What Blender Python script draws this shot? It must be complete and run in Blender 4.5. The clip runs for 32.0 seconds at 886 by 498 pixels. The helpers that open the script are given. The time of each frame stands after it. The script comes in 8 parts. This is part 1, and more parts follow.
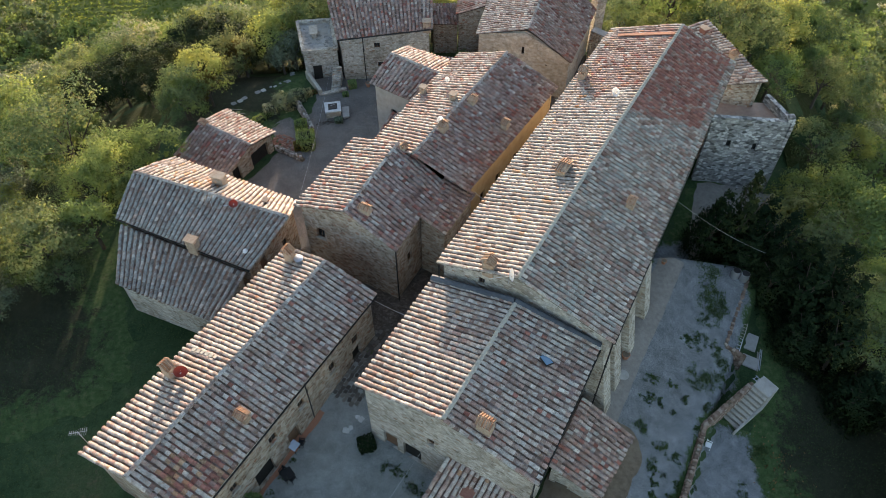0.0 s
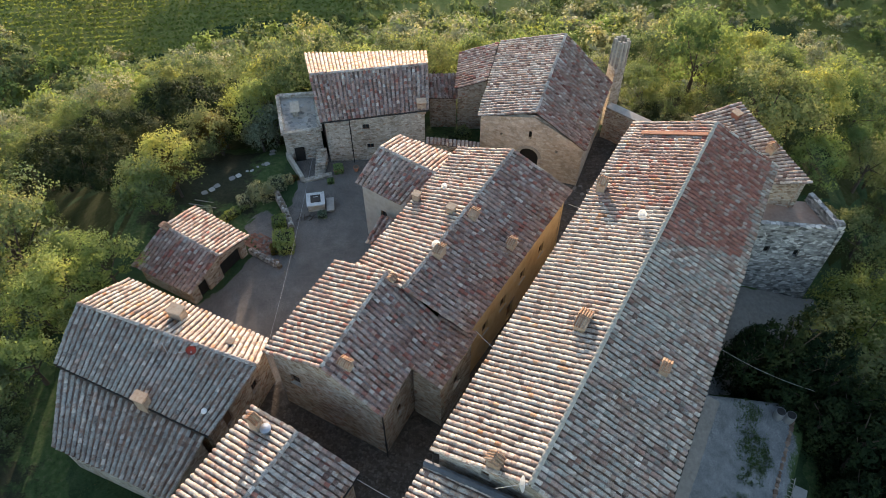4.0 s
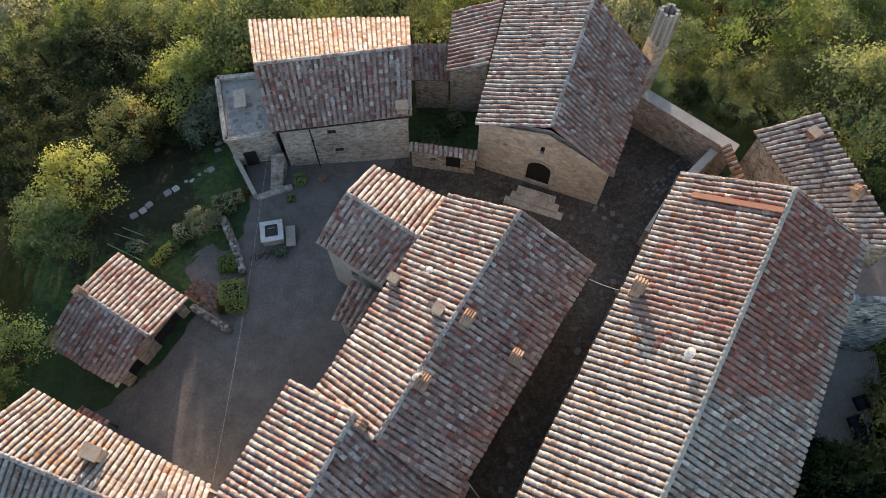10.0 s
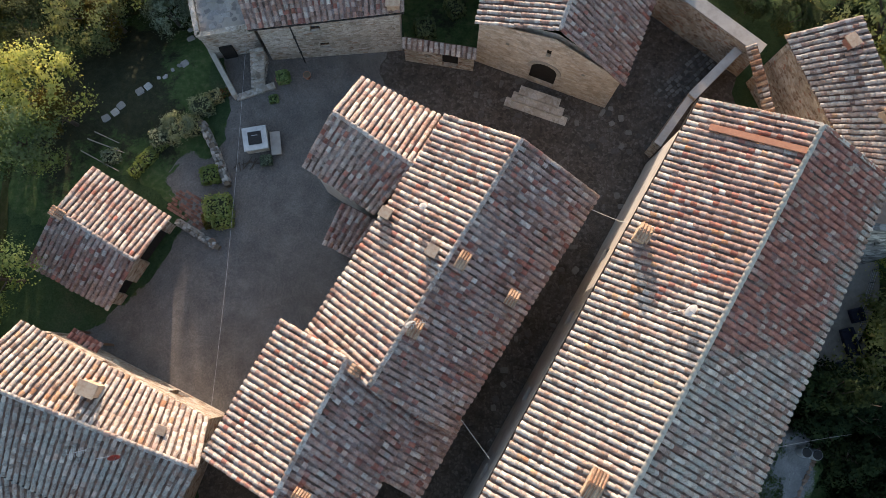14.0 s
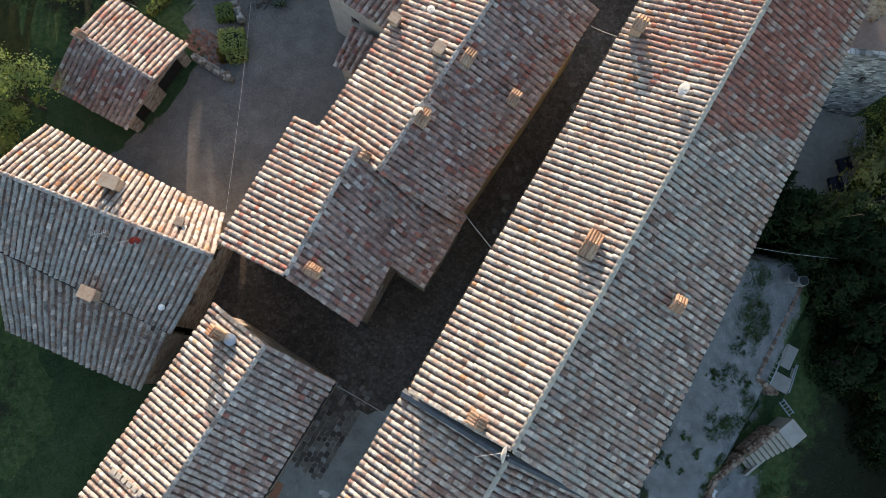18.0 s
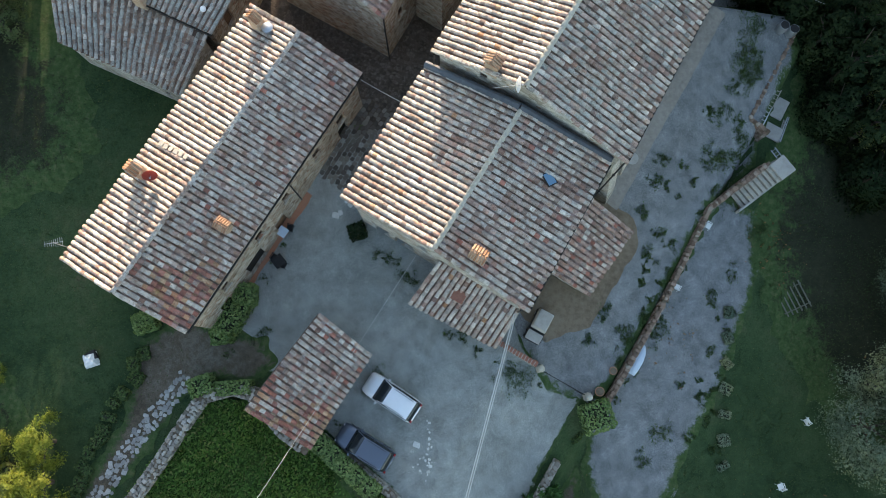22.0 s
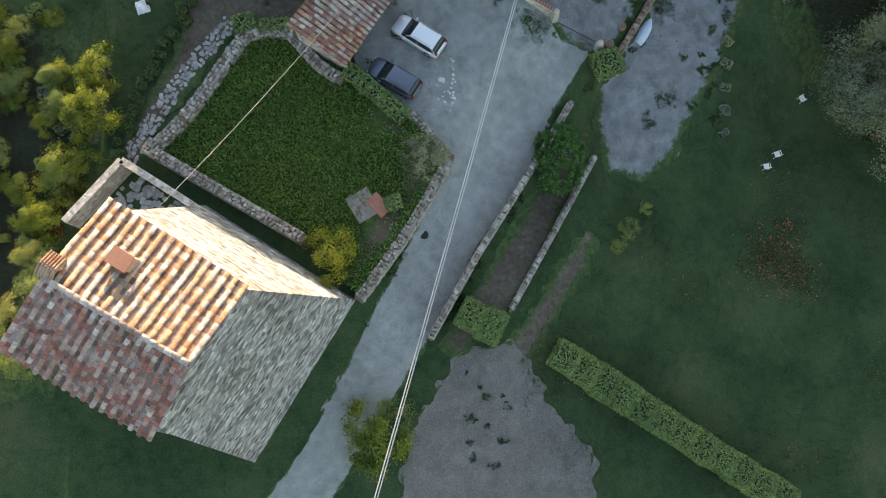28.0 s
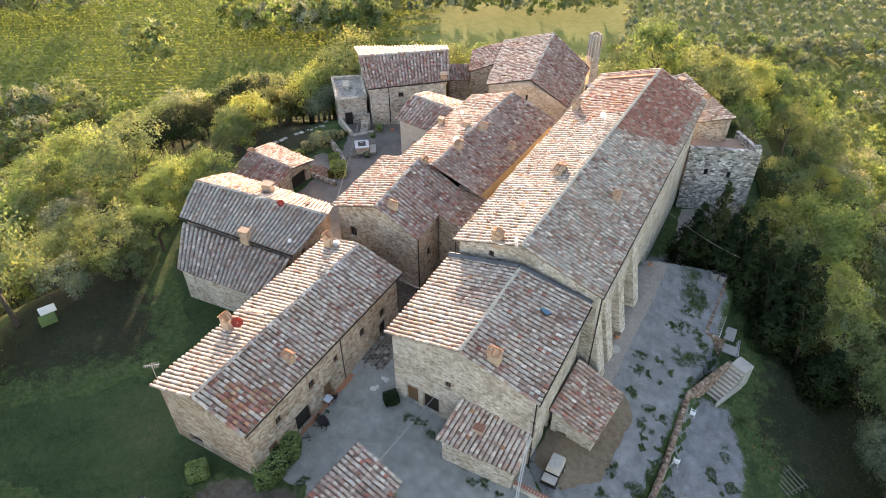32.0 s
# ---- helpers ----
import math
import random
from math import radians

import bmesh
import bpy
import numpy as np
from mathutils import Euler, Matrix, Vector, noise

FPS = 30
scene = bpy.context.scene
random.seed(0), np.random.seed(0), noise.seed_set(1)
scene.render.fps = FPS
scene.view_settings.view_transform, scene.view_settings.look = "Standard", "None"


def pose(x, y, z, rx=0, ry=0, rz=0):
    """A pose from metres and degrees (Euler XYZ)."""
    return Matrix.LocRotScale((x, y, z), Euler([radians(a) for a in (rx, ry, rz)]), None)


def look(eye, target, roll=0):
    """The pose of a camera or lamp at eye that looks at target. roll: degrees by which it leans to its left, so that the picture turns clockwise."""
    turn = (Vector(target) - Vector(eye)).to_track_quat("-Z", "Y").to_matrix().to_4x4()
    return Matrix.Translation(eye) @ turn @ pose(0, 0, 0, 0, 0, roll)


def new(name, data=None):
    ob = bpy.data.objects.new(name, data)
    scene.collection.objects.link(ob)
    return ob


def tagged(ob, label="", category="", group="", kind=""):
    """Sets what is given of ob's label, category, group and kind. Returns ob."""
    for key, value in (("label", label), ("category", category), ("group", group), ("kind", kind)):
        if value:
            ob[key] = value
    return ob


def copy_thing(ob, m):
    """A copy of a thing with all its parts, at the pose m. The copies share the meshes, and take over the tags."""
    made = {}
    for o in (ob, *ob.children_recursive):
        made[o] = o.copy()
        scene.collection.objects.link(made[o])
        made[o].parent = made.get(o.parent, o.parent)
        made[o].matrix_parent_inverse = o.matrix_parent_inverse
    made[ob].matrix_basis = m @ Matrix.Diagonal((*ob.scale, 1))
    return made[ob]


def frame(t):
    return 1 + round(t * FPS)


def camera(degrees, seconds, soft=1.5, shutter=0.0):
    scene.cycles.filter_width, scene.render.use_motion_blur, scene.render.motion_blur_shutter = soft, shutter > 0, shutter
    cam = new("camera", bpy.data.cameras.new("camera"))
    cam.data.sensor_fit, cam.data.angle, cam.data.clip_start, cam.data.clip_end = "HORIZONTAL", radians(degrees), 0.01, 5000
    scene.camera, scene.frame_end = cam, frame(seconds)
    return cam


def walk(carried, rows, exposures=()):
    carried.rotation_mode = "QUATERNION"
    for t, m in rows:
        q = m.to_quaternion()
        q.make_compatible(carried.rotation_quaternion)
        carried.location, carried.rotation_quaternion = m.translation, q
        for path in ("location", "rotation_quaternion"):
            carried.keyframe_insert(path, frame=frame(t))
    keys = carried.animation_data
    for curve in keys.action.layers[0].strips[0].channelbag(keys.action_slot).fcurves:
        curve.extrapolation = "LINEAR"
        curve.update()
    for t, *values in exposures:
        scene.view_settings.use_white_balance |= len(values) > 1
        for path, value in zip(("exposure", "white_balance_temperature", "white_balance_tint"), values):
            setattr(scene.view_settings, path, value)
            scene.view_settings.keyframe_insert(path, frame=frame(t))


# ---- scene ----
cam = camera(64.7, 32.0, 0.6)
METRES, EYE, TILT, LEAN, TURN = 112.0, 54.0, -50.0, 0.0, 0.0
ROWS = [
    (0.0, 0.0, 0.0, 0.0, 0.0, 0.0, -0.0),
    (0.5, 0.0003, 0.0066, 0.0076, 0.01, -0.01, -0.03),
    (1.0, 0.0005, 0.0145, 0.0169, 0.02, -0.02, -0.02),
    (1.5, 0.0008, 0.0239, 0.0281, 0.04, -0.03, -0.03),
    (2.0, 0.0012, 0.0346, 0.0408, 0.05, -0.02, -0.01),
    (2.5, 0.0016, 0.0463, 0.0551, 0.07, -0.02, 0.01),
    (3.0, 0.0023, 0.0586, 0.0706, 0.08, -0.04, 0.03),
    (3.5, 0.0028, 0.0717, 0.0867, 0.07, -0.03, 0.04),
    (5.5, 0.0056, 0.1243, 0.1543, 0.08, -0.16, 0.09),
    (6.0, 0.0063, 0.138, 0.1706, 0.09, -0.15, 0.09),
    (6.5, 0.0071, 0.1514, 0.1868, 0.08, -0.15, 0.08),
    (7.0, 0.0079, 0.1647, 0.2023, 0.09, -0.16, 0.09),
    (7.5, 0.0087, 0.1766, 0.2157, 0.06, -1.68, 0.09),
    (8.0, 0.0094, 0.1878, 0.2281, 0.05, -5.79, 0.08),
    (8.5, 0.0102, 0.1992, 0.2416, 0.04, -9.52, 0.09),
    (9.0, 0.0107, 0.2099, 0.2536, -0.0, -9.98, 0.09),
    (9.5, 0.0116, 0.2196, 0.2631, 0.03, -11.3, 0.09),
    (10.0, 0.0118, 0.2287, 0.2719, -0.02, -15.08, 0.07),
    (10.5, 0.0124, 0.2375, 0.2812, -0.04, -20.91, 0.08),
    (11.0, 0.0123, 0.2462, 0.2911, -0.14, -26.9, 0.03),
    (11.5, 0.0135, 0.2559, 0.3023, -0.09, -30.17, 0.1),
    (12.0, 0.0138, 0.2637, 0.3112, -0.09, -30.15, 0.09),
    (12.5, 0.014, 0.2712, 0.3206, -0.11, -30.12, 0.07),
    (13.0, 0.0142, 0.2754, 0.3263, -0.15, -30.06, 0.04),
    (13.5, 0.0142, 0.2764, 0.3276, -0.08, -30.03, -0.09),
    (15.5, 0.0133, 0.2603, 0.3107, 0.03, -29.96, -0.54),
    (16.0, 0.013, 0.2512, 0.2994, 0.07, -29.98, -0.64),
    (16.5, 0.0128, 0.24, 0.2854, 0.13, -29.99, -0.71),
    (17.0, 0.0127, 0.2274, 0.2699, 0.19, -30.07, -0.75),
    (17.5, 0.012, 0.2142, 0.2542, 0.2, -30.1, -0.83),
    (18.0, 0.0109, 0.1994, 0.237, 0.19, -30.18, -0.89),
    (18.5, 0.0099, 0.1841, 0.2198, 0.22, -30.23, -0.96),
    (19.0, 0.009, 0.1681, 0.2028, 0.24, -30.27, -0.98),
    (19.5, 0.0074, 0.1525, 0.1862, 0.2, -30.4, -1.06),
    (20.0, 0.0071, 0.1369, 0.169, 0.31, -30.46, -1.04),
    (20.5, 0.0058, 0.121, 0.1511, 0.31, -30.46, -1.08),
    (21.0, 0.0052, 0.1055, 0.1333, 0.37, -30.51, -1.08),
    (21.5, 0.0042, 0.0897, 0.115, 0.4, -30.51, -1.11),
    (22.0, 0.0037, 0.0743, 0.0971, 0.47, -30.6, -1.13),
    (22.5, 0.0033, 0.0589, 0.0792, 0.53, -30.68, -1.12),
    (23.0, 0.002, 0.0428, 0.0604, 0.47, -30.65, -1.14),
    (23.5, 0.0013, 0.0275, 0.0422, 0.5, -30.72, -1.15),
    (24.0, 0.001, 0.012, 0.024, 0.58, -30.78, -1.13),
    (24.5, -0.0, -0.0046, 0.004, 0.54, -30.62, -1.12),
    (25.0, -0.0009, -0.0202, -0.0146, 0.55, -30.65, -1.14),
    (25.5, -0.0023, -0.0353, -0.0327, 0.52, -30.7, -1.19),
    (26.0, -0.0027, -0.0504, -0.0506, 0.58, -30.73, -1.17),
    (26.5, -0.0031, -0.0656, -0.0686, 0.61, -30.72, -1.15),
    (28.5, -0.006, -0.0899, -0.1002, 0.72, -30.69, -0.98),
    (29.0, -0.0062, -0.0879, -0.1003, 0.68, -28.12, -0.86),
    (29.5, -0.0061, -0.0867, -0.1008, 0.64, -24.43, -0.75),
    (30.0, -0.0059, -0.0857, -0.1011, 0.6, -20.22, -0.67),
    (30.5, -0.0061, -0.0849, -0.1009, 0.56, -13.56, -0.61),
    (31.0, -0.006, -0.0843, -0.1006, 0.58, -6.23, -0.55),
    (31.5, -0.0059, -0.0839, -0.1006, 0.6, 1.11, -0.54),
    (32.0, -0.0054, -0.084, -0.1004, 0.67, 8.46, -0.57),
]
EXPOSURES = [(0.0, 1.7, 6360, 15), (6.0, 1.63, 6310, 16), (9.0, 1.46, 6260, 17), (11.0, 1.4, 6310, 18), (13.0, 1.5, 6310, 18), (19.0, 1.58, 6360, 15), (20.5, 1.7, 6410, 15), (21.5, 1.96, 6400, 12), (23.0, 2.23, 6600, 13), (24.5, 2.28, 6700, 13), (26.0, 2.23, 6900, 14), (28.6, 2.06, 6900, 16), (29.5, 2.16, 7000, 16), (30.5, 2.38, 7100, 17), (31.25, 2.43, 7160, 21), (32.0, 2.53, 7260, 25)]
walk(cam, [(t, pose(0, 0, EYE, TILT, LEAN, TURN) @ pose(METRES * x, METRES * y, METRES * z, 90 + pitch, roll, yaw)) for t, x, y, z, yaw, pitch, roll in ROWS], EXPOSURES)

# ---- light ----
SUN_ELEV, SUN_AZ = radians(8.2), radians(2.0)   # azimuth from +y towards -x
sun_from = Vector((-math.sin(SUN_AZ) * math.cos(SUN_ELEV), math.cos(SUN_AZ) * math.cos(SUN_ELEV), math.sin(SUN_ELEV)))
world = bpy.data.worlds.new("sky")
scene.world = world
world.use_nodes = True
sky = world.node_tree.nodes.new("ShaderNodeTexSky")
sky.sky_type, sky.sun_disc = "NISHITA", False
sky.sun_elevation, sky.sun_rotation = SUN_ELEV, -SUN_AZ
sky.air_density, sky.dust_density = 1.0, 0.8
world.node_tree.links.new(sky.outputs[0], world.node_tree.nodes["Background"].inputs[0])
world.node_tree.nodes["Background"].inputs[1].default_value = 0.15
sun = new("sun", bpy.data.lights.new("sun", "SUN"))
sun.data.energy, sun.data.angle, sun.data.color = 3.0, radians(0.6), (1.0, 0.81, 0.61)
sun.matrix_world = look(sun_from * 300, (0, 0, 0))

# ---- materials ----
def material(name, rough=0.9, metal=0.0, spec=0.3):
    m = bpy.data.materials.new(name)
    m.use_nodes = True
    b = m.node_tree.nodes["Principled BSDF"]
    b.inputs["Roughness"].default_value, b.inputs["Metallic"].default_value = rough, metal
    b.inputs["Specular IOR Level"].default_value = spec
    return m, m.node_tree, b


def nd(nt, kind, **kw):
    n = nt.nodes.new("ShaderNode" + kind)
    for k, v in kw.items():
        if k in n.inputs:
            if isinstance(v, bpy.types.NodeSocket):
                nt.links.new(v, n.inputs[k])
            else:
                n.inputs[k].default_value = v
    return n


def ramp(nt, fac, stops, mode="LINEAR"):
    r = nt.nodes.new("ShaderNodeValToRGB")
    r.color_ramp.interpolation = mode
    el = r.color_ramp.elements
    while len(el) < len(stops):
        el.new(0.5)
    for e, (p, c) in zip(el, stops):
        e.position, e.color = p, (*c, 1) if len(c) == 3 else c
    nt.links.new(fac, r.inputs[0])
    return r.outputs[0]


def mix(nt, fac, a, b, mode="MIX"):
    n = nt.nodes.new("ShaderNodeMix")
    n.data_type, n.blend_type = "RGBA", mode
    for sock, v in ((n.inputs[0], fac), (n.inputs[6], a), (n.inputs[7], b)):
        if isinstance(v, bpy.types.NodeSocket):
            nt.links.new(v, sock)
        elif isinstance(v, (int, float)):
            sock.default_value = v
        else:
            sock.default_value = (*v, 1)
    return n.outputs[2]


def noise_at(nt, scale, detail=3, rough=0.6, vec=None):
    n = nd(nt, "TexNoise", Scale=scale, Detail=detail, Roughness=rough)
    nt.links.new(vec or place_of(nt), n.inputs["Vector"])
    return n.outputs["Fac"]


def place_of(nt):
    return nt.nodes.new("ShaderNodeNewGeometry").outputs["Position"]


def bump(nt, b, height, strength=0.5, dist=0.05):
    n = nd(nt, "Bump", Strength=strength, Distance=dist)
    nt.links.new(height, n.inputs["Height"])
    nt.links.new(n.outputs[0], b.inputs["Normal"])


def math_node(nt, op, a, b=0.0):
    n = nt.nodes.new("ShaderNodeMath")
    n.operation = op
    for s, v in zip(n.inputs, (a, b)):
        if isinstance(v, bpy.types.NodeSocket):
            nt.links.new(v, s)
        else:
            s.default_value = v
    return n.outputs[0]


def piece_random(nt):
    """One number for each piece, whether it is an object or an island of a mesh."""
    a = nt.nodes.new("ShaderNodeObjectInfo").outputs["Random"]
    g = nt.nodes.new("ShaderNodeNewGeometry").outputs["Random Per Island"]
    return math_node(nt, "FRACT", math_node(nt, "ADD", a, g))


def tile_mat(name, stops, lichen=0.5, lichen_col=(0.52, 0.49, 0.42), moss=0.12, rust=0.5):
    """Old clay: each tile its own shade, pale lichen, rusty and mossy stains, small dark specks."""
    m, nt, b = material(name, 0.88, spec=0.2)
    c = ramp(nt, piece_random(nt), stops)
    tone = ramp(nt, math_node(nt, "FRACT", math_node(nt, "MULTIPLY", piece_random(nt), 37.0)), [(0.0, (0.72, 0.72, 0.72)), (0.3, (0.92, 0.92, 0.92)), (0.7, (1.06, 1.06, 1.05)), (1.0, (1.22, 1.21, 1.19))])
    c = mix(nt, 1.0, c, tone, "MULTIPLY")
    fine = noise_at(nt, 9.0, 4, 0.7)
    big = noise_at(nt, 0.35, 3)
    lich = ramp(nt, math_node(nt, "ADD", math_node(nt, "MULTIPLY", fine, 0.6), math_node(nt, "MULTIPLY", big, 0.55)),
                [(0.60 - 0.12 * lichen, (0, 0, 0)), (0.72 - 0.1 * lichen, (1, 1, 1))])
    c = mix(nt, math_node(nt, "MULTIPLY", lich, lichen), c, lichen_col)
    stain = ramp(nt, math_node(nt, "ADD", math_node(nt, "MULTIPLY", noise_at(nt, 2.6, 5, 0.72), 0.7), math_node(nt, "MULTIPLY", noise_at(nt, 0.3, 2), 0.3)), [(0.50, (0, 0, 0)), (0.60, (1, 1, 1))])
    c = mix(nt, math_node(nt, "MULTIPLY", stain, rust), c, (0.235, 0.135, 0.085))
    dark = ramp(nt, noise_at(nt, 3.1, 5, 0.7), [(0.35, (0.5, 0.48, 0.46)), (0.6, (1, 1, 1))])
    c = mix(nt, 0.6, c, dark, "MULTIPLY")
    speck = ramp(nt, noise_at(nt, 17.0, 3, 0.7), [(0.36, (0.35, 0.34, 0.33)), (0.45, (1, 1, 1)), (0.62, (1, 1, 1)), (0.72, (1.3, 1.3, 1.27))])
    c = mix(nt, 0.75, c, speck, "MULTIPLY")
    mo = ramp(nt, noise_at(nt, 1.3, 5, 0.75), [(0.62, (0, 0, 0)), (0.7, (1, 1, 1))])
    c = mix(nt, math_node(nt, "MULTIPLY", mo, moss), c, (0.36, 0.30, 0.11))
    nt.links.new(c, b.inputs["Base Color"])
    bump(nt, b, noise_at(nt, 28, 3), 0.4, 0.02)
    return m


OLD = [(0.0, (0.25, 0.19, 0.165)), (0.1, (0.40, 0.325, 0.28)), (0.24, (0.49, 0.435, 0.385)), (0.38, (0.55, 0.50, 0.45)), (0.52, (0.45, 0.42, 0.39)),
       (0.62, (0.50, 0.435, 0.385)), (0.70, (0.44, 0.315, 0.26)), (0.78, (0.53, 0.475, 0.42)), (0.9, (0.62, 0.575, 0.52)), (1.0, (0.38, 0.275, 0.235))]
RED = [(0.0, (0.25, 0.105, 0.082)), (0.3, (0.33, 0.14, 0.108)), (0.6, (0.40, 0.175, 0.135)), (0.8, (0.30, 0.145, 0.125)), (1.0, (0.39, 0.26, 0.22))]
BROWN = [(0.0, (0.22, 0.135, 0.112)), (0.15, (0.30, 0.198, 0.168)), (0.38, (0.36, 0.25, 0.215)), (0.58, (0.42, 0.325, 0.285)), (0.74, (0.37, 0.22, 0.178)), (0.86, (0.49, 0.41, 0.37)), (1.0, (0.33, 0.22, 0.188))]
GREYS = [(0.0, (0.20, 0.17, 0.15)), (0.3, (0.31, 0.29, 0.26)), (0.55, (0.38, 0.36, 0.33)), (0.8, (0.27, 0.25, 0.23)), (0.92, (0.30, 0.20, 0.16)), (1.0, (0.44, 0.42, 0.39))]
M_OLD = tile_mat("old_clay_tile", OLD, 0.38, rust=0.55)
M_RED = tile_mat("red_clay_tile", RED, 0.15, rust=0.25)
M_BROWN = tile_mat("brown_clay_tile", BROWN, 0.35)
M_GREY = tile_mat("grey_clay_tile", GREYS, 0.8, (0.42, 0.42, 0.38), 0.05)
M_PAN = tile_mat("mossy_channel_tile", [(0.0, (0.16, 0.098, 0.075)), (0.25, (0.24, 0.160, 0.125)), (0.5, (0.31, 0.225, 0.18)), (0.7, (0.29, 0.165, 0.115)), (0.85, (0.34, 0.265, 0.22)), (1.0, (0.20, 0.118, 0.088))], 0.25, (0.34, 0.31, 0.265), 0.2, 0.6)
M_ORANGE = tile_mat("orange_clay_tile", [(0.0, (0.34, 0.17, 0.09)), (0.4, (0.45, 0.25, 0.15)), (0.7, (0.50, 0.33, 0.21)), (1.0, (0.40, 0.19, 0.11))], 0.4, (0.55, 0.47, 0.34), 0.4)


def stone_mat(name, stops, mortar=(0.50, 0.46, 0.39), scale=2.9, stain=0.6, depth=0.06):
    m, nt, b = material(name, 0.95, spec=0.15)
    mp = nd(nt, "Mapping", Scale=(1.0, 1.0, 1.75))
    pos = place_of(nt)
    warp = nd(nt, "TexNoise", Scale=2.0, Detail=2.0)
    nt.links.new(pos, warp.inputs["Vector"])
    add = nt.nodes.new("ShaderNodeVectorMath")
    add.operation = "MULTIPLY_ADD"
    nt.links.new(warp.outputs["Color"], add.inputs[0])
    add.inputs[1].default_value = (0.22, 0.22, 0.12)
    nt.links.new(pos, add.inputs[2])
    nt.links.new(add.outputs[0], mp.inputs["Vector"])
    v = nd(nt, "TexVoronoi", Scale=scale)
    nt.links.new(mp.outputs[0], v.inputs["Vector"])
    e = nd(nt, "TexVoronoi", Scale=scale)
    e.feature = "DISTANCE_TO_EDGE"
    nt.links.new(mp.outputs[0], e.inputs["Vector"])
    sep = nd(nt, "SeparateColor")
    nt.links.new(v.outputs["Color"], sep.inputs[0])
    c = ramp(nt, sep.outputs[0], stops)
    grain = noise_at(nt, 16, 5, 0.7)
    c = mix(nt, 0.5, c, ramp(nt, grain, [(0.3, (0.55, 0.53, 0.5)), (0.7, (1, 1, 1))]), "MULTIPLY")
    joint = ramp(nt, e.outputs["Distance"], [(0.02, (1, 1, 1)), (0.09, (0, 0, 0))])
    c = mix(nt, math_node(nt, "MULTIPLY", joint, 0.85), c, mortar)
    spot = ramp(nt, noise_at(nt, 1.6, 5, 0.8), [(0.34, (0.6, 0.57, 0.53)), (0.48, (1, 1, 1)), (0.66, (1.2, 1.18, 1.13))])
    c = mix(nt, 0.7, c, spot, "MULTIPLY")
    st = ramp(nt, noise_at(nt, 0.33, 4, 0.65), [(0.36, (0.62, 0.57, 0.52)), (0.55, (1, 1, 1))])
    c = mix(nt, stain, c, st, "MULTIPLY")
    nt.links.new(c, b.inputs["Base Color"])
    h = math_node(nt, "ADD", ramp(nt, e.outputs["Distance"], [(0.0, (0, 0, 0)), (0.12, (1, 1, 1))]), math_node(nt, "MULTIPLY", grain, 0.5))
    bump(nt, b, h, 0.9, depth)
    return m


PALE = [(0.0, (0.36, 0.32, 0.26)), (0.2, (0.50, 0.46, 0.39)), (0.5, (0.62, 0.58, 0.51)), (0.78, (0.74, 0.71, 0.65)), (0.92, (0.55, 0.50, 0.43)), (1.0, (0.42, 0.30, 0.22))]
WARM = [(0.0, (0.28, 0.20, 0.14)), (0.25, (0.42, 0.33, 0.25)), (0.5, (0.54, 0.46, 0.36)), (0.75, (0.66, 0.60, 0.51)), (0.9, (0.45, 0.35, 0.26)), (1.0, (0.42, 0.22, 0.15))]
M_STONE = stone_mat("pale_rubble_stone", PALE)
M_WARMSTONE = stone_mat("warm_rubble_stone", WARM)
M_BIGSTONE = stone_mat("tower_stone", [(0.0, (0.13, 0.127, 0.12)), (0.3, (0.34, 0.335, 0.325)), (0.55, (0.50, 0.49, 0.475)), (0.82, (0.78, 0.77, 0.74)), (1.0, (0.24, 0.225, 0.20))], (0.30, 0.29, 0.275), scale=2.3)
M_ASHLAR = stone_mat("church_stone", [(0.0, (0.52, 0.44, 0.34)), (0.5, (0.63, 0.56, 0.46)), (1.0, (0.72, 0.67, 0.58))], (0.50, 0.44, 0.35), 2.2, 0.5, 0.02)


def plain(name, stops, scale=4.0, rough=0.9, relief=0.2, dist=0.02, metal=0.0, spec=0.3):
    m, nt, b = material(name, rough, metal, spec)
    f = math_node(nt, "ADD", math_node(nt, "MULTIPLY", noise_at(nt, scale, 6, 0.7), 0.65), math_node(nt, "MULTIPLY", noise_at(nt, scale * 0.09, 3), 0.35))
    c = ramp(nt, f, stops)
    nt.links.new(c, b.inputs["Base Color"])
    if relief:
        bump(nt, b, noise_at(nt, scale * 4, 4, 0.7), relief, dist)
    return m


M_PLASTER = plain("ochre_plaster", [(0.3, (0.42, 0.27, 0.13)), (0.5, (0.55, 0.38, 0.19)), (0.7, (0.60, 0.46, 0.28))], 1.2)
M_GREYPLASTER = plain("grey_render", [(0.3, (0.27, 0.25, 0.22)), (0.5, (0.38, 0.355, 0.315)), (0.7, (0.47, 0.44, 0.39))], 1.2, relief=0.5, dist=0.03)
M_CAP = plain("mortar_cap", [(0.3, (0.27, 0.245, 0.20)), (0.45, (0.40, 0.365, 0.30)), (0.58, (0.48, 0.435, 0.36)), (0.7, (0.44, 0.34, 0.19))], 3.0)
M_CHIM = plain("chimney_masonry", [(0.3, (0.24, 0.15, 0.10)), (0.45, (0.40, 0.28, 0.19)), (0.58, (0.46, 0.37, 0.27)), (0.7, (0.44, 0.25, 0.14))], 4.5, relief=0.5, dist=0.03)
M_DECK = plain("roof_boards", [(0.3, (0.10, 0.07, 0.055)), (0.7, (0.17, 0.12, 0.09))], 5.0)
M_WOOD = plain("brown_wood", [(0.3, (0.10, 0.055, 0.03)), (0.7, (0.20, 0.12, 0.07))], 6.0, 0.7)
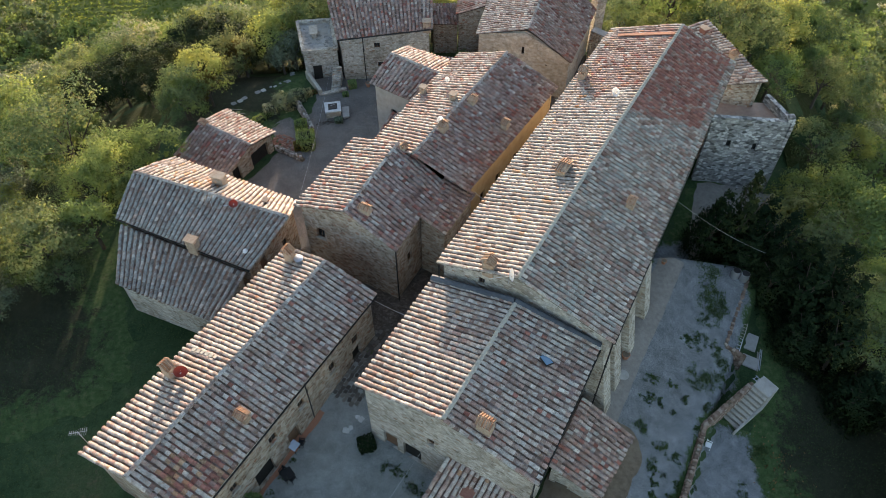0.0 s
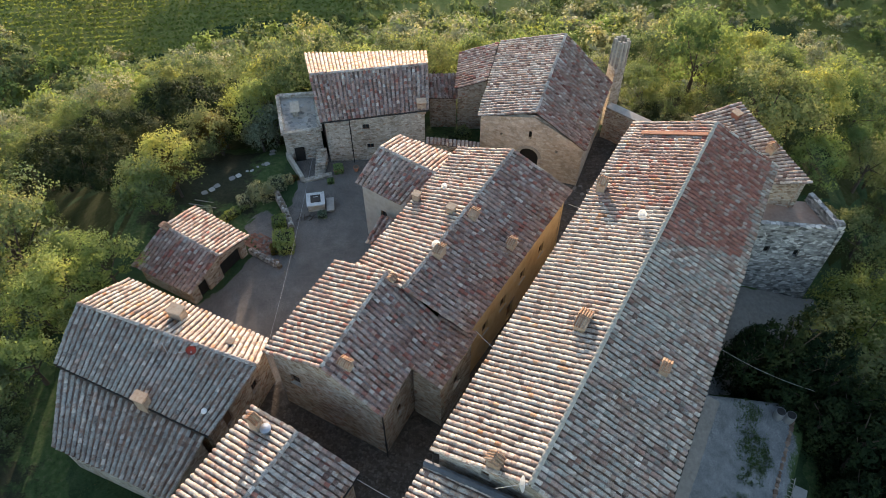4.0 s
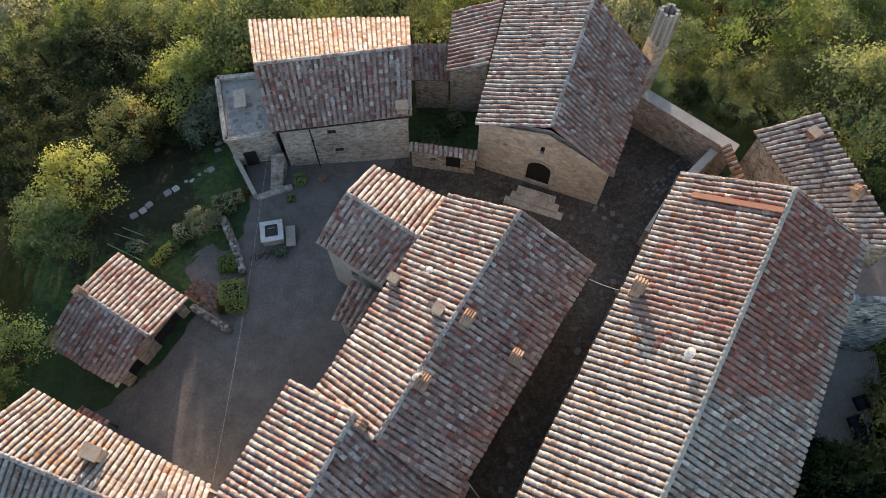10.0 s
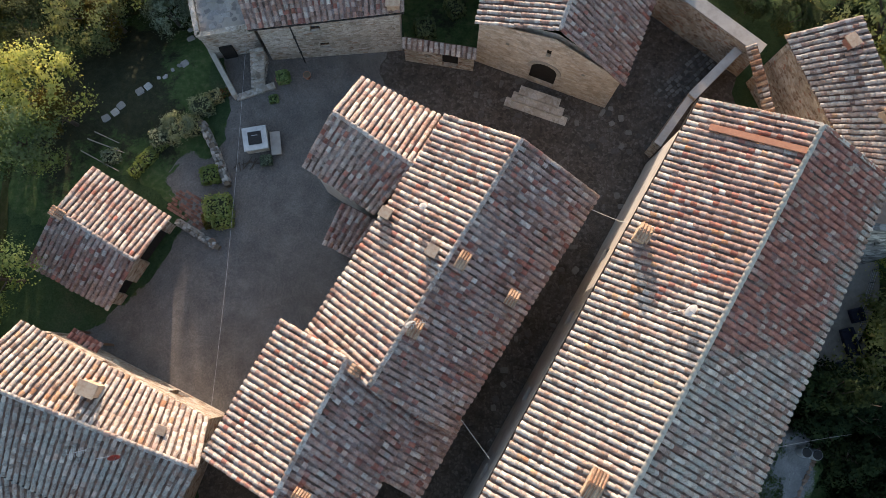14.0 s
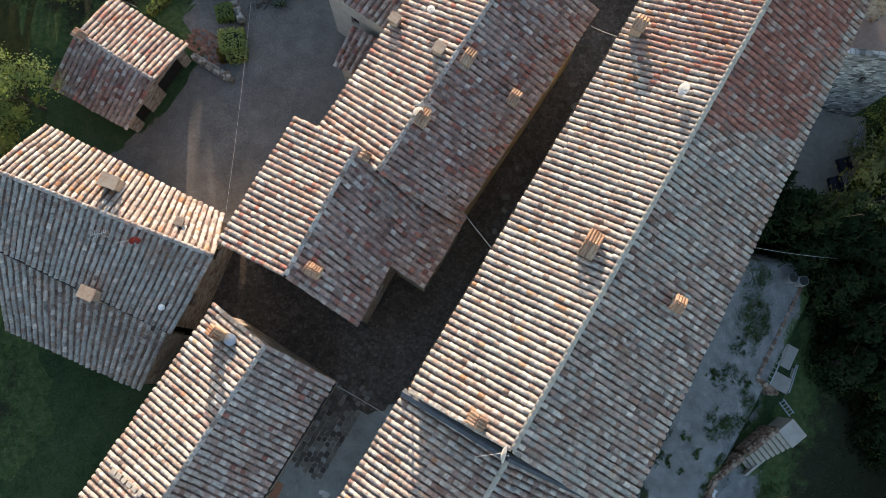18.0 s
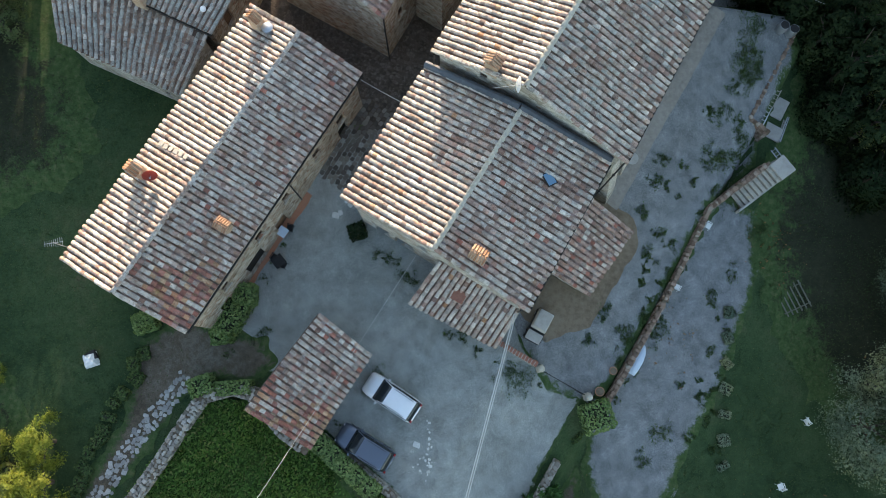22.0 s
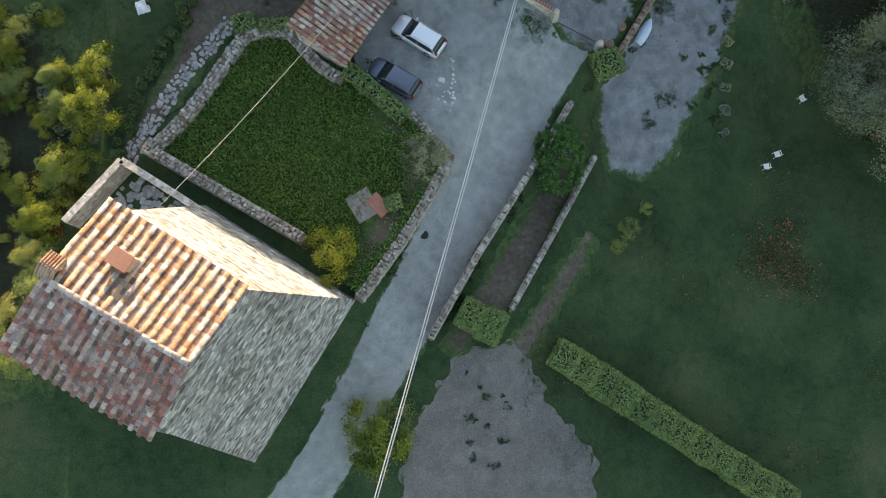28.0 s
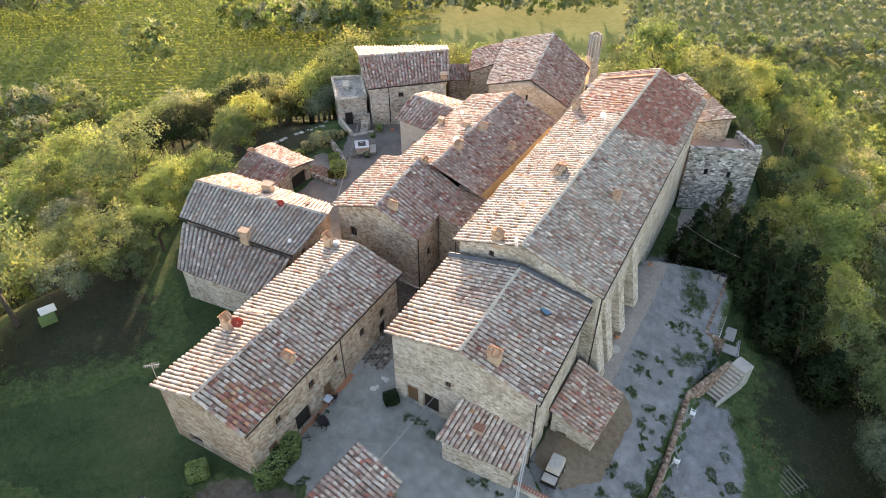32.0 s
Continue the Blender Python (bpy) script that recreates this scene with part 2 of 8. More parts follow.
M_GREYWOOD = plain("weathered_wood", [(0.3, (0.22, 0.20, 0.17)), (0.7, (0.38, 0.35, 0.30))], 6.0, 0.85)
M_DARKMETAL = plain("dark_metal", [(0.3, (0.025, 0.025, 0.025)), (0.7, (0.06, 0.055, 0.05))], 8.0, 0.5, 0.05, 0.005, 0.6)
M_STEEL = plain("grey_metal", [(0.3, (0.40, 0.41, 0.42)), (0.7, (0.55, 0.56, 0.57))], 8.0, 0.4, 0.05, 0.005, 0.8)
M_WHITE = plain("white_plastic", [(0.3, (0.72, 0.72, 0.70)), (0.7, (0.82, 0.82, 0.80))], 5.0, 0.45, 0.0)
M_BLACK = plain("black_plastic", [(0.3, (0.015, 0.015, 0.016)), (0.7, (0.03, 0.03, 0.03))], 5.0, 0.5, 0.0)
M_TERRA = plain("terracotta", [(0.3, (0.34, 0.15, 0.09)), (0.7, (0.46, 0.23, 0.14))], 5.0)
M_BRICK = plain("red_brick", [(0.3, (0.25, 0.11, 0.08)), (0.7, (0.40, 0.19, 0.13))], 6.0)
M_COIR = plain("dry_soil", [(0.3, (0.10, 0.075, 0.05)), (0.5, (0.17, 0.13, 0.09)), (0.7, (0.22, 0.18, 0.13))], 2.0, 1.0, 0.5, 0.06)
GRASSY = [(0.3, (0.030, 0.052, 0.019)), (0.5, (0.055, 0.092, 0.03)), (0.68, (0.10, 0.115, 0.05))]


def loose(name, stops, scale, reach, relief=0.7, dist=0.05):
    """Loose ground that thins out into grass towards its rim (the sheet's own distance to its outline)."""
    m, nt, b = material(name, 0.97, spec=0.15)
    fine = noise_at(nt, scale, 6, 0.72)
    f = math_node(nt, "ADD", math_node(nt, "MULTIPLY", fine, 0.62), math_node(nt, "MULTIPLY", noise_at(nt, scale * 0.1, 4), 0.38))
    c = ramp(nt, f, stops)
    c = mix(nt, 0.45, c, ramp(nt, noise_at(nt, 0.22, 4, 0.65), [(0.36, (0.72, 0.71, 0.69)), (0.56, (1.08, 1.08, 1.08))]), "MULTIPLY")
    grit = ramp(nt, noise_at(nt, 26, 2, 0.8), [(0.34, (0.5, 0.5, 0.5)), (0.5, (1, 1, 1)), (0.66, (1.6, 1.57, 1.5))])
    c = mix(nt, 0.8, c, grit, "MULTIPLY")
    rim = nt.nodes.new("ShaderNodeAttribute")
    rim.attribute_name = "rim"
    far = math_node(nt, "DIVIDE", rim.outputs["Fac"], reach)
    wob = math_node(nt, "ADD", math_node(nt, "MULTIPLY", noise_at(nt, 0.75, 5, 0.7), 1.5), math_node(nt, "MULTIPLY", noise_at(nt, 4.5, 4, 0.7), 0.7))
    gr = ramp(nt, math_node(nt, "SUBTRACT", math_node(nt, "SUBTRACT", wob, far), 0.6), [(0.02, (0, 0, 0)), (0.26, (1, 1, 1))])
    green = ramp(nt, noise_at(nt, 2.2, 5, 0.7), GRASSY)
    c = mix(nt, gr, c, green)
    nt.links.new(c, b.inputs["Base Color"])
    bump(nt, b, noise_at(nt, scale * 4, 4, 0.75), relief, dist)
    return m


M_GRAVEL = loose("grey_gravel", [(0.34, (0.165, 0.168, 0.155)), (0.46, (0.252, 0.258, 0.24)), (0.56, (0.32, 0.328, 0.308)), (0.7, (0.408, 0.416, 0.39))], 11.0, 0.5)
M_GRAVEL2 = loose("pale_gravel", [(0.34, (0.095, 0.098, 0.098)), (0.46, (0.16, 0.166, 0.167)), (0.56, (0.23, 0.236, 0.237)), (0.7, (0.34, 0.346, 0.342))], 10.0, 1.6, 0.8, 0.04)
M_YARD = loose("yard_gravel", [(0.32, (0.105, 0.095, 0.085)), (0.5, (0.165, 0.15, 0.135)), (0.68, (0.24, 0.225, 0.205))], 7.0, 0.35)
M_DIRT = loose("bare_earth", [(0.32, (0.065, 0.052, 0.036)), (0.5, (0.115, 0.095, 0.07)), (0.68, (0.18, 0.16, 0.13))], 2.5, 1.5)
# Dark soil tone that also carries the shade under trees and barn.
M_SHADY = loose("shade_dark_soil", [(0.32, (0.018, 0.021, 0.012)), (0.5, (0.030, 0.034, 0.019)), (0.68, (0.048, 0.050, 0.03))], 2.5, 8.0)
M_PAVE = stone_mat("old_paving", [(0.0, (0.095, 0.08, 0.066)), (0.5, (0.135, 0.115, 0.096)), (1.0, (0.19, 0.165, 0.14))], (0.09, 0.076, 0.062), 4.6, 0.7, 0.015)


def turf(name, stops, scale=0.16, spread=0.6):
    """Mown grass: wide soft changes of tone with fine blades in between."""
    m, nt, b = material(name, 1.0, spec=0.08)
    f = math_node(nt, "ADD", math_node(nt, "MULTIPLY", noise_at(nt, scale, 5, 0.62), spread), math_node(nt, "MULTIPLY", noise_at(nt, 1.1, 6, 0.75), 1.0 - spread))
    blade = ramp(nt, noise_at(nt, 7.5, 5, 0.8), [(0.34, (0.62, 0.64, 0.62)), (0.5, (1, 1, 1)), (0.66, (1.42, 1.36, 1.3))])
    nt.links.new(mix(nt, 0.85, ramp(nt, f, stops), blade, "MULTIPLY"), b.inputs["Base Color"])
    bump(nt, b, noise_at(nt, 24, 4, 0.8), 0.8, 0.05)
    return m


M_GRASS = turf("lawn", [(0.32, (0.020, 0.036, 0.016)), (0.42, (0.032, 0.058, 0.025)), (0.52, (0.047, 0.077, 0.033)), (0.61, (0.067, 0.088, 0.041)), (0.70, (0.108, 0.095, 0.056))])
M_FIELD = plain("meadow", [(0.3, (0.13, 0.15, 0.04)), (0.5, (0.19, 0.21, 0.06)), (0.7, (0.26, 0.245, 0.095))], 0.5, 1.0, 0.9, 0.2, spec=0.1)
M_GARDEN = plain("garden_turf", [(0.30, (0.030, 0.055, 0.015)), (0.45, (0.05, 0.092, 0.024)), (0.56, (0.078, 0.125, 0.034)), (0.68, (0.12, 0.125, 0.05))], 2.6, 1.0, 0.9, 0.1, spec=0.1)
M_FLOOR = plain("forest_floor", [(0.3, (0.030, 0.040, 0.014)), (0.5, (0.05, 0.06, 0.02)), (0.7, (0.09, 0.08, 0.04))], 1.5, 1.0, 1.0, 0.3, spec=0.1)


def leaf_mat(name, stops, glow=0.45, even=False):
    m, nt, b = material(name, 0.85, spec=0.08)
    c = ramp(nt, piece_random(nt), stops)
    tone = nt.nodes.new("ShaderNodeObjectInfo").outputs["Random"]
    c = mix(nt, 0.0 if even else 0.8, c, ramp(nt, tone, [(0.0, (0.5, 0.6, 0.56)), (0.3, (0.8, 0.88, 0.82)), (0.65, (1.0, 1.0, 0.95)), (0.88, (1.25, 1.15, 1.0)), (1.0, (1.35, 1.12, 0.95))]), "MULTIPLY")
    patch_tone = ramp(nt, noise_at(nt, 0.19, 2), [(0.33, (0.42, 0.55, 0.62)), (0.45, (0.95, 0.97, 1)), (0.55, (1.05, 1.03, 1)), (0.66, (1.45, 1.25, 0.95))])
    c = mix(nt, 0.3 if even else 0.8, c, patch_tone, "MULTIPLY")
    nt.links.new(c, b.inputs["Base Color"])
    tr = nt.nodes.new("ShaderNodeBsdfTranslucent")
    nt.links.new(mix(nt, 1.0, c, (1.32, 1.36, 0.95), "MULTIPLY"), tr.inputs[0])
    ms = nt.nodes.new("ShaderNodeMixShader")
    ms.inputs[0].default_value = glow
    nt.links.new(b.outputs[0], ms.inputs[1])
    nt.links.new(tr.outputs[0], ms.inputs[2])
    nt.links.new(ms.outputs[0], nt.nodes["Material Output"].inputs[0])
    return m


L_OAK = leaf_mat("oak_leaves", [(0.0, (0.147, 0.179, 0.087)), (0.5, (0.186, 0.223, 0.106)), (0.85, (0.224, 0.260, 0.125)), (1.0, (0.250, 0.243, 0.128))], 0.38)
L_LIGHT = leaf_mat("light_leaves", [(0.0, (0.224, 0.271, 0.102)), (0.5, (0.269, 0.320, 0.120)), (1.0, (0.320, 0.348, 0.141))], 0.46)
L_OLIVE = leaf_mat("olive_leaves", [(0.0, (0.144, 0.168, 0.114)), (0.5, (0.240, 0.264, 0.186)), (1.0, (0.336, 0.360, 0.264))], 0.3)
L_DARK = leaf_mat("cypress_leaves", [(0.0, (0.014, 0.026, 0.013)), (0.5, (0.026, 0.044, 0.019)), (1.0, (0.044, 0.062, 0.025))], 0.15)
# Leaf tone darkened to carry the shade of the hollow.
L_SHADEOAK = leaf_mat("shade_dark_oak_leaves", [(0.0, (0.022, 0.034, 0.018)), (0.5, (0.036, 0.052, 0.025)), (1.0, (0.058, 0.074, 0.034))], 0.12)
L_YELLOW = leaf_mat("yellow_leaves", [(0.0, (0.156, 0.195, 0.039)), (0.5, (0.254, 0.293, 0.058)), (1.0, (0.364, 0.370, 0.078))])
L_RUST = leaf_mat("rust_leaves", [(0.0, (0.10, 0.085, 0.025)), (0.5, (0.15, 0.12, 0.035)), (1.0, (0.19, 0.12, 0.04))])
L_RED = leaf_mat("red_flowers", [(0.0, (0.06, 0.09, 0.03)), (0.55, (0.10, 0.12, 0.04)), (0.8, (0.24, 0.07, 0.04)), (1.0, (0.32, 0.10, 0.06))], 0.3)
M_BARK = plain("bark", [(0.3, (0.05, 0.04, 0.03)), (0.7, (0.13, 0.105, 0.08))], 5.0, 0.95, 0.8, 0.05)

# ---- building blocks ----
U = Vector((0.508, 0.861))      # the long building's line
rng = np.random.default_rng(7)


def ease(a, b, x):
    t = np.clip((x - a) / (b - a), 0, 1)
    return t * t * (3 - 2 * t)


def ground_z(x, y):
    x, y = np.asarray(x, float), np.asarray(y, float)
    s = np.maximum(0, (x - 6) * 0.861 - (y - 15) * 0.508)
    z = 1.0 - 0.035 * np.clip(8 - y, 0, 40) - 0.05 * np.clip(y - 58, 0, 24)
    z = z - 0.26 * np.minimum(s, 8.2) - 1.9 * ease(-12, 10, y) * ease(8.0, 9.0, s) - 0.2 * np.clip(s - 8.9, 0, 17) - 0.08 * np.maximum(s - 26, 0)
    z = z - 3.6 * ease(17, 20, x) * ease(43.2, 45.2, y) * ease(67, 62, y)
    z = z + 1.1 * np.exp(-(((x + 5) / 9) ** 2 + ((y - 31) / 9) ** 2))
    xl, yl = -42 + 12 * ease(34, 50, y), 70 + 7 * ease(-24, -8, x)
    r = np.hypot(np.maximum(0, np.maximum(xl - x, x - 42)), np.maximum(0, y - yl))
    z = z - 0.58 * (np.sqrt(r * r + 16) - 4)
    return np.where(z < -46, -46 - 9 * np.tanh((-46 - z) / 9), z)


def gz(x, y):
    return float(ground_z(x, y))


def mesh_of(name, verts, faces, mat=None, smooth=False):
    me = bpy.data.meshes.new(name)
    me.from_pydata([tuple(v) for v in verts], [], [tuple(f) for f in faces])
    if mat:
        me.materials.append(mat)
    if smooth:
        me.polygons.foreach_set("use_smooth", [True] * len(me.polygons))
    me.update()
    return me


def quad_mesh(name, V, F, mat, smooth=False, normals=None):
    """A mesh from numpy arrays: V (n, 3), F (m, 3 or 4); normals, one a vertex, round off loose leaves into masses."""
    me = bpy.data.meshes.new(name)
    me.vertices.add(len(V))
    me.vertices.foreach_set("co", np.asarray(V, np.float32).ravel())
    me.loops.add(F.size)
    me.loops.foreach_set("vertex_index", F.ravel().astype(np.int32))
    me.polygons.add(len(F))
    me.polygons.foreach_set("loop_start", np.arange(0, F.size, F.shape[1], dtype=np.int32))
    me.polygons.foreach_set("loop_total", np.full(len(F), F.shape[1], np.int32))
    if smooth or normals is not None:
        me.polygons.foreach_set("use_smooth", np.ones(len(F), bool))
    me.materials.append(mat)
    me.update(calc_edges=True)
    me.validate()
    if normals is not None:
        me.normals_split_custom_set_from_vertices(np.asarray(normals, np.float32))
    return me


def put(name, me, parent=None, label="", m=None):
    ob = new(name, me)
    if parent is not None:
        ob.parent = parent
    if m is not None:
        ob.matrix_basis = m
    return tagged(ob, label) if label else ob


def part(name, bm, mat, parent, label=""):
    me = bpy.data.meshes.new(name)
    bm.to_mesh(me)
    bm.free()
    me.materials.append(mat)
    return put(name, me, parent, label)


def thing(name, label, category, at=(0, 0, 0), turn=0.0, group="", kind=""):
    ob = new(name)
    ob.matrix_basis = pose(*at, 0, 0, turn)
    return tagged(ob, label, category, group, kind)


def box(bm, cx, cy, z0, sx, sy, sz, turn=0.0, bev=0.0, top=1.0):
    """A box standing on z0 with optional taper and bevel."""
    c, s = math.cos(radians(turn)), math.sin(radians(turn))
    vs = []
    for k, sc in ((0, 1.0), (1, top)):
        for a, b in ((-1, -1), (1, -1), (1, 1), (-1, 1)):
            x, y = a * sx / 2 * sc, b * sy / 2 * sc
            vs.append(bm.verts.new((cx + c * x - s * y, cy + s * x + c * y, z0 + k * sz)))
    fs = [bm.faces.new([vs[i] for i in q]) for q in ((3, 2, 1, 0), (4, 5, 6, 7), (0, 1, 5, 4), (1, 2, 6, 5), (2, 3, 7, 6), (3, 0, 4, 7))]
    if bev:
        es = list({e for f in fs for e in f.edges})
        bmesh.ops.bevel(bm, geom=es, offset=bev, segments=2, affect="EDGES", profile=0.6)
    return fs


def beam(bm, p, q, r, sides=6, r2=None):
    """A round bar from p to q."""
    p, q = Vector(p), Vector(q)
    rot = (q - p).to_track_quat("Z", "Y").to_matrix()
    r2 = r if r2 is None else r2
    rings = []
    for base, rad in ((p, r), (q, r2)):
        rings.append([bm.verts.new(base + rot @ Vector((rad * math.cos(2 * math.pi * i / sides), rad * math.sin(2 * math.pi * i / sides), 0))) for i in range(sides)])
    for i in range(sides):
        j = (i + 1) % sides
        bm.faces.new((rings[0][i], rings[0][j], rings[1][j], rings[1][i]))
    bm.faces.new(rings[0][::-1])
    bm.faces.new(rings[1])


def tile_shape(r0, r1, length, rise, segs=4, sag=False):
    """A half-round clay tile: lower end at y=0."""
    V = []
    for y, r, z in ((0, r0, rise), (length, r1, 0)):
        for i in range(segs + 1):
            a = math.pi * i / segs
            V.append((r * math.cos(a), y, z + (-0.42 if sag else 0.74) * r * math.sin(a)))
    n = segs + 1
    F = [(i, i + n, i + n + 1, i + 1) if sag else (i, i + 1, i + n + 1, i + n) for i in range(segs)]
    if not sag:
        V.append((0, 0, rise - 0.01))
        F += [(2 * n, 2, 1, 0), (2 * n, 4, 3, 2)]
    return np.array(V), np.array(F)


COVER_V, COVER_F = tile_shape(0.156, 0.138, 0.47, 0.05)
PAN_V, PAN_F = tile_shape(0.19, 0.19, 0.44, 0.035, 4, True)
COVER_ME = {}


def lerp(a, b, t):
    return a + (b - a) * t


def roof_slope(house, e0, e1, r1, r0, mats, singles=110, pitch=0.43, row=0.375, wild=1.0, deck=M_DECK):
    """A roof of half-round tiles over the four corners eave, eave, ridge, ridge. mats(s, t) names the tile's material."""
    e0, e1, r1, r0 = (np.array(p, float) for p in (e0, e1, r1, r0))
    nrm = np.cross(e1 - e0, r0 - e0)
    nrm /= np.linalg.norm(nrm)
    if nrm[2] < 0:
        nrm = -nrm
    g = 9
    dv = [lerp(lerp(e0, e1, i / (g - 1)), lerp(r0, r1, i / (g - 1)), j / (g - 1)) for i in range(g) for j in range(g)]
    df = [(i * g + j, (i + 1) * g + j, (i + 1) * g + j + 1, i * g + j + 1) for i in range(g - 1) for j in range(g - 1)]
    rim = [i * g for i in range(g)] + [(g - 1) * g + j for j in range(1, g)] + [i * g + g - 1 for i in range(g - 2, -1, -1)] + list(range(g - 2, 0, -1))
    df += [tuple(k + g * g for k in f[::-1]) for f in df] + [(a, a + g * g, b + g * g, b) for a, b in zip(rim, rim[1:] + rim[:1])]
    base = put("roof", mesh_of("roof", [p - nrm * 0.03 for p in dv] + [p - nrm * 0.16 for p in dv], df, deck), house)
    n = max(2, round(np.linalg.norm(e1 - e0) / pitch))
    P, T, C, N, S, D = [], [], [], [], [], []
    for kind in (0, 1):
        for i in range(n + kind):
            a = (i + 0.5 * (1 - kind)) / n
            pe, pr = lerp(e0, e1, a), lerp(r0, r1, a)
            L = np.linalg.norm(pr - pe)
            t = (pr - pe) / L
            c = np.cross(t, nrm)
            rows = max(1, int(math.ceil((L - 0.12) / row)))
            k = np.arange(rows)
            pos = pe + np.outer(k * (L - 0.1) / rows - 0.06, t)
            P.append(pos)
            T.append(np.tile(t, (rows, 1)))
            C.append(np.tile(c, (rows, 1)))
            S.append(np.column_stack((np.full(rows, a), (k + 0.5) / rows)))
            D.append(np.full(rows, kind))
    P, T, C, S, D = map(np.concatenate, (P, T, C, S, D))
    m = len(P)
    wave = 0.035 * np.sin(P[:, 0] * 0.9 + P[:, 1] * 1.3) + 0.025 * np.sin(P[:, 0] * 2.3 - P[:, 1] * 1.7)
    P = P + np.outer(wave * wild + rng.normal(0, 0.008, m), nrm) + C * rng.normal(0, 0.012 * wild, m)[:, None] + T * rng.normal(0, 0.02 * wild, m)[:, None]
    ang = rng.normal(0, 0.035 * wild, m)[:, None]
    T2 = T * np.cos(ang) + C * np.sin(ang)
    C2 = C * np.cos(ang) - T * np.sin(ang)
    names = np.array([mats(s, t) for s, t in S])
    cover = D == 1
    mid = np.where(cover)[0]
    mid = mid[np.argsort(np.abs(S[mid, 0] - 0.5), kind="stable")][:singles]
    single = np.zeros(m, bool)
    single[mid] = True
    for k in range(len(TILE_MATS)):
        for kind, TV, TF in ((1, COVER_V, COVER_F), (0, PAN_V, PAN_F)):
            sel = np.where((names == k) & (D == kind) & ~single)[0]
            if not len(sel):
                continue
            lift = 0.035 if kind else 0.06
            V = (P[sel, None] + TV[None, :, :1] * C2[sel, None] + TV[None, :, 1:2] * T2[sel, None] + (TV[None, :, 2:] + lift) * nrm)
            F = TF[None] + (np.arange(len(sel)) * len(TV))[:, None, None]
            ob = put("roof_tiles" if kind else "gutter_tiles", quad_mesh("tiles", V.reshape(-1, 3), F.reshape(-1, 4), TILE_MATS[k] if kind or k in (1, 2, 4) else M_PAN, False), base)
            tagged(ob, kind="stuff")
    for i in mid:
        k = int(names[i])
        if k not in COVER_ME:
            COVER_ME[k] = quad_mesh("roof_tile", COVER_V, COVER_F, TILE_MATS[k], False)
        mt = Matrix([[C2[i][j], T2[i][j], nrm[j], P[i][j] + 0.035 * nrm[j]] for j in range(3)] + [[0, 0, 0, 1]])
        put("roof_tile", COVER_ME[k], base, m=mt)
    return base


TILE_MATS = [M_OLD, M_RED, M_BROWN, M_GREY, M_ORANGE, M_CAP]
RIDGE_V, RIDGE_F = tile_shape(0.17, 0.15, 0.5, 0.03)
RIDGE_ME = {}


def ridge(base, a, b, k=0, step=0.44):
    """A line of ridge tiles bedded in mortar."""
    a, b = Vector(a), Vector(b)
    d = b - a
    n = max(1, int(d.length / step))
    rot = d.to_track_quat("Y", "Z").to_matrix().to_4x4()
    if k not in RIDGE_ME:
        RIDGE_ME[k] = quad_mesh("ridge_tile", RIDGE_V, RIDGE_F, TILE_MATS[k])
    bm = bmesh.new()
    beam(bm, a + Vector((0, 0, 0.02)), b + Vector((0, 0, 0.02)), 0.15, 6)
    part("mortar", bm, M_CAP, base)
    for i in range(n):
        p = a + d * (i / n)
        put("ridge_tile", RIDGE_ME[k], base, m=Matrix.Translation(p + Vector((0, 0, 0.07 + rng.normal(0, 0.008)))) @ rot @ pose(0, 0, 0, 0, 0, rng.normal(0, 2)))


def wall_panel(house, p0, p1, prof, openings, mat, depth=0.45, name="wall", zb=None, batter=0.0):
    """An upright wall from p0 to p1 (seen from outside, p0 at the left), its top along prof, with openings (s, z0, w, h, kind)."""
    p0, p1 = Vector(p0[:2]), Vector(p1[:2])
    L = (p1 - p0).length
    d = (p1 - p0) / L
    out = Vector((d.y, -d.x))
    if zb is None:
        zb = min(gz(*p0), gz(*p1)) - 0.6

    def top(s):
        for (sa, za), (sb, zb_) in zip(prof, prof[1:]):
            if s <= sb + 1e-6:
                return lerp(za, zb_, (s - sa) / max(1e-6, sb - sa))
        return prof[-1][1]
    bm = bmesh.new()
    zmax = max(z for _, z in prof)

    def at(s, z, o=0.0):
        q = p0 + d * s + out * (o + batter * max(0.0, zmax - z))
        return bm.verts.new((q.x, q.y, z))
    cuts = sorted({0.0, L, *[s for s, _ in prof if 0 < s < L], *[o[0] for o in openings], *[o[0] + o[2] for o in openings]})
    for a, b in zip(cuts, cuts[1:]):
        if b - a < 1e-4:
            continue
        mid = (a + b) / 2
        z, spans = zb, []
        for o in sorted((o for o in openings if o[0] < mid < o[0] + o[2]), key=lambda o: o[1]):
            spans.append((z, o[1]))
            z = o[1] + o[3]
        spans.append((z, None))
        for za, ze in spans:
            for o, flip in ((0.0, False), (-depth, True)):
                q = [at(a, za, o), at(b, za, o), at(b, top(b) if ze is None else ze, o), at(a, top(a) if ze is None else ze, o)]
                bm.faces.new(q[::-1] if flip else q)
    for s, z0, w, h, kind in openings:
        ring = [(s, z0), (s + w, z0), (s + w, z0 + h), (s, z0 + h)]
        for i in range(4):
            (a, za), (b, ze) = ring[i], ring[(i + 1) % 4]
            bm.faces.new((at(b, ze), at(a, za), at(a, za, -depth), at(b, ze, -depth)))
    ob = part(name, bm, mat, house)
    for s, z0, w, h, kind in openings:
        c = p0 + d * (s + w / 2) + out * (-0.22 + batter * max(0.0, zmax - z0 - h / 2))
        m = Matrix(((d.x, -out.x, 0, c.x), (d.y, -out.y, 0, c.y), (0, 0, 1, z0), (0, 0, 0, 1)))
        opening(house, kind, w, h, m)
    return ob


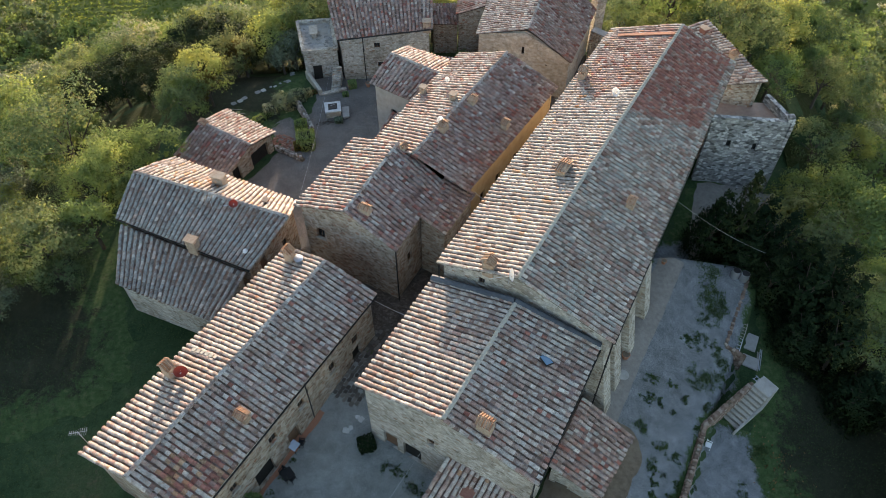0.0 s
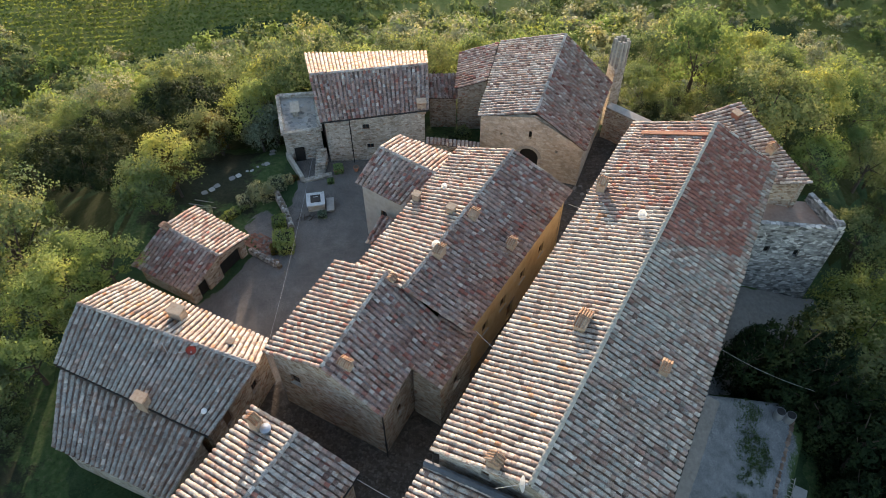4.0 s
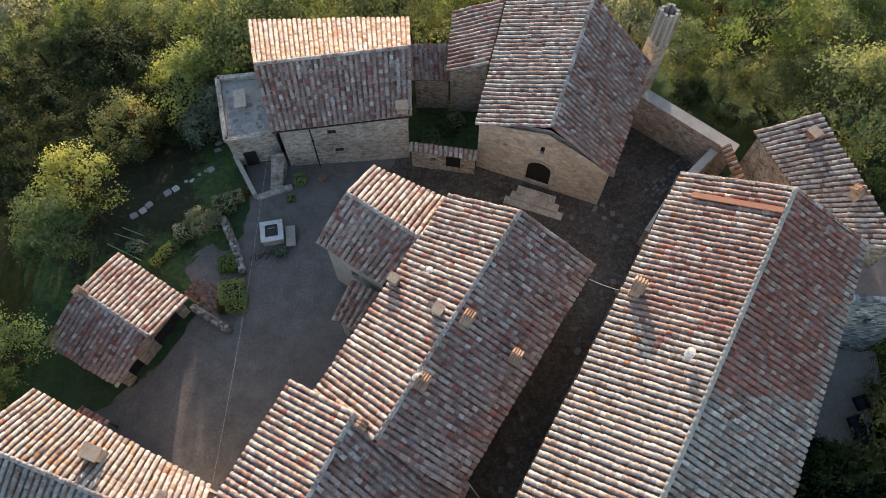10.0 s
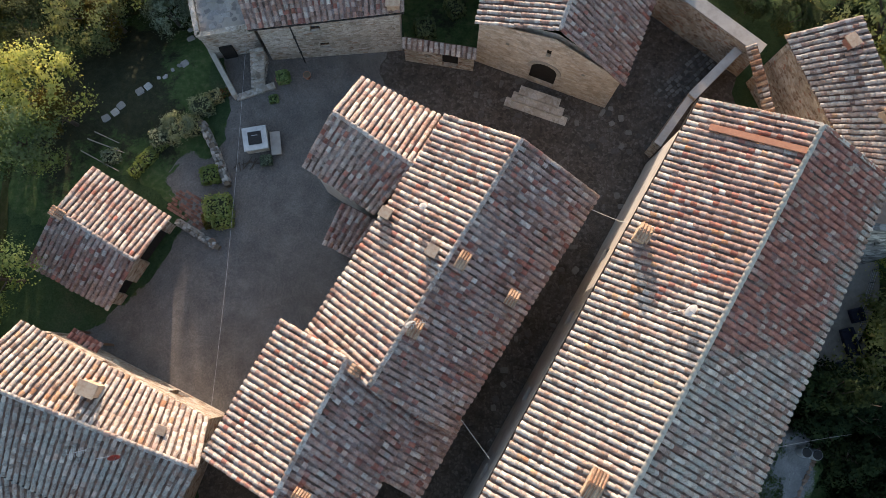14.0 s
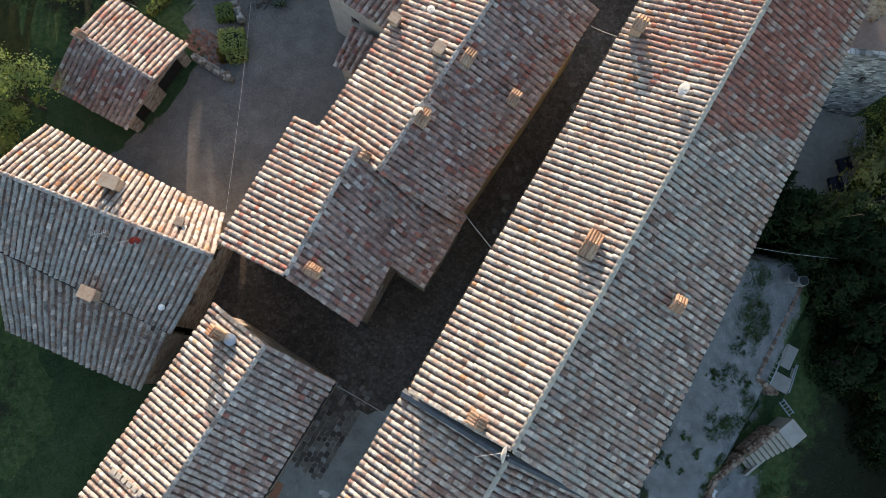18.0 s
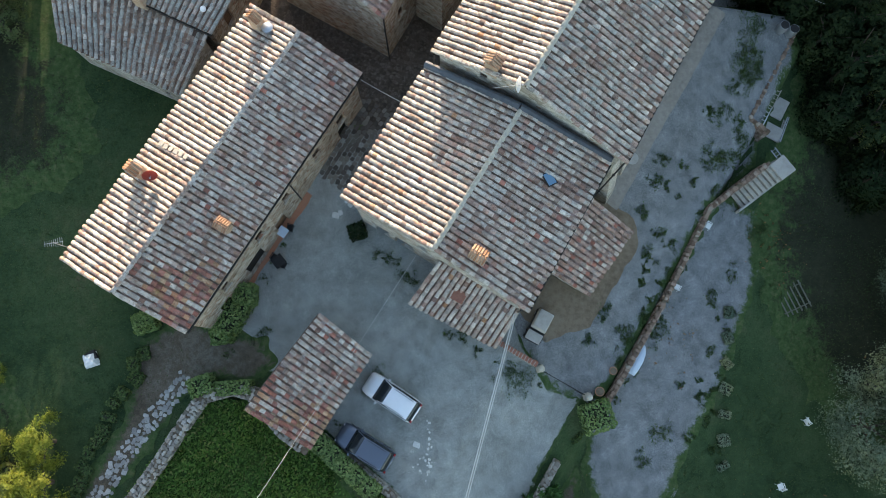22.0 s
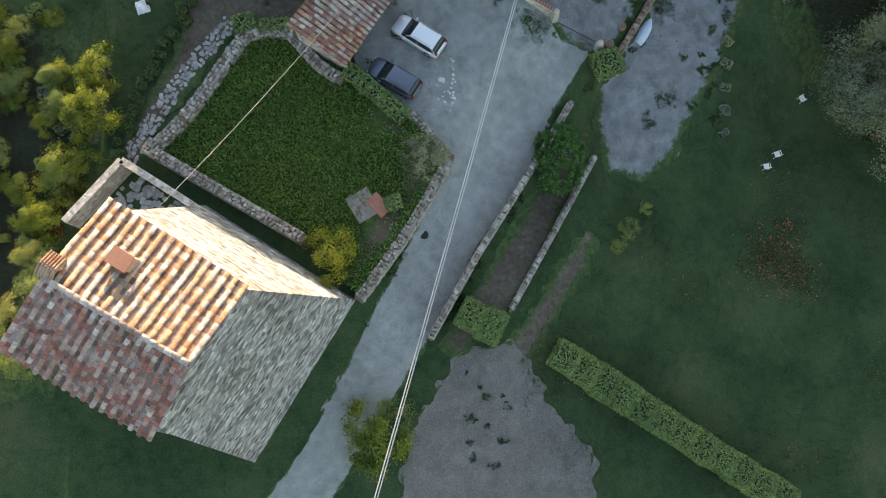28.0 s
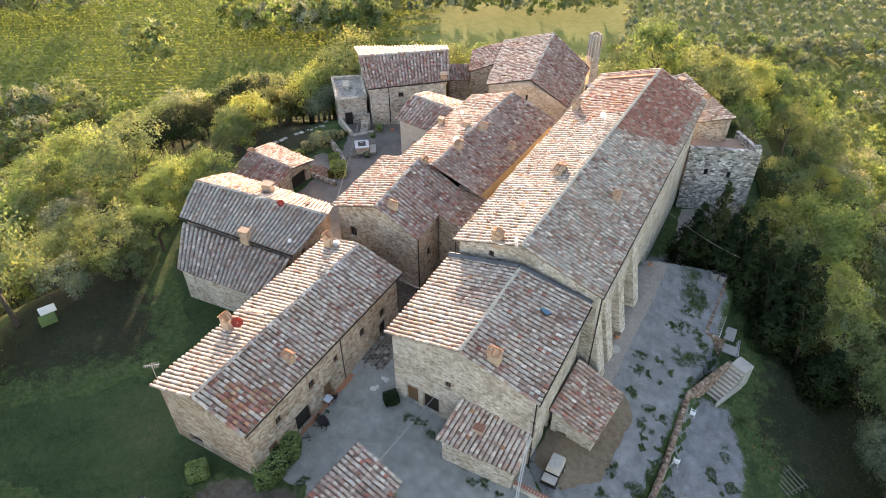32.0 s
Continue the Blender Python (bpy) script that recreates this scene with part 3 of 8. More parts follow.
def opening(house, kind, w, h, m):
    """A window, door or dark arch set into its opening."""
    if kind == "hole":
        # The shutter part is a dark panel, coloured as the unlit inside.
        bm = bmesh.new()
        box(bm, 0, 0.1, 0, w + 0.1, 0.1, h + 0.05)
        ob = part("shutter", bm, M_DARKINSIDE, house)
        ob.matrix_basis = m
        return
    if kind == "arch":
        opening(house, "hole", w, h, m)
        rad, z0 = w / 2, h - w / 2
        for sx in (-1, 1):
            bm = bmesh.new()
            arc = [(sx * rad * math.cos(a * 0.1963), z0 + rad * math.sin(a * 0.1963)) for a in range(9)]
            for o in (-0.2, 0.1):
                vs = [bm.verts.new((x, o, z)) for x, z in arc] + [bm.verts.new((sx * rad, o, h))]
                bm.faces.new(vs)
            vs = [bm.verts.new((x, o, z)) for o in (-0.2, 0.1) for x, z in arc]
            for a in range(8):
                bm.faces.new((vs[a], vs[a + 1], vs[a + 10], vs[a + 9]))
            sp = part("spandrel", bm, M_ASHLAR, house)
            sp.matrix_basis = m
        for i in range(13):
            a0, a1 = math.pi * i / 13 + 0.012, math.pi * (i + 1) / 13 - 0.012
            bm = bmesh.new()
            vs = [bm.verts.new((q * math.cos(a), o, z0 + q * math.sin(a))) for o in (-0.28, -0.16) for a, q in ((a0, rad), (a1, rad), (a1, rad + 0.34), (a0, rad + 0.34))]
            for f in ((0, 1, 2, 3), (7, 6, 5, 4), (0, 4, 5, 1), (1, 5, 6, 2), (2, 6, 7, 3), (3, 7, 4, 0)):
                bm.faces.new([vs[k] for k in f])
            vo = part("voussoir", bm, M_CAP, house)
            vo.matrix_basis = m
        return
    if kind == "window":
        f, mat = 0.07, M_WOOD
        bm = bmesh.new()
        for x, z, a, b in ((-w / 2 + f / 2, 0, f, h), (w / 2 - f / 2, 0, f, h), (0, 0, w - 2 * f, f), (0, h - f, w - 2 * f, f), (0, f, 0.05, h - 2 * f)):
            box(bm, x, 0, z, a, 0.07, b)
        fr = part("window", bm, mat, house)
        fr.matrix_basis = m
        for sx in (-1, 1):
            bm = bmesh.new()
            ww = w / 2 - f - 0.025
            box(bm, sx * (0.025 + ww / 2), 0.01, f, ww, 0.012, h - 2 * f)
            part("pane", bm, M_GLASS, fr)
        bm = bmesh.new()
        box(bm, 0, -0.2, -0.09, w + 0.24, 0.24, 0.085, 0, 0.01)
        part("sill", bm, M_CAP, fr)
        return
    bm = bmesh.new()
    for i in range(4):
        ww = w / 4
        box(bm, -w / 2 + ww * (i + 0.5), 0.05, 0, ww - 0.012, 0.05, h - 0.02, 0, 0.004)
    dr = part("door", bm, M_WOOD if kind == "door" else M_GREYWOOD, house)
    dr.matrix_basis = m
    bm = bmesh.new()
    box(bm, w * 0.36, 0.0, h * 0.47, 0.03, 0.05, 0.14, 0, 0.006)
    part("handle", bm, M_DARKMETAL, dr)
    bm = bmesh.new()
    box(bm, 0, -0.14, h + 0.0, w + 0.5, 0.2, 0.16, 0, 0.01)
    part("lintel", bm, M_GREYWOOD, dr)


# Near-black tone that paints the darkness inside doorways and arches.
M_DARKINSIDE = plain("dark_interior", [(0.3, (0.012, 0.011, 0.010)), (0.7, (0.03, 0.027, 0.022))], 4.0, 0.9, 0.0)
M_GLASS, _nt, _b = material("window_glass", 0.08, spec=0.6)
_b.inputs["Base Color"].default_value = (0.02, 0.025, 0.03, 1)


def chimney(house, x, y, z, w=0.75, d=0.55, h=0.95, turn=30.0, style="gable", mat=None):
    """A small masonry chimney with a tiled cap."""
    bm = bmesh.new()
    box(bm, 0, 0, -0.7, w, d, h * 0.62 + 0.7, 0, 0.015)
    ch = part("chimney", bm, mat or M_CHIM, house)
    ch.matrix_basis = pose(x, y, z, 0, 0, turn)
    bm = bmesh.new()
    for sx in (-1, 1):
        for sy in (-1, 1):
            box(bm, sx * (w / 2 - 0.07), sy * (d / 2 - 0.07), h * 0.62, 0.13, 0.13, h * 0.2)
    box(bm, 0, 0, h * 0.62, w * 0.45, d * 0.45, h * 0.1)
    part("vent_box", bm, mat or M_CHIM, ch)
    bm = bmesh.new()
    if style == "gable":
        for sx in (-1, 1):
            q = [bm.verts.new(v) for v in ((sx * (w / 2 + 0.07), -d / 2 - 0.07, h * 0.82), (sx * (w / 2 + 0.07), d / 2 + 0.07, h * 0.82), (0, d / 2 + 0.07, h * 1.08), (0, -d / 2 - 0.07, h * 1.08))]
            bm.faces.new(q)
        bmesh.ops.remove_doubles(bm, verts=bm.verts, dist=0.001)
        bmesh.ops.solidify(bm, geom=bm.faces[:], thickness=0.06)
    else:
        box(bm, 0, 0, h * 0.82, w + 0.16, d + 0.16, 0.08, 0, 0.015)
    part("cap", bm, M_CHIM, ch)
    if style == "gable":
        for sx in (-1, 1):
            for k in range(max(2, int(d / 0.15))):
                q = (k + 0.5) / max(2, int(d / 0.15)) * (d + 0.12) - d / 2 - 0.06
                bm = bmesh.new()
                beam(bm, (sx * (w / 2 + 0.1), q, h * 0.82 + 0.02), (sx * 0.04, q, h * 1.08 + 0.03), 0.08, 6, 0.07)
                part("cap_tile", bm, M_ORANGE, ch)
    return ch


def inset(poly, by):
    """The corners of a convex polygon (anticlockwise), moved inwards."""
    out = []
    n = len(poly)
    for i in range(n):
        a, b, c = (Vector(poly[(i + k) % n][:2]) for k in (-1, 0, 1))
        d1, d2 = (b - a).normalized(), (c - b).normalized()
        n1, n2 = Vector((-d1.y, d1.x)), Vector((-d2.y, d2.x))
        bis = (n1 + n2)
        bis = bis / max(1e-6, bis.length_squared) * 2
        out.append(b + bis * by)
    return out


def gable_house(name, label, sw, nw, ne, se, rs, rn, west, east, mat, openings=None, over=0.35, zb=None, singles=110, rk=0, wallmats=None, skip=(), wild=1.0, pitch=0.43, battered=0.0):
    """A gabled building from its six roof corners, with walls under the eaves. openings: lists by side."""
    openings, wallmats = dict(openings or {}), dict(wallmats or {})
    ring = [sw, se, ne, nw]
    if sum(a[0] * b[1] - a[1] * b[0] for a, b in zip(ring, ring[1:] + ring[:1])) < 0:
        sw, se, nw, ne, west, east = se, sw, ne, nw, east, west
        swap = {"west": "east", "east": "west"}
        openings = {swap.get(k, k): v for k, v in openings.items()}
        wallmats = {swap.get(k, k): v for k, v in wallmats.items()}
        skip = tuple(swap.get(k, k) for k in skip)
    house = thing(name, label, "house")
    bw = roof_slope(house, sw, nw, rn, rs, west, singles, wild=wild, pitch=pitch)
    be = roof_slope(house, ne, se, rs, rn, east, singles, wild=wild, pitch=pitch)
    ridge(bw, rs, rn, rk)
    cs = inset([sw, se, ne, nw], over)      # anticlockwise
    W0, E0, E1, W1 = cs

    def gable(p, q, za, zr, zc, r):
        L = (q - p).length
        s = max(0.2, min(L - 0.2, (Vector(r[:2]) - p).dot((q - p) / L)))
        return [(0, lerp(za, zr, over / max(0.5, s)) - 0.14), (s, zr - 0.14), (L, lerp(zc, zr, over / max(0.5, L - s)) - 0.14)]
    sides = {"south": (W0, E0, gable(W0, E0, sw[2], rs[2], se[2], rs)), "north": (E1, W1, gable(E1, W1, ne[2], rn[2], nw[2], rn))}
    for side, p, q, za, ze in (("east", E0, E1, se[2], ne[2]), ("west", W1, W0, nw[2], sw[2])):
        L = (q - p).length
        sides[side] = (p, q, [(0, za - 0.08), (L, ze - 0.08)])
    if battered:
        top, foot = cs, inset([tuple(c) for c in cs], -battered)
        for i, side in enumerate(("south", "east", "north", "west")):
            j = (i + 1) % 4
            p, q, prof = sides[side]
            bm = bmesh.new()
            lo = [(foot[i], gz(*foot[i]) - 1.5), (foot[j], gz(*foot[j]) - 1.5)]
            vs = [bm.verts.new((*v, z)) for v, z in lo]
            knee = 0.85
            zt = prof[0][1]
            vs += [bm.verts.new((*lerp(lo[k][0], (top[i], top[j])[k], 0.88), lerp(lo[k][1], zt, knee))) for k in (1, 0)]
            bm.faces.new(vs)
            up = [bm.verts.new((*(p + (q - p) * (s_ / (q - p).length)), z)) for s_, z in prof]
            bm.faces.new([vs[3], vs[2]] + up[::-1])
            part("wall", bm, wallmats.get(side, mat), house)
        return house
    for side, (p, q, prof) in sides.items():
        if side not in skip:
            wall_panel(house, p, q, prof, openings.get(side, []), wallmats.get(side, mat), zb=zb)
    return house


def shed_roof(name, label, lo0, lo1, hi1, hi0, tiles, mat, openings=None, over=0.25, sides=("low", "a", "b"), category="house", singles=110, zb=None, pitch=0.43):
    """A lean-to: the low eave lo0 to lo1 (seen from outside, lo0 left), the high edge hi0, hi1."""
    openings = openings or {}
    house = thing(name, label, category)
    b = roof_slope(house, lo0, lo1, hi1, hi0, tiles, singles, pitch=pitch)
    P = inset([lo0, lo1, hi1, hi0], over)
    zs = [lo0[2], lo1[2], hi1[2], hi0[2]]
    for side, i, j in (("low", 0, 1), ("b", 1, 2), ("high", 2, 3), ("a", 3, 0)):
        if side in sides:
            wall_panel(house, P[i], P[j], [(0, zs[i] - 0.1), ((P[j] - P[i]).length, zs[j] - 0.1)], openings.get(side, []), mat, zb=zb)
    return house


def patch(name, label, poly, mat, lift=0.03, step=0.6, category="ground", ragged=0.5, level=None):
    """A sheet that lies on the ground inside the outline, with a ragged edge."""
    xs, ys = [p[0] for p in poly], [p[1] for p in poly]
    X, Y = np.meshgrid(np.arange(min(xs) - 1, max(xs) + 1, step), np.arange(min(ys) - 1, max(ys) + 1, step), indexing="ij")

    def inside(qx, qy):
        wx = qx + ragged * (np.sin(qx * 1.7 + qy * 2.1) * 0.5 + np.sin(qx * 4.3 - qy * 3.1) * 0.3 + np.sin(qx * 0.5 + qy * 0.37) * 0.4)
        wy = qy + ragged * (np.sin(qx * 2.3 - qy * 1.9) * 0.5 + np.sin(qx * 3.7 + qy * 4.9) * 0.3 + np.sin(qx * 0.41 - qy * 0.6) * 0.4)
        got = np.zeros(np.shape(qx), bool)
        for (xi, yi), (xj, yj) in zip(poly, poly[-1:] + poly[:-1]):
            if yi != yj:
                got ^= ((yi > wy) != (yj > wy)) & (wx < (xj - xi) * (wy - yi) / (yj - yi) + xi)
        return got
    ins = inside(X, Y)
    cell = ins[:-1, :-1].astype(int) + ins[1:, :-1] + ins[1:, 1:] + ins[:-1, 1:] > 0
    idx = np.arange(X.size).reshape(X.shape)
    F = np.stack((idx[:-1, :-1][cell], idx[1:, :-1][cell], idx[1:, 1:][cell], idx[:-1, 1:][cell]), 1)
    # pull the corners that lie outside onto the outline
    inn = np.pad(ins, 1)
    PX, PY = np.pad(X, 1, mode="edge"), np.pad(Y, 1, mode="edge")
    cnt, sx, sy = np.zeros(X.shape), np.zeros(X.shape), np.zeros(X.shape)
    for di in (-1, 0, 1):
        for dj in (-1, 0, 1):
            k = inn[1 + di:inn.shape[0] - 1 + di, 1 + dj:inn.shape[1] - 1 + dj]
            cnt += k
            sx += k * PX[1 + di:PX.shape[0] - 1 + di, 1 + dj:PX.shape[1] - 1 + dj]
            sy += k * PY[1 + di:PY.shape[0] - 1 + di, 1 + dj:PY.shape[1] - 1 + dj]
    mv = ~ins & (cnt > 0)
    ax, ay, bx, by = X[mv], Y[mv], (sx[mv] / cnt[mv]), (sy[mv] / cnt[mv])
    for _ in range(7):
        mx, my = (ax + bx) / 2, (ay + by) / 2
        i_ = inside(mx, my)
        bx, by = np.where(i_, mx, bx), np.where(i_, my, by)
        ax, ay = np.where(i_, ax, mx), np.where(i_, ay, my)
    X, Y = X.copy(), Y.copy()
    X[mv], Y[mv] = bx, by
    used, inv = np.unique(F, return_inverse=True)
    V = np.stack((X, Y, ground_z(X, Y) + lift if level is None else np.full(X.shape, level) + 0.03 * np.sin(X * 1.3) * np.cos(Y * 1.1)), 2).reshape(-1, 3)[used]
    me = quad_mesh(name, V, inv.reshape(F.shape), mat, True)
    rim = np.full(len(V), 99.0)
    for (xi, yi), (xj, yj) in zip(poly, poly[-1:] + poly[:-1]):
        ex, ey = xj - xi, yj - yi
        k = np.clip(((V[:, 0] - xi) * ex + (V[:, 1] - yi) * ey) / max(1e-9, ex * ex + ey * ey), 0, 1)
        rim = np.minimum(rim, np.hypot(V[:, 0] - xi - k * ex, V[:, 1] - yi - k * ey))
    me.attributes.new("rim", "FLOAT", "POINT").data.foreach_set("value", rim.astype(np.float32))
    return tagged(put(name, me), label, category, kind="structure")

# ---- ground ----
def axis(core_a, core_b, step, far):
    a = list(np.arange(core_a, core_b + 0.01, step))
    d, left, right = step, core_a, core_b
    while right < far:
        d *= 1.18
        right += d
        left -= d
        a = [left] + a + [right]
    return np.array(a)


gx, gy = axis(-45, 45, 0.75, 1800), axis(-36, 84, 0.75, 1800)
GX, GY = np.meshgrid(gx, gy, indexing="ij")
idx = np.arange(GX.size).reshape(GX.shape)
gF = np.stack((idx[:-1, :-1], idx[1:, :-1], idx[1:, 1:], idx[:-1, 1:]), 2).reshape(-1, 4)
gV = np.stack((GX, GY, ground_z(GX, GY)), 2).reshape(-1, 3)
tagged(put("ground", quad_mesh("ground", gV, gF, M_GRASS, True)), "shaded green lawn and hillside grass around the hamlet", "ground", kind="structure")

patch("road", "grey gravel drive running past the tower into the yard",
      [(-14.0, -25.5), (-11.2, -21.4), (-8.9, -17.1), (-6.8, -12.2), (-5.2, -9.1), (-2.2, -2.6), (-0.6, 0.6), (-0.3, 1.6), (-3.0, 4.7), (-8.2, 8.7), (-9, 12), (-14, 13.2), (-17, 13), (-16.4, 16.4), (-6.6, 33.2), (-1, 34), (5, 20), (7, 15), (9, 12), (11.5, 11.2), (8, 5.4), (6.2, 0.6), (2.2, -5.5), (-1.7, -13.2), (-4.6, -18.4), (-8.6, -25.2), (-14, -36), (-19, -36)], M_GRAVEL, 0.05, 0.4, category="road", ragged=0.22)
patch("gravel_terrace", "pale gravel terrace with weeds along the long building",
      [(5.4, 19.5), (5.6, 15.6), (8.5, 12), (12.6, 10.4), (17.9, 18.7), (22.0, 26.5), (27.2, 31), (28.0, 35), (30.3, 40), (30.3, 43), (25.5, 49), (22, 48), (12, 27), (9.5, 20)], M_GRAVEL2, 0.04, 0.4, category="gravel", ragged=0.25)
patch("gravel_strip", "strip of pale gravel on the lower lawn",
      [(12.4, 10.2), (17.4, 18.9), (21.6, 26.4), (24.2, 28.2), (27.4, 27.2), (27.2, 20.5), (25.6, 16.6), (23.6, 11.6), (21.6, 8.0), (19.4, 3.4), (16.4, 0.8), (13.2, 1.8), (12.2, 5.5)], M_GRAVEL2, 0.045, 0.4, category="gravel", ragged=0.3)
patch("courtyard", "packed grey gravel courtyard between the houses",
      [(-27, 50), (-23.4, 51.8), (-20.6, 54.8), (-18.0, 59.6), (-20.2, 62.6), (-18.4, 65.0), (-16.8, 64.4), (-15.8, 66), (-15.6, 69), (-16.5, 74), (-11, 75), (-5, 76), (-1, 74.5), (4, 74), (6, 66), (0, 58), (-8, 51), (-13.5, 44), (-16, 44), (-24, 49)], M_YARD, 0.04, 0.5, category="courtyard", ragged=0.25)
patch("alley", "dark old stone paving of the alley between the houses",
      [(-16, 36), (-16, 44), (-13, 44.5), (-8, 44), (0, 47), (8, 60), (4.5, 65.5), (0, 68.5), (-3.5, 71), (-3, 74), (3, 74), (10, 74), (15, 72), (18.5, 79), (26, 73), (25, 68), (20, 63), (9, 44), (2, 33), (-6, 31), (-7.5, 32)], M_PAVE, 0.055, category="paving")
patch("forest_floor", "dark leafy ground under the woods", [(-260, 76), (-180, 20), (-60, 20), (-46, 42), (-34, 50), (-30, 78), (0, 84), (26, 88), (42, 64), (38, 44), (48, 10), (180, 0), (260, 76), (140, 190), (20, 194), (-30, 190), (-66, 170), (-110, 178), (-170, 180)], M_FLOOR, 0.05, 3.0, "ground", 3.0)
patch("meadow", "sunlit vineyard meadow in the valley", [(-300, 176), (-110, 172), (-64, 160), (-30, 180), (20, 184), (60, 178), (80, 164), (300, 160), (300, 420), (-300, 420)], M_FIELD, 0.08, 4.0, "field", 2.0)

# ---- houses ----
def mixed(*w):
    ks, ps = zip(*w)
    def pick(s, t):
        return int(rng.choice(ks, p=ps))
    return pick


T_OLD = mixed((0, 0.86), (2, 0.13), (4, 0.01))
T_BROWN = mixed((2, 0.72), (0, 0.16), (1, 0.12))
T_ROSE = mixed((0, 0.70), (2, 0.28), (1, 0.02))
T_WORN = mixed((0, 0.5), (2, 0.46), (1, 0.04))
T_GREY = mixed((3, 0.8), (0, 0.2))


def row_east(s, t):
    return int(rng.choice((1, 4, 0), p=(0.4, 0.25, 0.35))) if abs(s - 0.9) < 0.09 + 0.04 * math.sin(8 * t) and t < 0.8 else int(rng.choice((0, 2, 1), p=(0.74, 0.24, 0.02)))


def long_west(s, t):
    edge = 0.66 + 0.03 * math.sin(t * 9)
    return int(rng.choice((2, 1, 4, 0), p=(0.70, 0.14, 0.04, 0.12))) if s > edge and t > 0.12 else int(rng.choice((0, 4), p=(0.97, 0.03)))


def long_east(s, t):
    return int(rng.choice((1, 2), p=(0.76, 0.24))) if s < 0.31 + 0.10 * t and t > 0.13 else int(rng.choice((0, 2, 3), p=(0.5, 0.24, 0.26)))


A = gable_house("long_house", "long stone building with a clay tile roof, partly retiled red",
                (-0.4, 33.5, 12.5), (17.6, 64.6, 12.7), (29.4, 59.6, 12.0), (11.95, 26.5, 12.2), (5.35, 30.45, 14.5), (24.0, 62.2, 14.7),
                long_west, long_east, M_STONE, {
                    "south": [(3.0, 11.7, 0.5, 0.75, "window")],
                    "west": [(9.0, 5.0, 0.9, 1.4, "window"), (14.0, 5.0, 0.9, 1.4, "window"), (20.0, 4.8, 0.9, 1.4, "window"), (26.0, 4.6, 0.9, 1.4, "window"), (30, 1.6, 1.1, 2.2, "door")],
                    "east": [(6.0, 3.5, 0.9, 1.3, "window"), (12.0, -0.6, 1.3, 2.3, "door"), (18.0, 3.2, 0.9, 1.3, "window"), (22.0, -1.0, 1.2, 2.2, "door")]},
                singles=165, rk=5, wallmats={"west": M_GREYPLASTER, "north": M_WARMSTONE})
B = gable_house("front_house", "tall pale stone house with a shaded clay tile roof",
                (-6.1, 24.4, 10.0), (-0.85, 33.2, 10.7), (11.2, 26.76, 11.0), (6.05, 17.2, 10.1), (0.0, 20.75, 12.0), (5.25, 29.6, 12.5),
                T_OLD, T_ROSE, M_STONE, {
                    "south": [(1.2, 1.6, 1.25, 2.2, "door"), (5.2, 6.0, 0.6, 0.9, "window"), (3.0, 1.5, 1.6, 2.3, "hole")],
                    "east": [(3.2, 0.2, 1.0, 2.2, "hole"), (6.5, 5.5, 0.7, 1.0, "window")],
                    "west": [(3.0, 5.2, 0.8, 1.2, "window"), (6.5, 1.8, 1.1, 2.1, "door")]}, singles=121, rk=5, skip=("north",))
C = gable_house("row_house", "long low stone house with a striped clay tile roof",
                (-25.0, 20.2, 8.0), (-13.47, 38.65, 8.1), (-5.5, 33.8, 7.9), (-16.3, 15.5, 8.1), (-20.6, 17.85, 9.75), (-9.65, 36.0, 9.55),
                T_OLD, row_east, M_WARMSTONE, {
                    "south": [(1.6, 1.2, 1.5, 1.1, "hole")],
                    "east": [(1.6, 1.3, 1.1, 2.2, "door"), (5.0, 1.3, 1.9, 2.3, "hole"), (8.8, 1.4, 1.2, 2.2, "door"), (7.2, 4.8, 0.8, 1.1, "window"), (10.6, 4.8, 0.7, 1.0, "window"), (14.5, 4.4, 0.8, 1.2, "window"), (17.6, 4.2, 0.9, 1.2, "window"), (17.4, 1.6, 1.1, 2.1, "hole"), (3.0, 4.8, 0.7, 1.0, "window")]}, singles=121)
D1 = gable_house("corner_house", "stone corner house with a brown clay tile roof beside the courtyard",
                 (-13.1, 42.75, 9.1), (-8.5, 51.0, 9.5), (0.0, 45.3, 9.3), (-3.95, 37.5, 9.0), (-8.3, 40.35, 10.85), (-4.1, 48.6, 11.1),
                 T_WORN, T_BROWN, M_WARMSTONE, {
                     "south": [(1.3, 5.5, 0.9, 1.3, "window")], "west": [(3.0, 4.6, 0.8, 1.2, "window"), (5.6, 1.4, 1.2, 2.2, "door")],
                     "east": [(2.0, 4.5, 0.8, 1.3, "window")]}, singles=99)
D2 = gable_house("middle_house", "long house with ochre plaster walls and a brown clay tile roof",
                 (-6.9, 50.4, 9.5), (1.8, 64.6, 9.7), (11.8, 59.2, 9.4), (2.3, 44.3, 9.3), (-2.7, 47.05, 11.25), (6.65, 62.4, 11.4),
                 T_WORN, T_BROWN, M_WARMSTONE, {
                     "east": [(2.5, 4.8, 0.9, 1.4, "window"), (5.5, 4.8, 0.9, 1.4, "window"), (9.0, 4.8, 0.9, 1.4, "window"), (12.5, 4.8, 0.9, 1.4, "window"), (7.0, 1.3, 1.1, 2.2, "door")],
                     "west": [(3, 1.3, 1.1, 2.2, "door"), (9.0, 1.3, 1.1, 2.2, "door"), (12.0, 4.5, 0.8, 1.2, "window")],
                     "north": [(3.0, 4.6, 0.9, 1.3, "window"), (6.5, 4.6, 0.9, 1.3, "window"), (5.0, 1.2, 1.1, 2.2, "door")]},
                 singles=121, wallmats={"east": M_PLASTER}, skip=("south",))
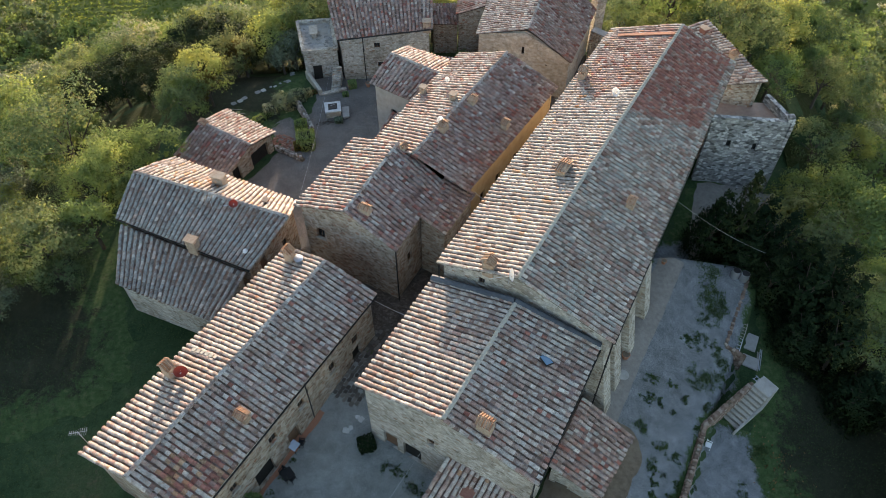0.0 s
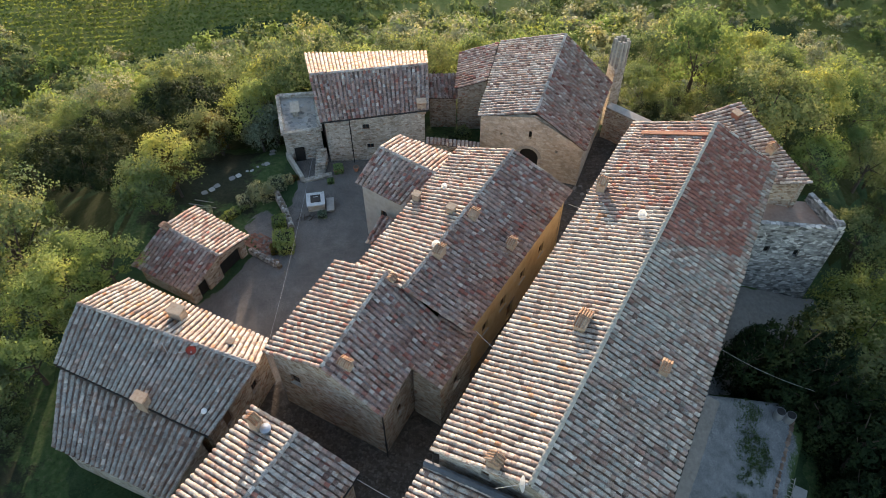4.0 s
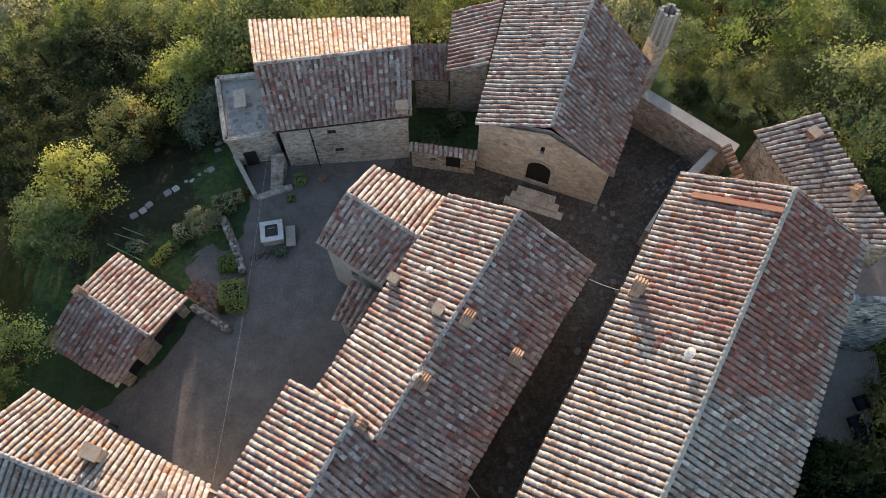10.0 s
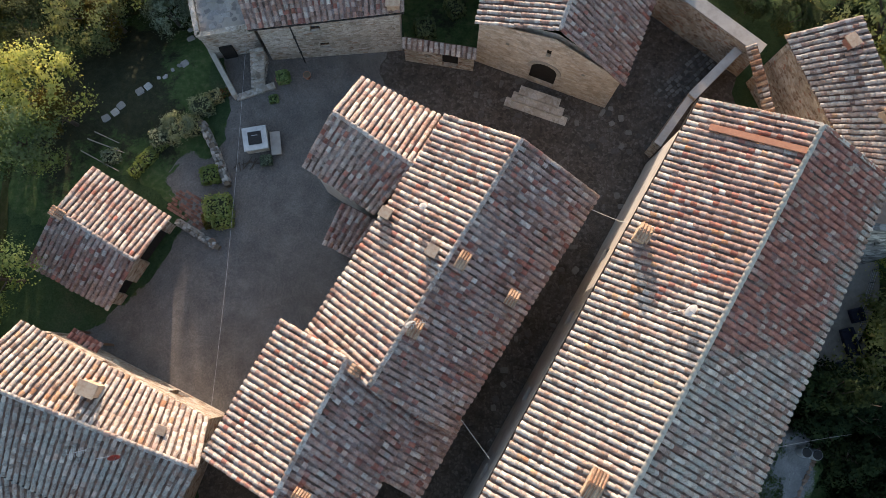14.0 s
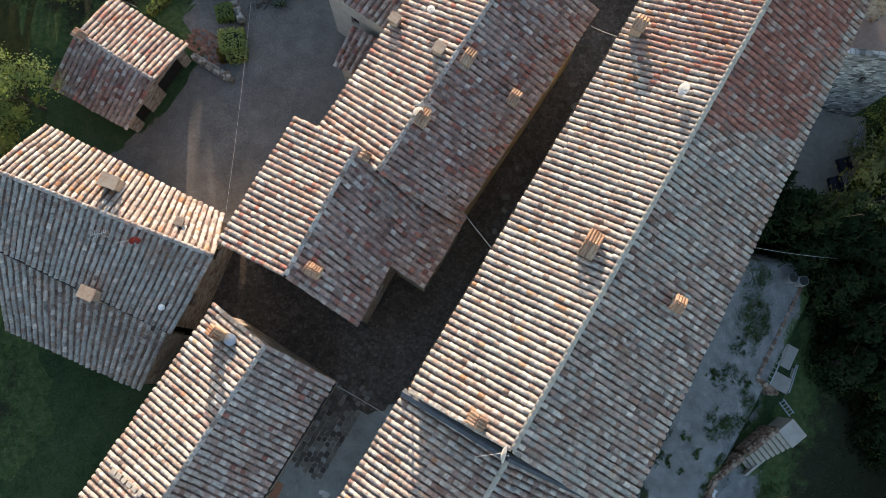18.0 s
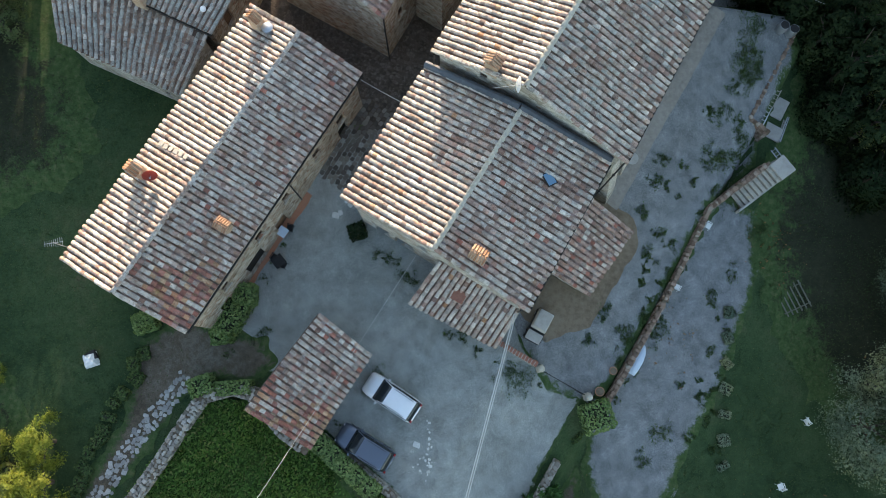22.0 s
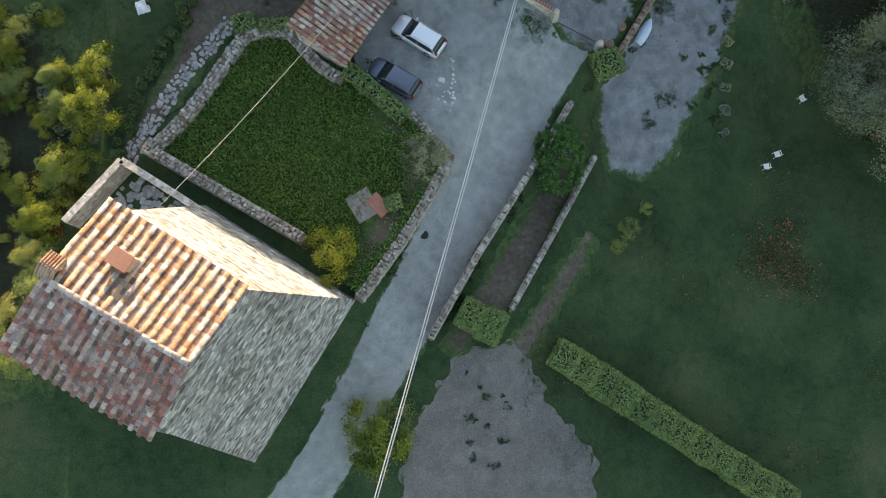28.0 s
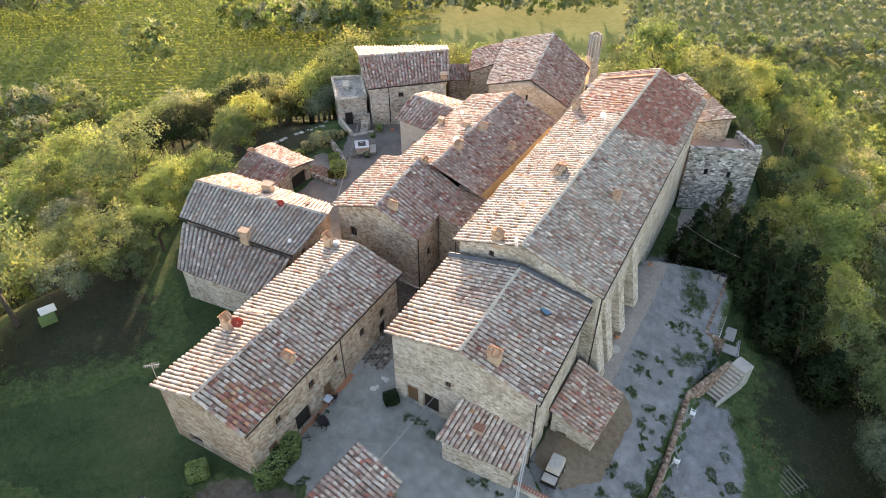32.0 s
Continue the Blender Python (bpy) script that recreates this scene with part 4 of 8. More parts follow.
I = gable_house("wing_house", "small rendered wing with a gabled tile roof at the courtyard",
                (1.75, 65.0, 8.3), (-3.9, 67.8, 8.4), (-7.75, 61.55, 8.2), (-3.0, 58.35, 8.2), (-0.3, 61.2, 9.6), (-5.6, 64.85, 9.6),
                T_WORN, T_BROWN, M_GREYPLASTER, {"north": [(2.6, 4.8, 0.7, 1.0, "window")], "east": [(2.0, 4.6, 0.7, 1.0, "window")]}, singles=66, skip=("south",))
IL = shed_roof("porch", "low tile-roofed porch beside the small wing",
               (-6.7, 56.8, 5.2), (-4.85, 55.9, 5.2), (-3.0, 58.4, 5.9), (-5.3, 59.6, 5.9), T_BROWN, M_GREYPLASTER, {"low": [(0.6, 1.1, 1.0, 2.1, "door")]}, singles=33)
DX = shed_roof("house_corner_wing", "narrow wing of the corner house over the alley, brown tile roof",
               (0.2, 40.1, 8.2), (2.9, 44.7, 8.4), (0.1, 46.2, 9.25), (-2.3, 41.7, 9.1), T_BROWN, M_WARMSTONE, {"low": [(2.0, 4.4, 0.9, 1.4, "window")]}, singles=49)
E_ = gable_house("side_house", "stone house with one sunlit and one shaded tile roof slope",
                 (-13.6, 44.9, 7.3), (-26.3, 51.1, 7.1), (-29.45, 42.75, 7.4), (-16.5, 36.9, 7.3), (-13.7, 41.9, 8.5), (-28.8, 47.5, 8.6),
                 mixed((4, 0.10), (0, 0.90)), T_GREY, M_WARMSTONE, {
                     "south": [(1.6, 4.2, 0.9, 1.8, "door"), (5.2, 3.6, 0.8, 1.1, "window")], "west": [(3.0, 1.4, 1.1, 2.1, "door"), (8.0, 4.2, 0.8, 1.1, "window")]}, singles=99)
F_ = gable_house("small_barn", "small square barn with a gabled tile roof",
                 (-18.45, 59.05, 3.5), (-24.3, 62.75, 3.6), (-28.5, 55.5, 3.4), (-22.5, 52.3, 3.4), (-20.3, 55.65, 4.7), (-26.1, 59.2, 4.8),
                 T_WORN, T_BROWN, M_WARMSTONE, {"south": [(0.9, 0.9, 1.1, 2.0, "hole"), (3.8, 0.7, 2.6, 2.2, "hole")]}, singles=66)
G = gable_house("far_house", "pale stone house with a red and orange tile roof",
                (-1.7, 83.3, 7.6), (-15.35, 83.1, 7.4), (-12.5, 72.55, 6.3), (-1.3, 73.5, 7.2), (-1.45, 78.9, 9.0), (-13.9, 77.3, 8.8),
                mixed((4, 0.15), (0, 0.85)), mixed((1, 0.10), (2, 0.72), (0, 0.18)), M_STONE, {
                    "east": [(3.9, 4.6, 0.75, 0.75, "window"), (4.2, 1.9, 0.75, 0.7, "window")]} , singles=99)
H = gable_house("chapel", "old stone chapel with an arched doorway and a grey tile roof",
                (4.0, 72.75, 7.0), (7.1, 85.7, 7.3), (19.2, 79.7, 5.8), (14.8, 68.5, 5.9), (9.85, 71.5, 8.4), (14.2, 84.3, 9.1),
                mixed((0, 0.6), (2, 0.4)), T_BROWN, M_ASHLAR, {"south": [(4.5, 0.75, 2.1, 3.3, "arch"), (5.3, 5.4, 0.35, 1.0, "hole"), (2.2, 4.9, 0.28, 0.3, "hole"), (8.3, 4.4, 0.28, 0.3, "hole")]}, singles=99, over=0.25)
J = shed_roof("gate_house", "narrow stone house with a pale sloping tile roof",
              (25.9, 71.3, 7.8), (29.8, 61.5, 8.0), (34.0, 60.5, 9.2), (30.8, 72.2, 9.0), T_OLD, M_WARMSTONE, sides=("low", "a", "b", "high"), singles=66)
def carport_tiles(s, t):
    return int(rng.choice((4, 1, 0), p=(0.4, 0.4, 0.2))) if s < 0.3 + 0.15 * math.sin(7 * t) else int(rng.choice((0, 2, 1), p=(0.66, 0.26, 0.08)))


K = shed_roof("carport", "open-sided tile-roofed shelter beside parked cars",
              (-8.4, 7.75, 3.8), (-4.5, 14.2, 3.8), (-8.2, 17.05, 5.0), (-12.95, 10.45, 4.9), carport_tiles, M_STONE, sides=("a", "b", "high"), singles=110)
M = shed_roof("front_lean_to", "low stone lean-to with a lichen-covered tile roof",
              (-1.7, 18.0, 4.1), (4.4, 15.0, 4.0), (6.3, 18.1, 5.6), (0.45, 20.95, 5.7), T_OLD, M_STONE, singles=66)
N = shed_roof("side_lean_to", "lean-to with a brown tile roof along the tall house",
              (11.6, 19.1, 2.4), (14.9, 23.9, 2.4), (10.9, 26.4, 4.3), (7.8, 21.0, 4.3), T_BROWN, M_STONE, {"a": [(0.5, -0.6, 1.0, 2.0, "hole")]}, singles=66)
EL = shed_roof("rear_lean_to", "grey-roofed stone lean-to below the side house",
               (-28.5, 37.0, 5.2), (-19.2, 33.1, 4.9), (-17.0, 37.1, 6.7), (-29.2, 42.6, 6.7), T_GREY, M_STONE, {"low": [(7.5, 2.0, 0.6, 0.8, "window")]}, singles=82)
L = gable_house("tower_house", "tall tower house with battered stone walls and an orange tile roof",
                (-11.0, -11.0, 17.8), (-18.6, -6.5, 17.8), (-23.9, -14.6, 17.3), (-15.6, -19.0, 17.3), (-13.15, -15.1, 19.4), (-20.8, -11.0, 19.4),
                mixed((4, 0.45), (0, 0.55)), mixed((1, 0.34), (2, 0.58), (0, 0.08)), M_BIGSTONE, {}, singles=143, pitch=0.58, battered=3.3)

# ---- trees ----
def crown_mesh(seed, height, radius, n, size, blobs=26, flat=0.85, base=0.22, cone=False):
    """A crown of many small leaves: limbs' clumps, sprigs on each clump, leaves on each sprig."""
    r = np.random.default_rng(seed)
    low = height * base
    cz, rz_ = (height + low) / 2, (height - low) / 2
    cs = []
    for i in range(blobs):
        u, a = r.uniform(-0.45, 1.0), r.uniform(0, 6.28)
        w = math.sqrt(max(0.0, 1 - u * u))
        k = r.uniform(0.5, 0.9)
        if cone:
            q = i / blobs
            rr = radius * (1 - q) ** 0.8 * r.uniform(0.55, 0.95)
            cs.append((rr * math.cos(i * 2.4), rr * math.sin(i * 2.4), height * (0.06 + 0.9 * q), 0.1 * radius + 0.34 * radius * (1 - q)))
            continue
        cs.append((k * radius * w * math.cos(a) * r.uniform(0.75, 1.15), k * radius * w * math.sin(a) * r.uniform(0.75, 1.15), cz + k * rz_ * u, radius * r.uniform(0.18, 0.40)))
    cs = np.array(cs)
    pk = cs[:, 3] ** 2

    def unit(v):
        return v / (np.linalg.norm(v, axis=1)[:, None] + 1e-9)
    ns = max(blobs, n // 14)
    kb = r.choice(len(cs), ns, p=pk / pk.sum())
    v = unit(r.normal(size=(ns, 3)))
    out = unit(cs[kb, :3] - (0, 0, cz - 0.3 * rz_))
    flip = (np.sum(v * out, 1) < -0.2) & (r.random(ns) < 0.85)
    v[flip] *= -1
    sprig = cs[kb, :3] + v * (cs[kb, 3] * r.uniform(0.72, 1.12, ns))[:, None] * np.array((1, 1, flat))
    k = r.integers(0, ns, n)
    inner = r.random(n) < 0.14
    spread = np.where(inner, 0.10, 0.20) * cs[kb[k], 3] + 0.35 * size
    p = sprig[k] + r.normal(size=(n, 3)) * spread[:, None] * np.array((1, 1, 0.8))
    p[inner] = cs[kb[k[inner]], :3] + (p[inner] - cs[kb[k[inner]], :3]) * 0.5
    o = unit(0.75 * v[k] + 0.5 * out[k] + 0.75 * r.normal(size=(n, 3)))
    t = unit(np.cross(o, r.normal(size=(n, 3))))
    b = np.cross(o, t)
    s = (size * r.uniform(0.6, 1.35, n) * np.where(inner, 1.7, 1.0))[:, None]
    V = np.stack((p - t * s * 0.62, p + t * s * 0.62, p + b * s * 1.35), 1).reshape(-1, 3)
    N = unit(0.8 * v[k] + 0.55 * out[k] + 0.2 * o)
    return V, np.arange(3 * n).reshape(-1, 3), np.repeat(N, 3, 0)


def trunk_bm(seed, height, radius, limbs=5, thick=0.16):
    r = random.Random(seed)
    bm = bmesh.new()
    top = Vector((r.uniform(-0.3, 0.3), r.uniform(-0.3, 0.3), height * 0.5))
    beam(bm, (0, 0, -0.5), top, thick * 1.4, 7, thick * 0.8)
    for i in range(limbs):
        a = i * 6.28 / limbs + r.uniform(-0.4, 0.4)
        e = top + Vector((math.cos(a) * radius * 0.6, math.sin(a) * radius * 0.6, height * r.uniform(0.1, 0.32)))
        s = top * r.uniform(0.6, 1.0)
        beam(bm, s, e, thick * 0.5, 5, thick * 0.15)
    return bm


TREES = {}


def template(key, seed, height, radius, n, size, mat, label, category="tree", **kw):
    t = thing("tree" if category == "tree" else category, label, category, (0, 0, -500))
    bm = trunk_bm(seed, height, radius)
    part("trunk", bm, M_BARK, t)
    V, F, N = crown_mesh(seed, height, radius, n, size, **kw)
    put("crown", quad_mesh("crown", V, F, mat, normals=N), t)
    TREES[key] = t


for i in range(4):
    template("oak%d" % i, 10 + i, 6.4 + i * 0.7, 3.0 + 0.35 * i, 4600, 0.13, L_OAK, "broad green oak tree of the hillside wood", blobs=22 + 5 * i)
for i in range(3):
    template("light%d" % i, 30 + i, 6.0 + i * 0.8, 2.8 + 0.4 * i, 4600, 0.125, L_LIGHT, "bright yellow-green young tree at the wood's edge", flat=0.95, blobs=20 + 6 * i)
for i in range(2):
    template("olive%d" % i, 50 + i, 4.6, 2.5, 4200, 0.105, L_OLIVE, "grey-green olive tree with a loose crown", blobs=34)
template("olive2", 53, 4.6, 2.7, 13000, 0.065, L_OLIVE, "old spreading olive tree with a dense grey-green crown", blobs=46)
template("shadeoak0", 58, 6.2, 3.2, 4600, 0.12, L_SHADEOAK, "dark evergreen oak in the shade below the barn", blobs=30)
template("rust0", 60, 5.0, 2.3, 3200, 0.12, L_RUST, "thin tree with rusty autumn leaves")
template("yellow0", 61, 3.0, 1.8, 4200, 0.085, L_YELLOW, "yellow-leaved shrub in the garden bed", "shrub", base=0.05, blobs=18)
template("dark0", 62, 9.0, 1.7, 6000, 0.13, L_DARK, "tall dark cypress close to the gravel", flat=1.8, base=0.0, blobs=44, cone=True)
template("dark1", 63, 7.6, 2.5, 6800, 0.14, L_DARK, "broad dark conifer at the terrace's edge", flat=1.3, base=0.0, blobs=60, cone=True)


def plant(key, x, y, scale=1.0, turn=None, tall=1.0, group="", z=None):
    m = pose(x, y, (gz(x, y) if z is None else z), 0, 0, rng.uniform(0, 360) if turn is None else turn)
    if TREES[key].location.z < -400:
        t = TREES[key]
        t.matrix_basis = m
    else:
        t = copy_thing(TREES[key], m)
    t.scale = (scale, scale, scale * tall)
    if group:
        t["group"] = group
    return t


def in_poly(x, y, poly):
    c, j = False, len(poly) - 1
    for i in range(len(poly)):
        (xi, yi), (xj, yj) = poly[i], poly[j]
        if (yi > y) != (yj > y) and x < (xj - xi) * (y - yi) / (yj - yi) + xi:
            c = not c
        j = i
    return c


CLEAR = [(-45, 8), (-45, 36), (-33, 36.5), (-34, 50), (-31, 60), (-28, 72), (-21, 80), (-17, 85.5), (0, 87), (22, 88), (33, 76), (40, 62), (38, 50), (36, 38), (42, 30), (52, 20), (52, -60), (-60, -60), (-60, 8)]
HOLLOW = [(-60, 86), (-47, 97), (-34, 96), (-26, 92), (-27, 80), (-28.5, 71), (-37, 66), (-50, 74)]      # deep shade below the barn
GLADE = [(25, 74), (29, 95), (38, 92), (36, 80), (33, 72)]


def wood_edge(x):
    """Where the wood ends and the valley's fields begin."""
    return np.interp(x, (-200, -110, -93, -71, -52, -36, -11, 10, 33, 60, 80, 300), (178, 175, 168, 164, 168, 187, 181, 186, 200, 190, 168, 165)) + 3 * np.sin(np.asarray(x) * 0.21)


r = random.Random(5)
count = 0
far = []
gxs = 5.0
for i in range(-50, 51):
    for j in range(-5, 60):
        x, y = i * gxs + r.uniform(-2.2, 2.2), j * gxs + r.uniform(-2.2, 2.2)
        if in_poly(x, y, CLEAR) or in_poly(x, y, HOLLOW) or in_poly(x, y, GLADE) or abs(x) > max(54, 52 + 0.6 * y):
            continue
        if y > float(wood_edge(x)):
            continue
        d = math.hypot(max(0, abs(x) - 32), max(0, y - 80))
        u = r.random()
        warm = 0.5 + 0.5 * math.sin(x * 0.08 + y * 0.05)
        big = r.uniform(0.65, 1.0) if r.random() < 0.6 else r.uniform(1.05, 1.6)
        if d < 30 and count < 190:
            key = "oak%d" % r.randrange(4) if u < 0.42 else "light%d" % r.randrange(3) if u < 0.62 + 0.2 * warm else "olive%d" % r.randrange(2) if u < 0.95 else "rust0"
            plant(key, x, y, big, None, r.uniform(0.8, 1.15), "hillside wood")
            count += 1
        else:
            far.append((x, y, big * 1.02, 0 if u < 0.42 else 1 if u < 0.78 else 2))
# trees of the valley: hedgerows, single trees, the olive grove
for x0, x1, y0, s0 in ((-78, -20, 219, 1.9), (-78, -20, 225, 2.0), (-190, -130, 234, 1.8), (-40, 60, 246, 1.6), (-40, 60, 240, 1.4), (60, 190, 205, 0.8)):
    n = int((x1 - x0) / 4)
    for i in range(n):
        far.append((x0 + i * 4 + r.uniform(-1, 1), y0 + r.uniform(-4, 4) + 0.08 * i, s0 * r.uniform(0.7, 1.2), r.randrange(3)))
far += [(-97, 194, 2.9, 0), (-94, 197, 2.4, 0), (-60, 172, 1.1, 1), (-40, 176, 1.0, 2)]
for i in range(300):
    far.append((r.uniform(50, 190), r.uniform(164, 216), r.uniform(0.45, 1.0), r.randrange(3)))
GROVE = []
for i in range(44):
    for j in range(30):
        x, y = 60 + i * 5.8 + j * 1.2, 212 + j * 6.2 - i * 0.5
        if r.random() < 0.94:
            GROVE.append((x + r.uniform(-0.5, 0.5), y + r.uniform(-0.5, 0.5), r.uniform(0.62, 0.80), 3))
far += GROVE
for k, (mat, nm) in enumerate(((L_OAK, "far_woods"), (L_LIGHT, "far_light_woods"), (L_OLIVE, "far_olive_trees"), (L_OLIVE, "olive_grove"))):
    near_ = [crown_mesh(100 + 7 * k + q, 7.0, 3.3, 1900, 0.165, blobs=22 + 5 * q) for q in range(3)]
    away_ = [crown_mesh(130 + 7 * k + q, 7.0, 3.3, 150 if k == 3 else 560, 0.62 if k == 3 else 0.30, blobs=20) for q in range(3)]
    Vs, Fs, Ns, off = [], [], [], 0
    for n, (x, y, s, kk) in enumerate(far):
        if kk != k:
            continue
        V, F, N = (near_ if y < 118 else away_)[n % 3]
        a = n * 2.4
        R = np.array(((math.cos(a), -math.sin(a), 0), (math.sin(a), math.cos(a), 0), (0, 0, 1)))
        Vs.append(V @ R.T * s + (x, y, gz(x, y) - 0.5))
        Ns.append(N @ R.T)
        Fs.append(F + off)
        off += len(V)
    tagged(put(nm, quad_mesh(nm, np.concatenate(Vs), np.concatenate(Fs), mat, normals=np.concatenate(Ns))), ("dense green oak wood covering the far hillside", "light yellow-green trees scattered through the far wood", "grey-green olive trees scattered through the wood", "rows of round grey-green olive trees in the valley")[k], "woods", kind="stuff")
L_VINE = leaf_mat("vine_leaves", [(0.0, (0.12, 0.15, 0.038)), (0.5, (0.16, 0.19, 0.05)), (1.0, (0.20, 0.22, 0.065))], 0.45, True)
# vineyard rows
Vs, Fs, off = [], [], 0
for j in range(56):
    y = 156 + j * 2.4
    n = 760
    x = np.linspace(-240, -14 - 10 * math.sin(j * 1.7), n) + rng.normal(0, 0.3, n)
    keep = rng.random(n) < 0.93
    x = x[keep]
    yy = y + 0.10 * (x + 100) + rng.normal(0, 0.15, len(x))
    ok = yy > wood_edge(x) + 1
    x, yy = x[ok], yy[ok]
    z = ground_z(x, yy) + rng.uniform(0.3, 1.1, len(x))
    o = rng.normal(size=(len(x), 3))
    o /= np.linalg.norm(o, axis=1)[:, None]
    t = np.cross(o, rng.normal(size=(len(x), 3)))
    t /= np.linalg.norm(t, axis=1)[:, None]
    b = np.cross(o, t)
    p = np.stack((x, yy, z), 1)
    t = np.stack((0.26 + 0 * x, rng.normal(0.05, 0.12, len(x)), rng.normal(0, 0.12, len(x))), 1)
    b = np.stack((0 * x, rng.normal(0, 0.3, len(x)), 0.24 + 0 * x), 1)
    Vs.append(np.stack((p - t - b * 0.6, p + t - b, p + t + b * 0.6, p - t + b), 1).reshape(-1, 3))
    Fs.append(np.arange(4 * len(x)).reshape(-1, 4) + off)
    off += 4 * len(x)
tagged(put("vineyard_rows", quad_mesh("vineyard_rows", np.concatenate(Vs), np.concatenate(Fs), L_VINE)), "long rows of green vines in the valley meadow", "vineyard", kind="stuff")

# ---- roofscape: chimneys, dishes, aerials ----
for house, x, y, z, w, d, h, turn, style in (
        (A, 9.9, 41.9, 13.9, 1.5, 0.8, 0.9, 60, "gable"), (A, 15.0, 38.6, 13.0, 0.8, 0.6, 1.2, 60, "gable"), (A, 3.4, 31.95, 13.7, 0.9, 0.6, 1.2, -30, "gable"),
        (A, 13.4, 55.9, 12.9, 0.85, 0.7, 1.3, 60, "gable"), (A, 25.9, 60.0, 13.0, 0.5, 0.5, 0.6, 60, "flat"),
        (B, 2.75, 20.35, 11.35, 0.7, 1.0, 1.35, 60, "gable"),
        (C, -20.0, 26.05, 8.4, 0.9, 0.7, 1.8, -33, "gable"), (C, -14.05, 22.5, 8.55, 0.65, 0.9, 0.9, 60, "gable"), (C, -12.7, 36.8, 8.65, 0.8, 0.6, 1.7, -33, "gable"),
        (D1, -6.6, 40.65, 10.4, 0.6, 0.9, 0.8, 60, "gable"), (D2, 1.0, 55.2, 10.95, 0.6, 0.6, 0.9, -30, "flat"), (D2, -2.0, 57.85, 9.7, 0.6, 0.55, 1.0, -30, "flat"),
        (D2, 0.05, 50.4, 11.35, 0.95, 0.6, 0.75, 60, "gable"), (D2, 2.9, 54.6, 11.05, 0.95, 0.6, 0.7, 60, "gable"), (D2, 6.0, 52.4, 9.75, 0.8, 0.6, 0.9, 60, "gable"),
        (D2, -3.55, 47.95, 10.85, 0.5, 0.5, 0.7, -30, "gable"),
        (E_, -20.8, 46.75, 7.8, 1.15, 0.8, 1.3, -20, "flat"), (E_, -16.1, 44.2, 7.8, 0.45, 0.45, 0.6, -20, "flat"), (E_, -21.7, 39.3, 7.5, 0.95, 0.7, 1.2, -22, "flat"),
        (G, -1.95, 73.9, 7.3, 0.9, 0.8, 0.8, 3, "flat"), (J, 31.6, 65.0, 8.8, 0.8, 0.6, 1.0, -60, "gable"), (J, 29.8, 70.4, 8.8, 0.8, 0.7, 0.5, -60, "flat"),
        (L, -17.05, -9.95, 18.5, 1.1, 0.8, 1.1, -30, "flat"), (L, -20.5, -10.4, 18.7, 1.2, 0.9, 0.9, 60, "gable"), (F_, -25.9, 59.0, 4.6, 0.9, 0.6, 0.55, -30, "gable")):
    ch = chimney(house, x, y, z, w, d, h, turn, style, M_BRICK if h < 0.65 else None)
    if house is L and style == "flat":
        for c_ in ch.children:
            if c_.name.startswith("cap"):
                c_.data.materials[0] = M_TERRA


for k in range(6):
    c = lerp(Vector((-18.78, 28.14, 8.40)), Vector((-16.72, 27.03, 9.22)), k / 5)
    bm = bmesh.new()
    box(bm, 0, 0, 0.17, 0.42 - 0.04 * (k % 3), 0.34, 0.06, 0, 0.015)
    o = part("patch_slab", bm, M_CAP, C)
    o.matrix_basis = pose(*c, 0, -18, -32 + 9 * math.sin(k * 2.3))


def dish(x, y, z, tilt_to, mat, size=0.42, label="white satellite dish on a roof bracket", reach=0.7):
    t = thing("satellite_dish", label, "satellite dish", (x, y, z))
    bm = bmesh.new()
    beam(bm, (0, 0, -0.3), (0, 0, 0.75), 0.025)
    beam(bm, (0, 0, 0.6), (-reach, -0.2, 0.55), 0.02)
    part("mast", bm, M_STEEL, t)
    bm = bmesh.new()
    rings = []
    for k in range(5):
        rr = size * k / 4
        rings.append([bm.verts.new((rr * math.cos(a * 0.3927), rr * math.sin(a * 0.3927), 0.35 * rr * rr / size)) for a in range(16)] if k else [bm.verts.new((0, 0, 0))])
    for k in range(4):
        for a in range(16):
            b = (a + 1) % 16
            bm.faces.new((rings[0][0], rings[1][a], rings[1][b]) if k == 0 else (rings[k][a], rings[k + 1][a], rings[k + 1][b], rings[k][b]))
    bmesh.ops.solidify(bm, geom=bm.faces[:], thickness=0.02)
    d = part("reflector", bm, mat, t)
    d.matrix_basis = look((0, 0, 0.75), Vector((0, 0, 0.75)) - Vector(tilt_to))
    bm = bmesh.new()
    q = Vector((0, 0, 0.75)) + Vector(tilt_to).normalized() * 0.4
    beam(bm, (0, 0, 0.45), q, 0.012)
    box(bm, q.x, q.y, q.z - 0.04, 0.08, 0.08, 0.1, 0, 0.01)
    part("arm", bm, M_STEEL, t)
    return t


M_REDDISH = plain("red_paint", [(0.3, (0.20, 0.05, 0.04)), (0.7, (0.27, 0.07, 0.055))], 5.0, 0.5, 0.0)
dish(-18.95, 25.75, 8.95, (0.3, -0.8, 0.35), M_REDDISH, 0.5, "red satellite dish beside a chimney on the row house")
dish(-18.5, 42.75, 8.6, (0.3, -0.8, 0.4), M_REDDISH, 0.38, "small red satellite dish on the side house roof", 1.2)
dish(15.5, 51.4, 14.0, (0.3, -0.6, 0.6), M_WHITE, 0.42, "white satellite dish on a bracket on the long roof", 1.1)
dish(4.7, 30.3, 14.3, (0.9, -0.2, 0.3), M_WHITE, 0.5, "white satellite dish at the long building's gable", 1.4)
dish(-0.3, 50.75, 11.4, (0.3, -0.7, 0.4), M_WHITE, 0.35, "white satellite dish beside a chimney cap")
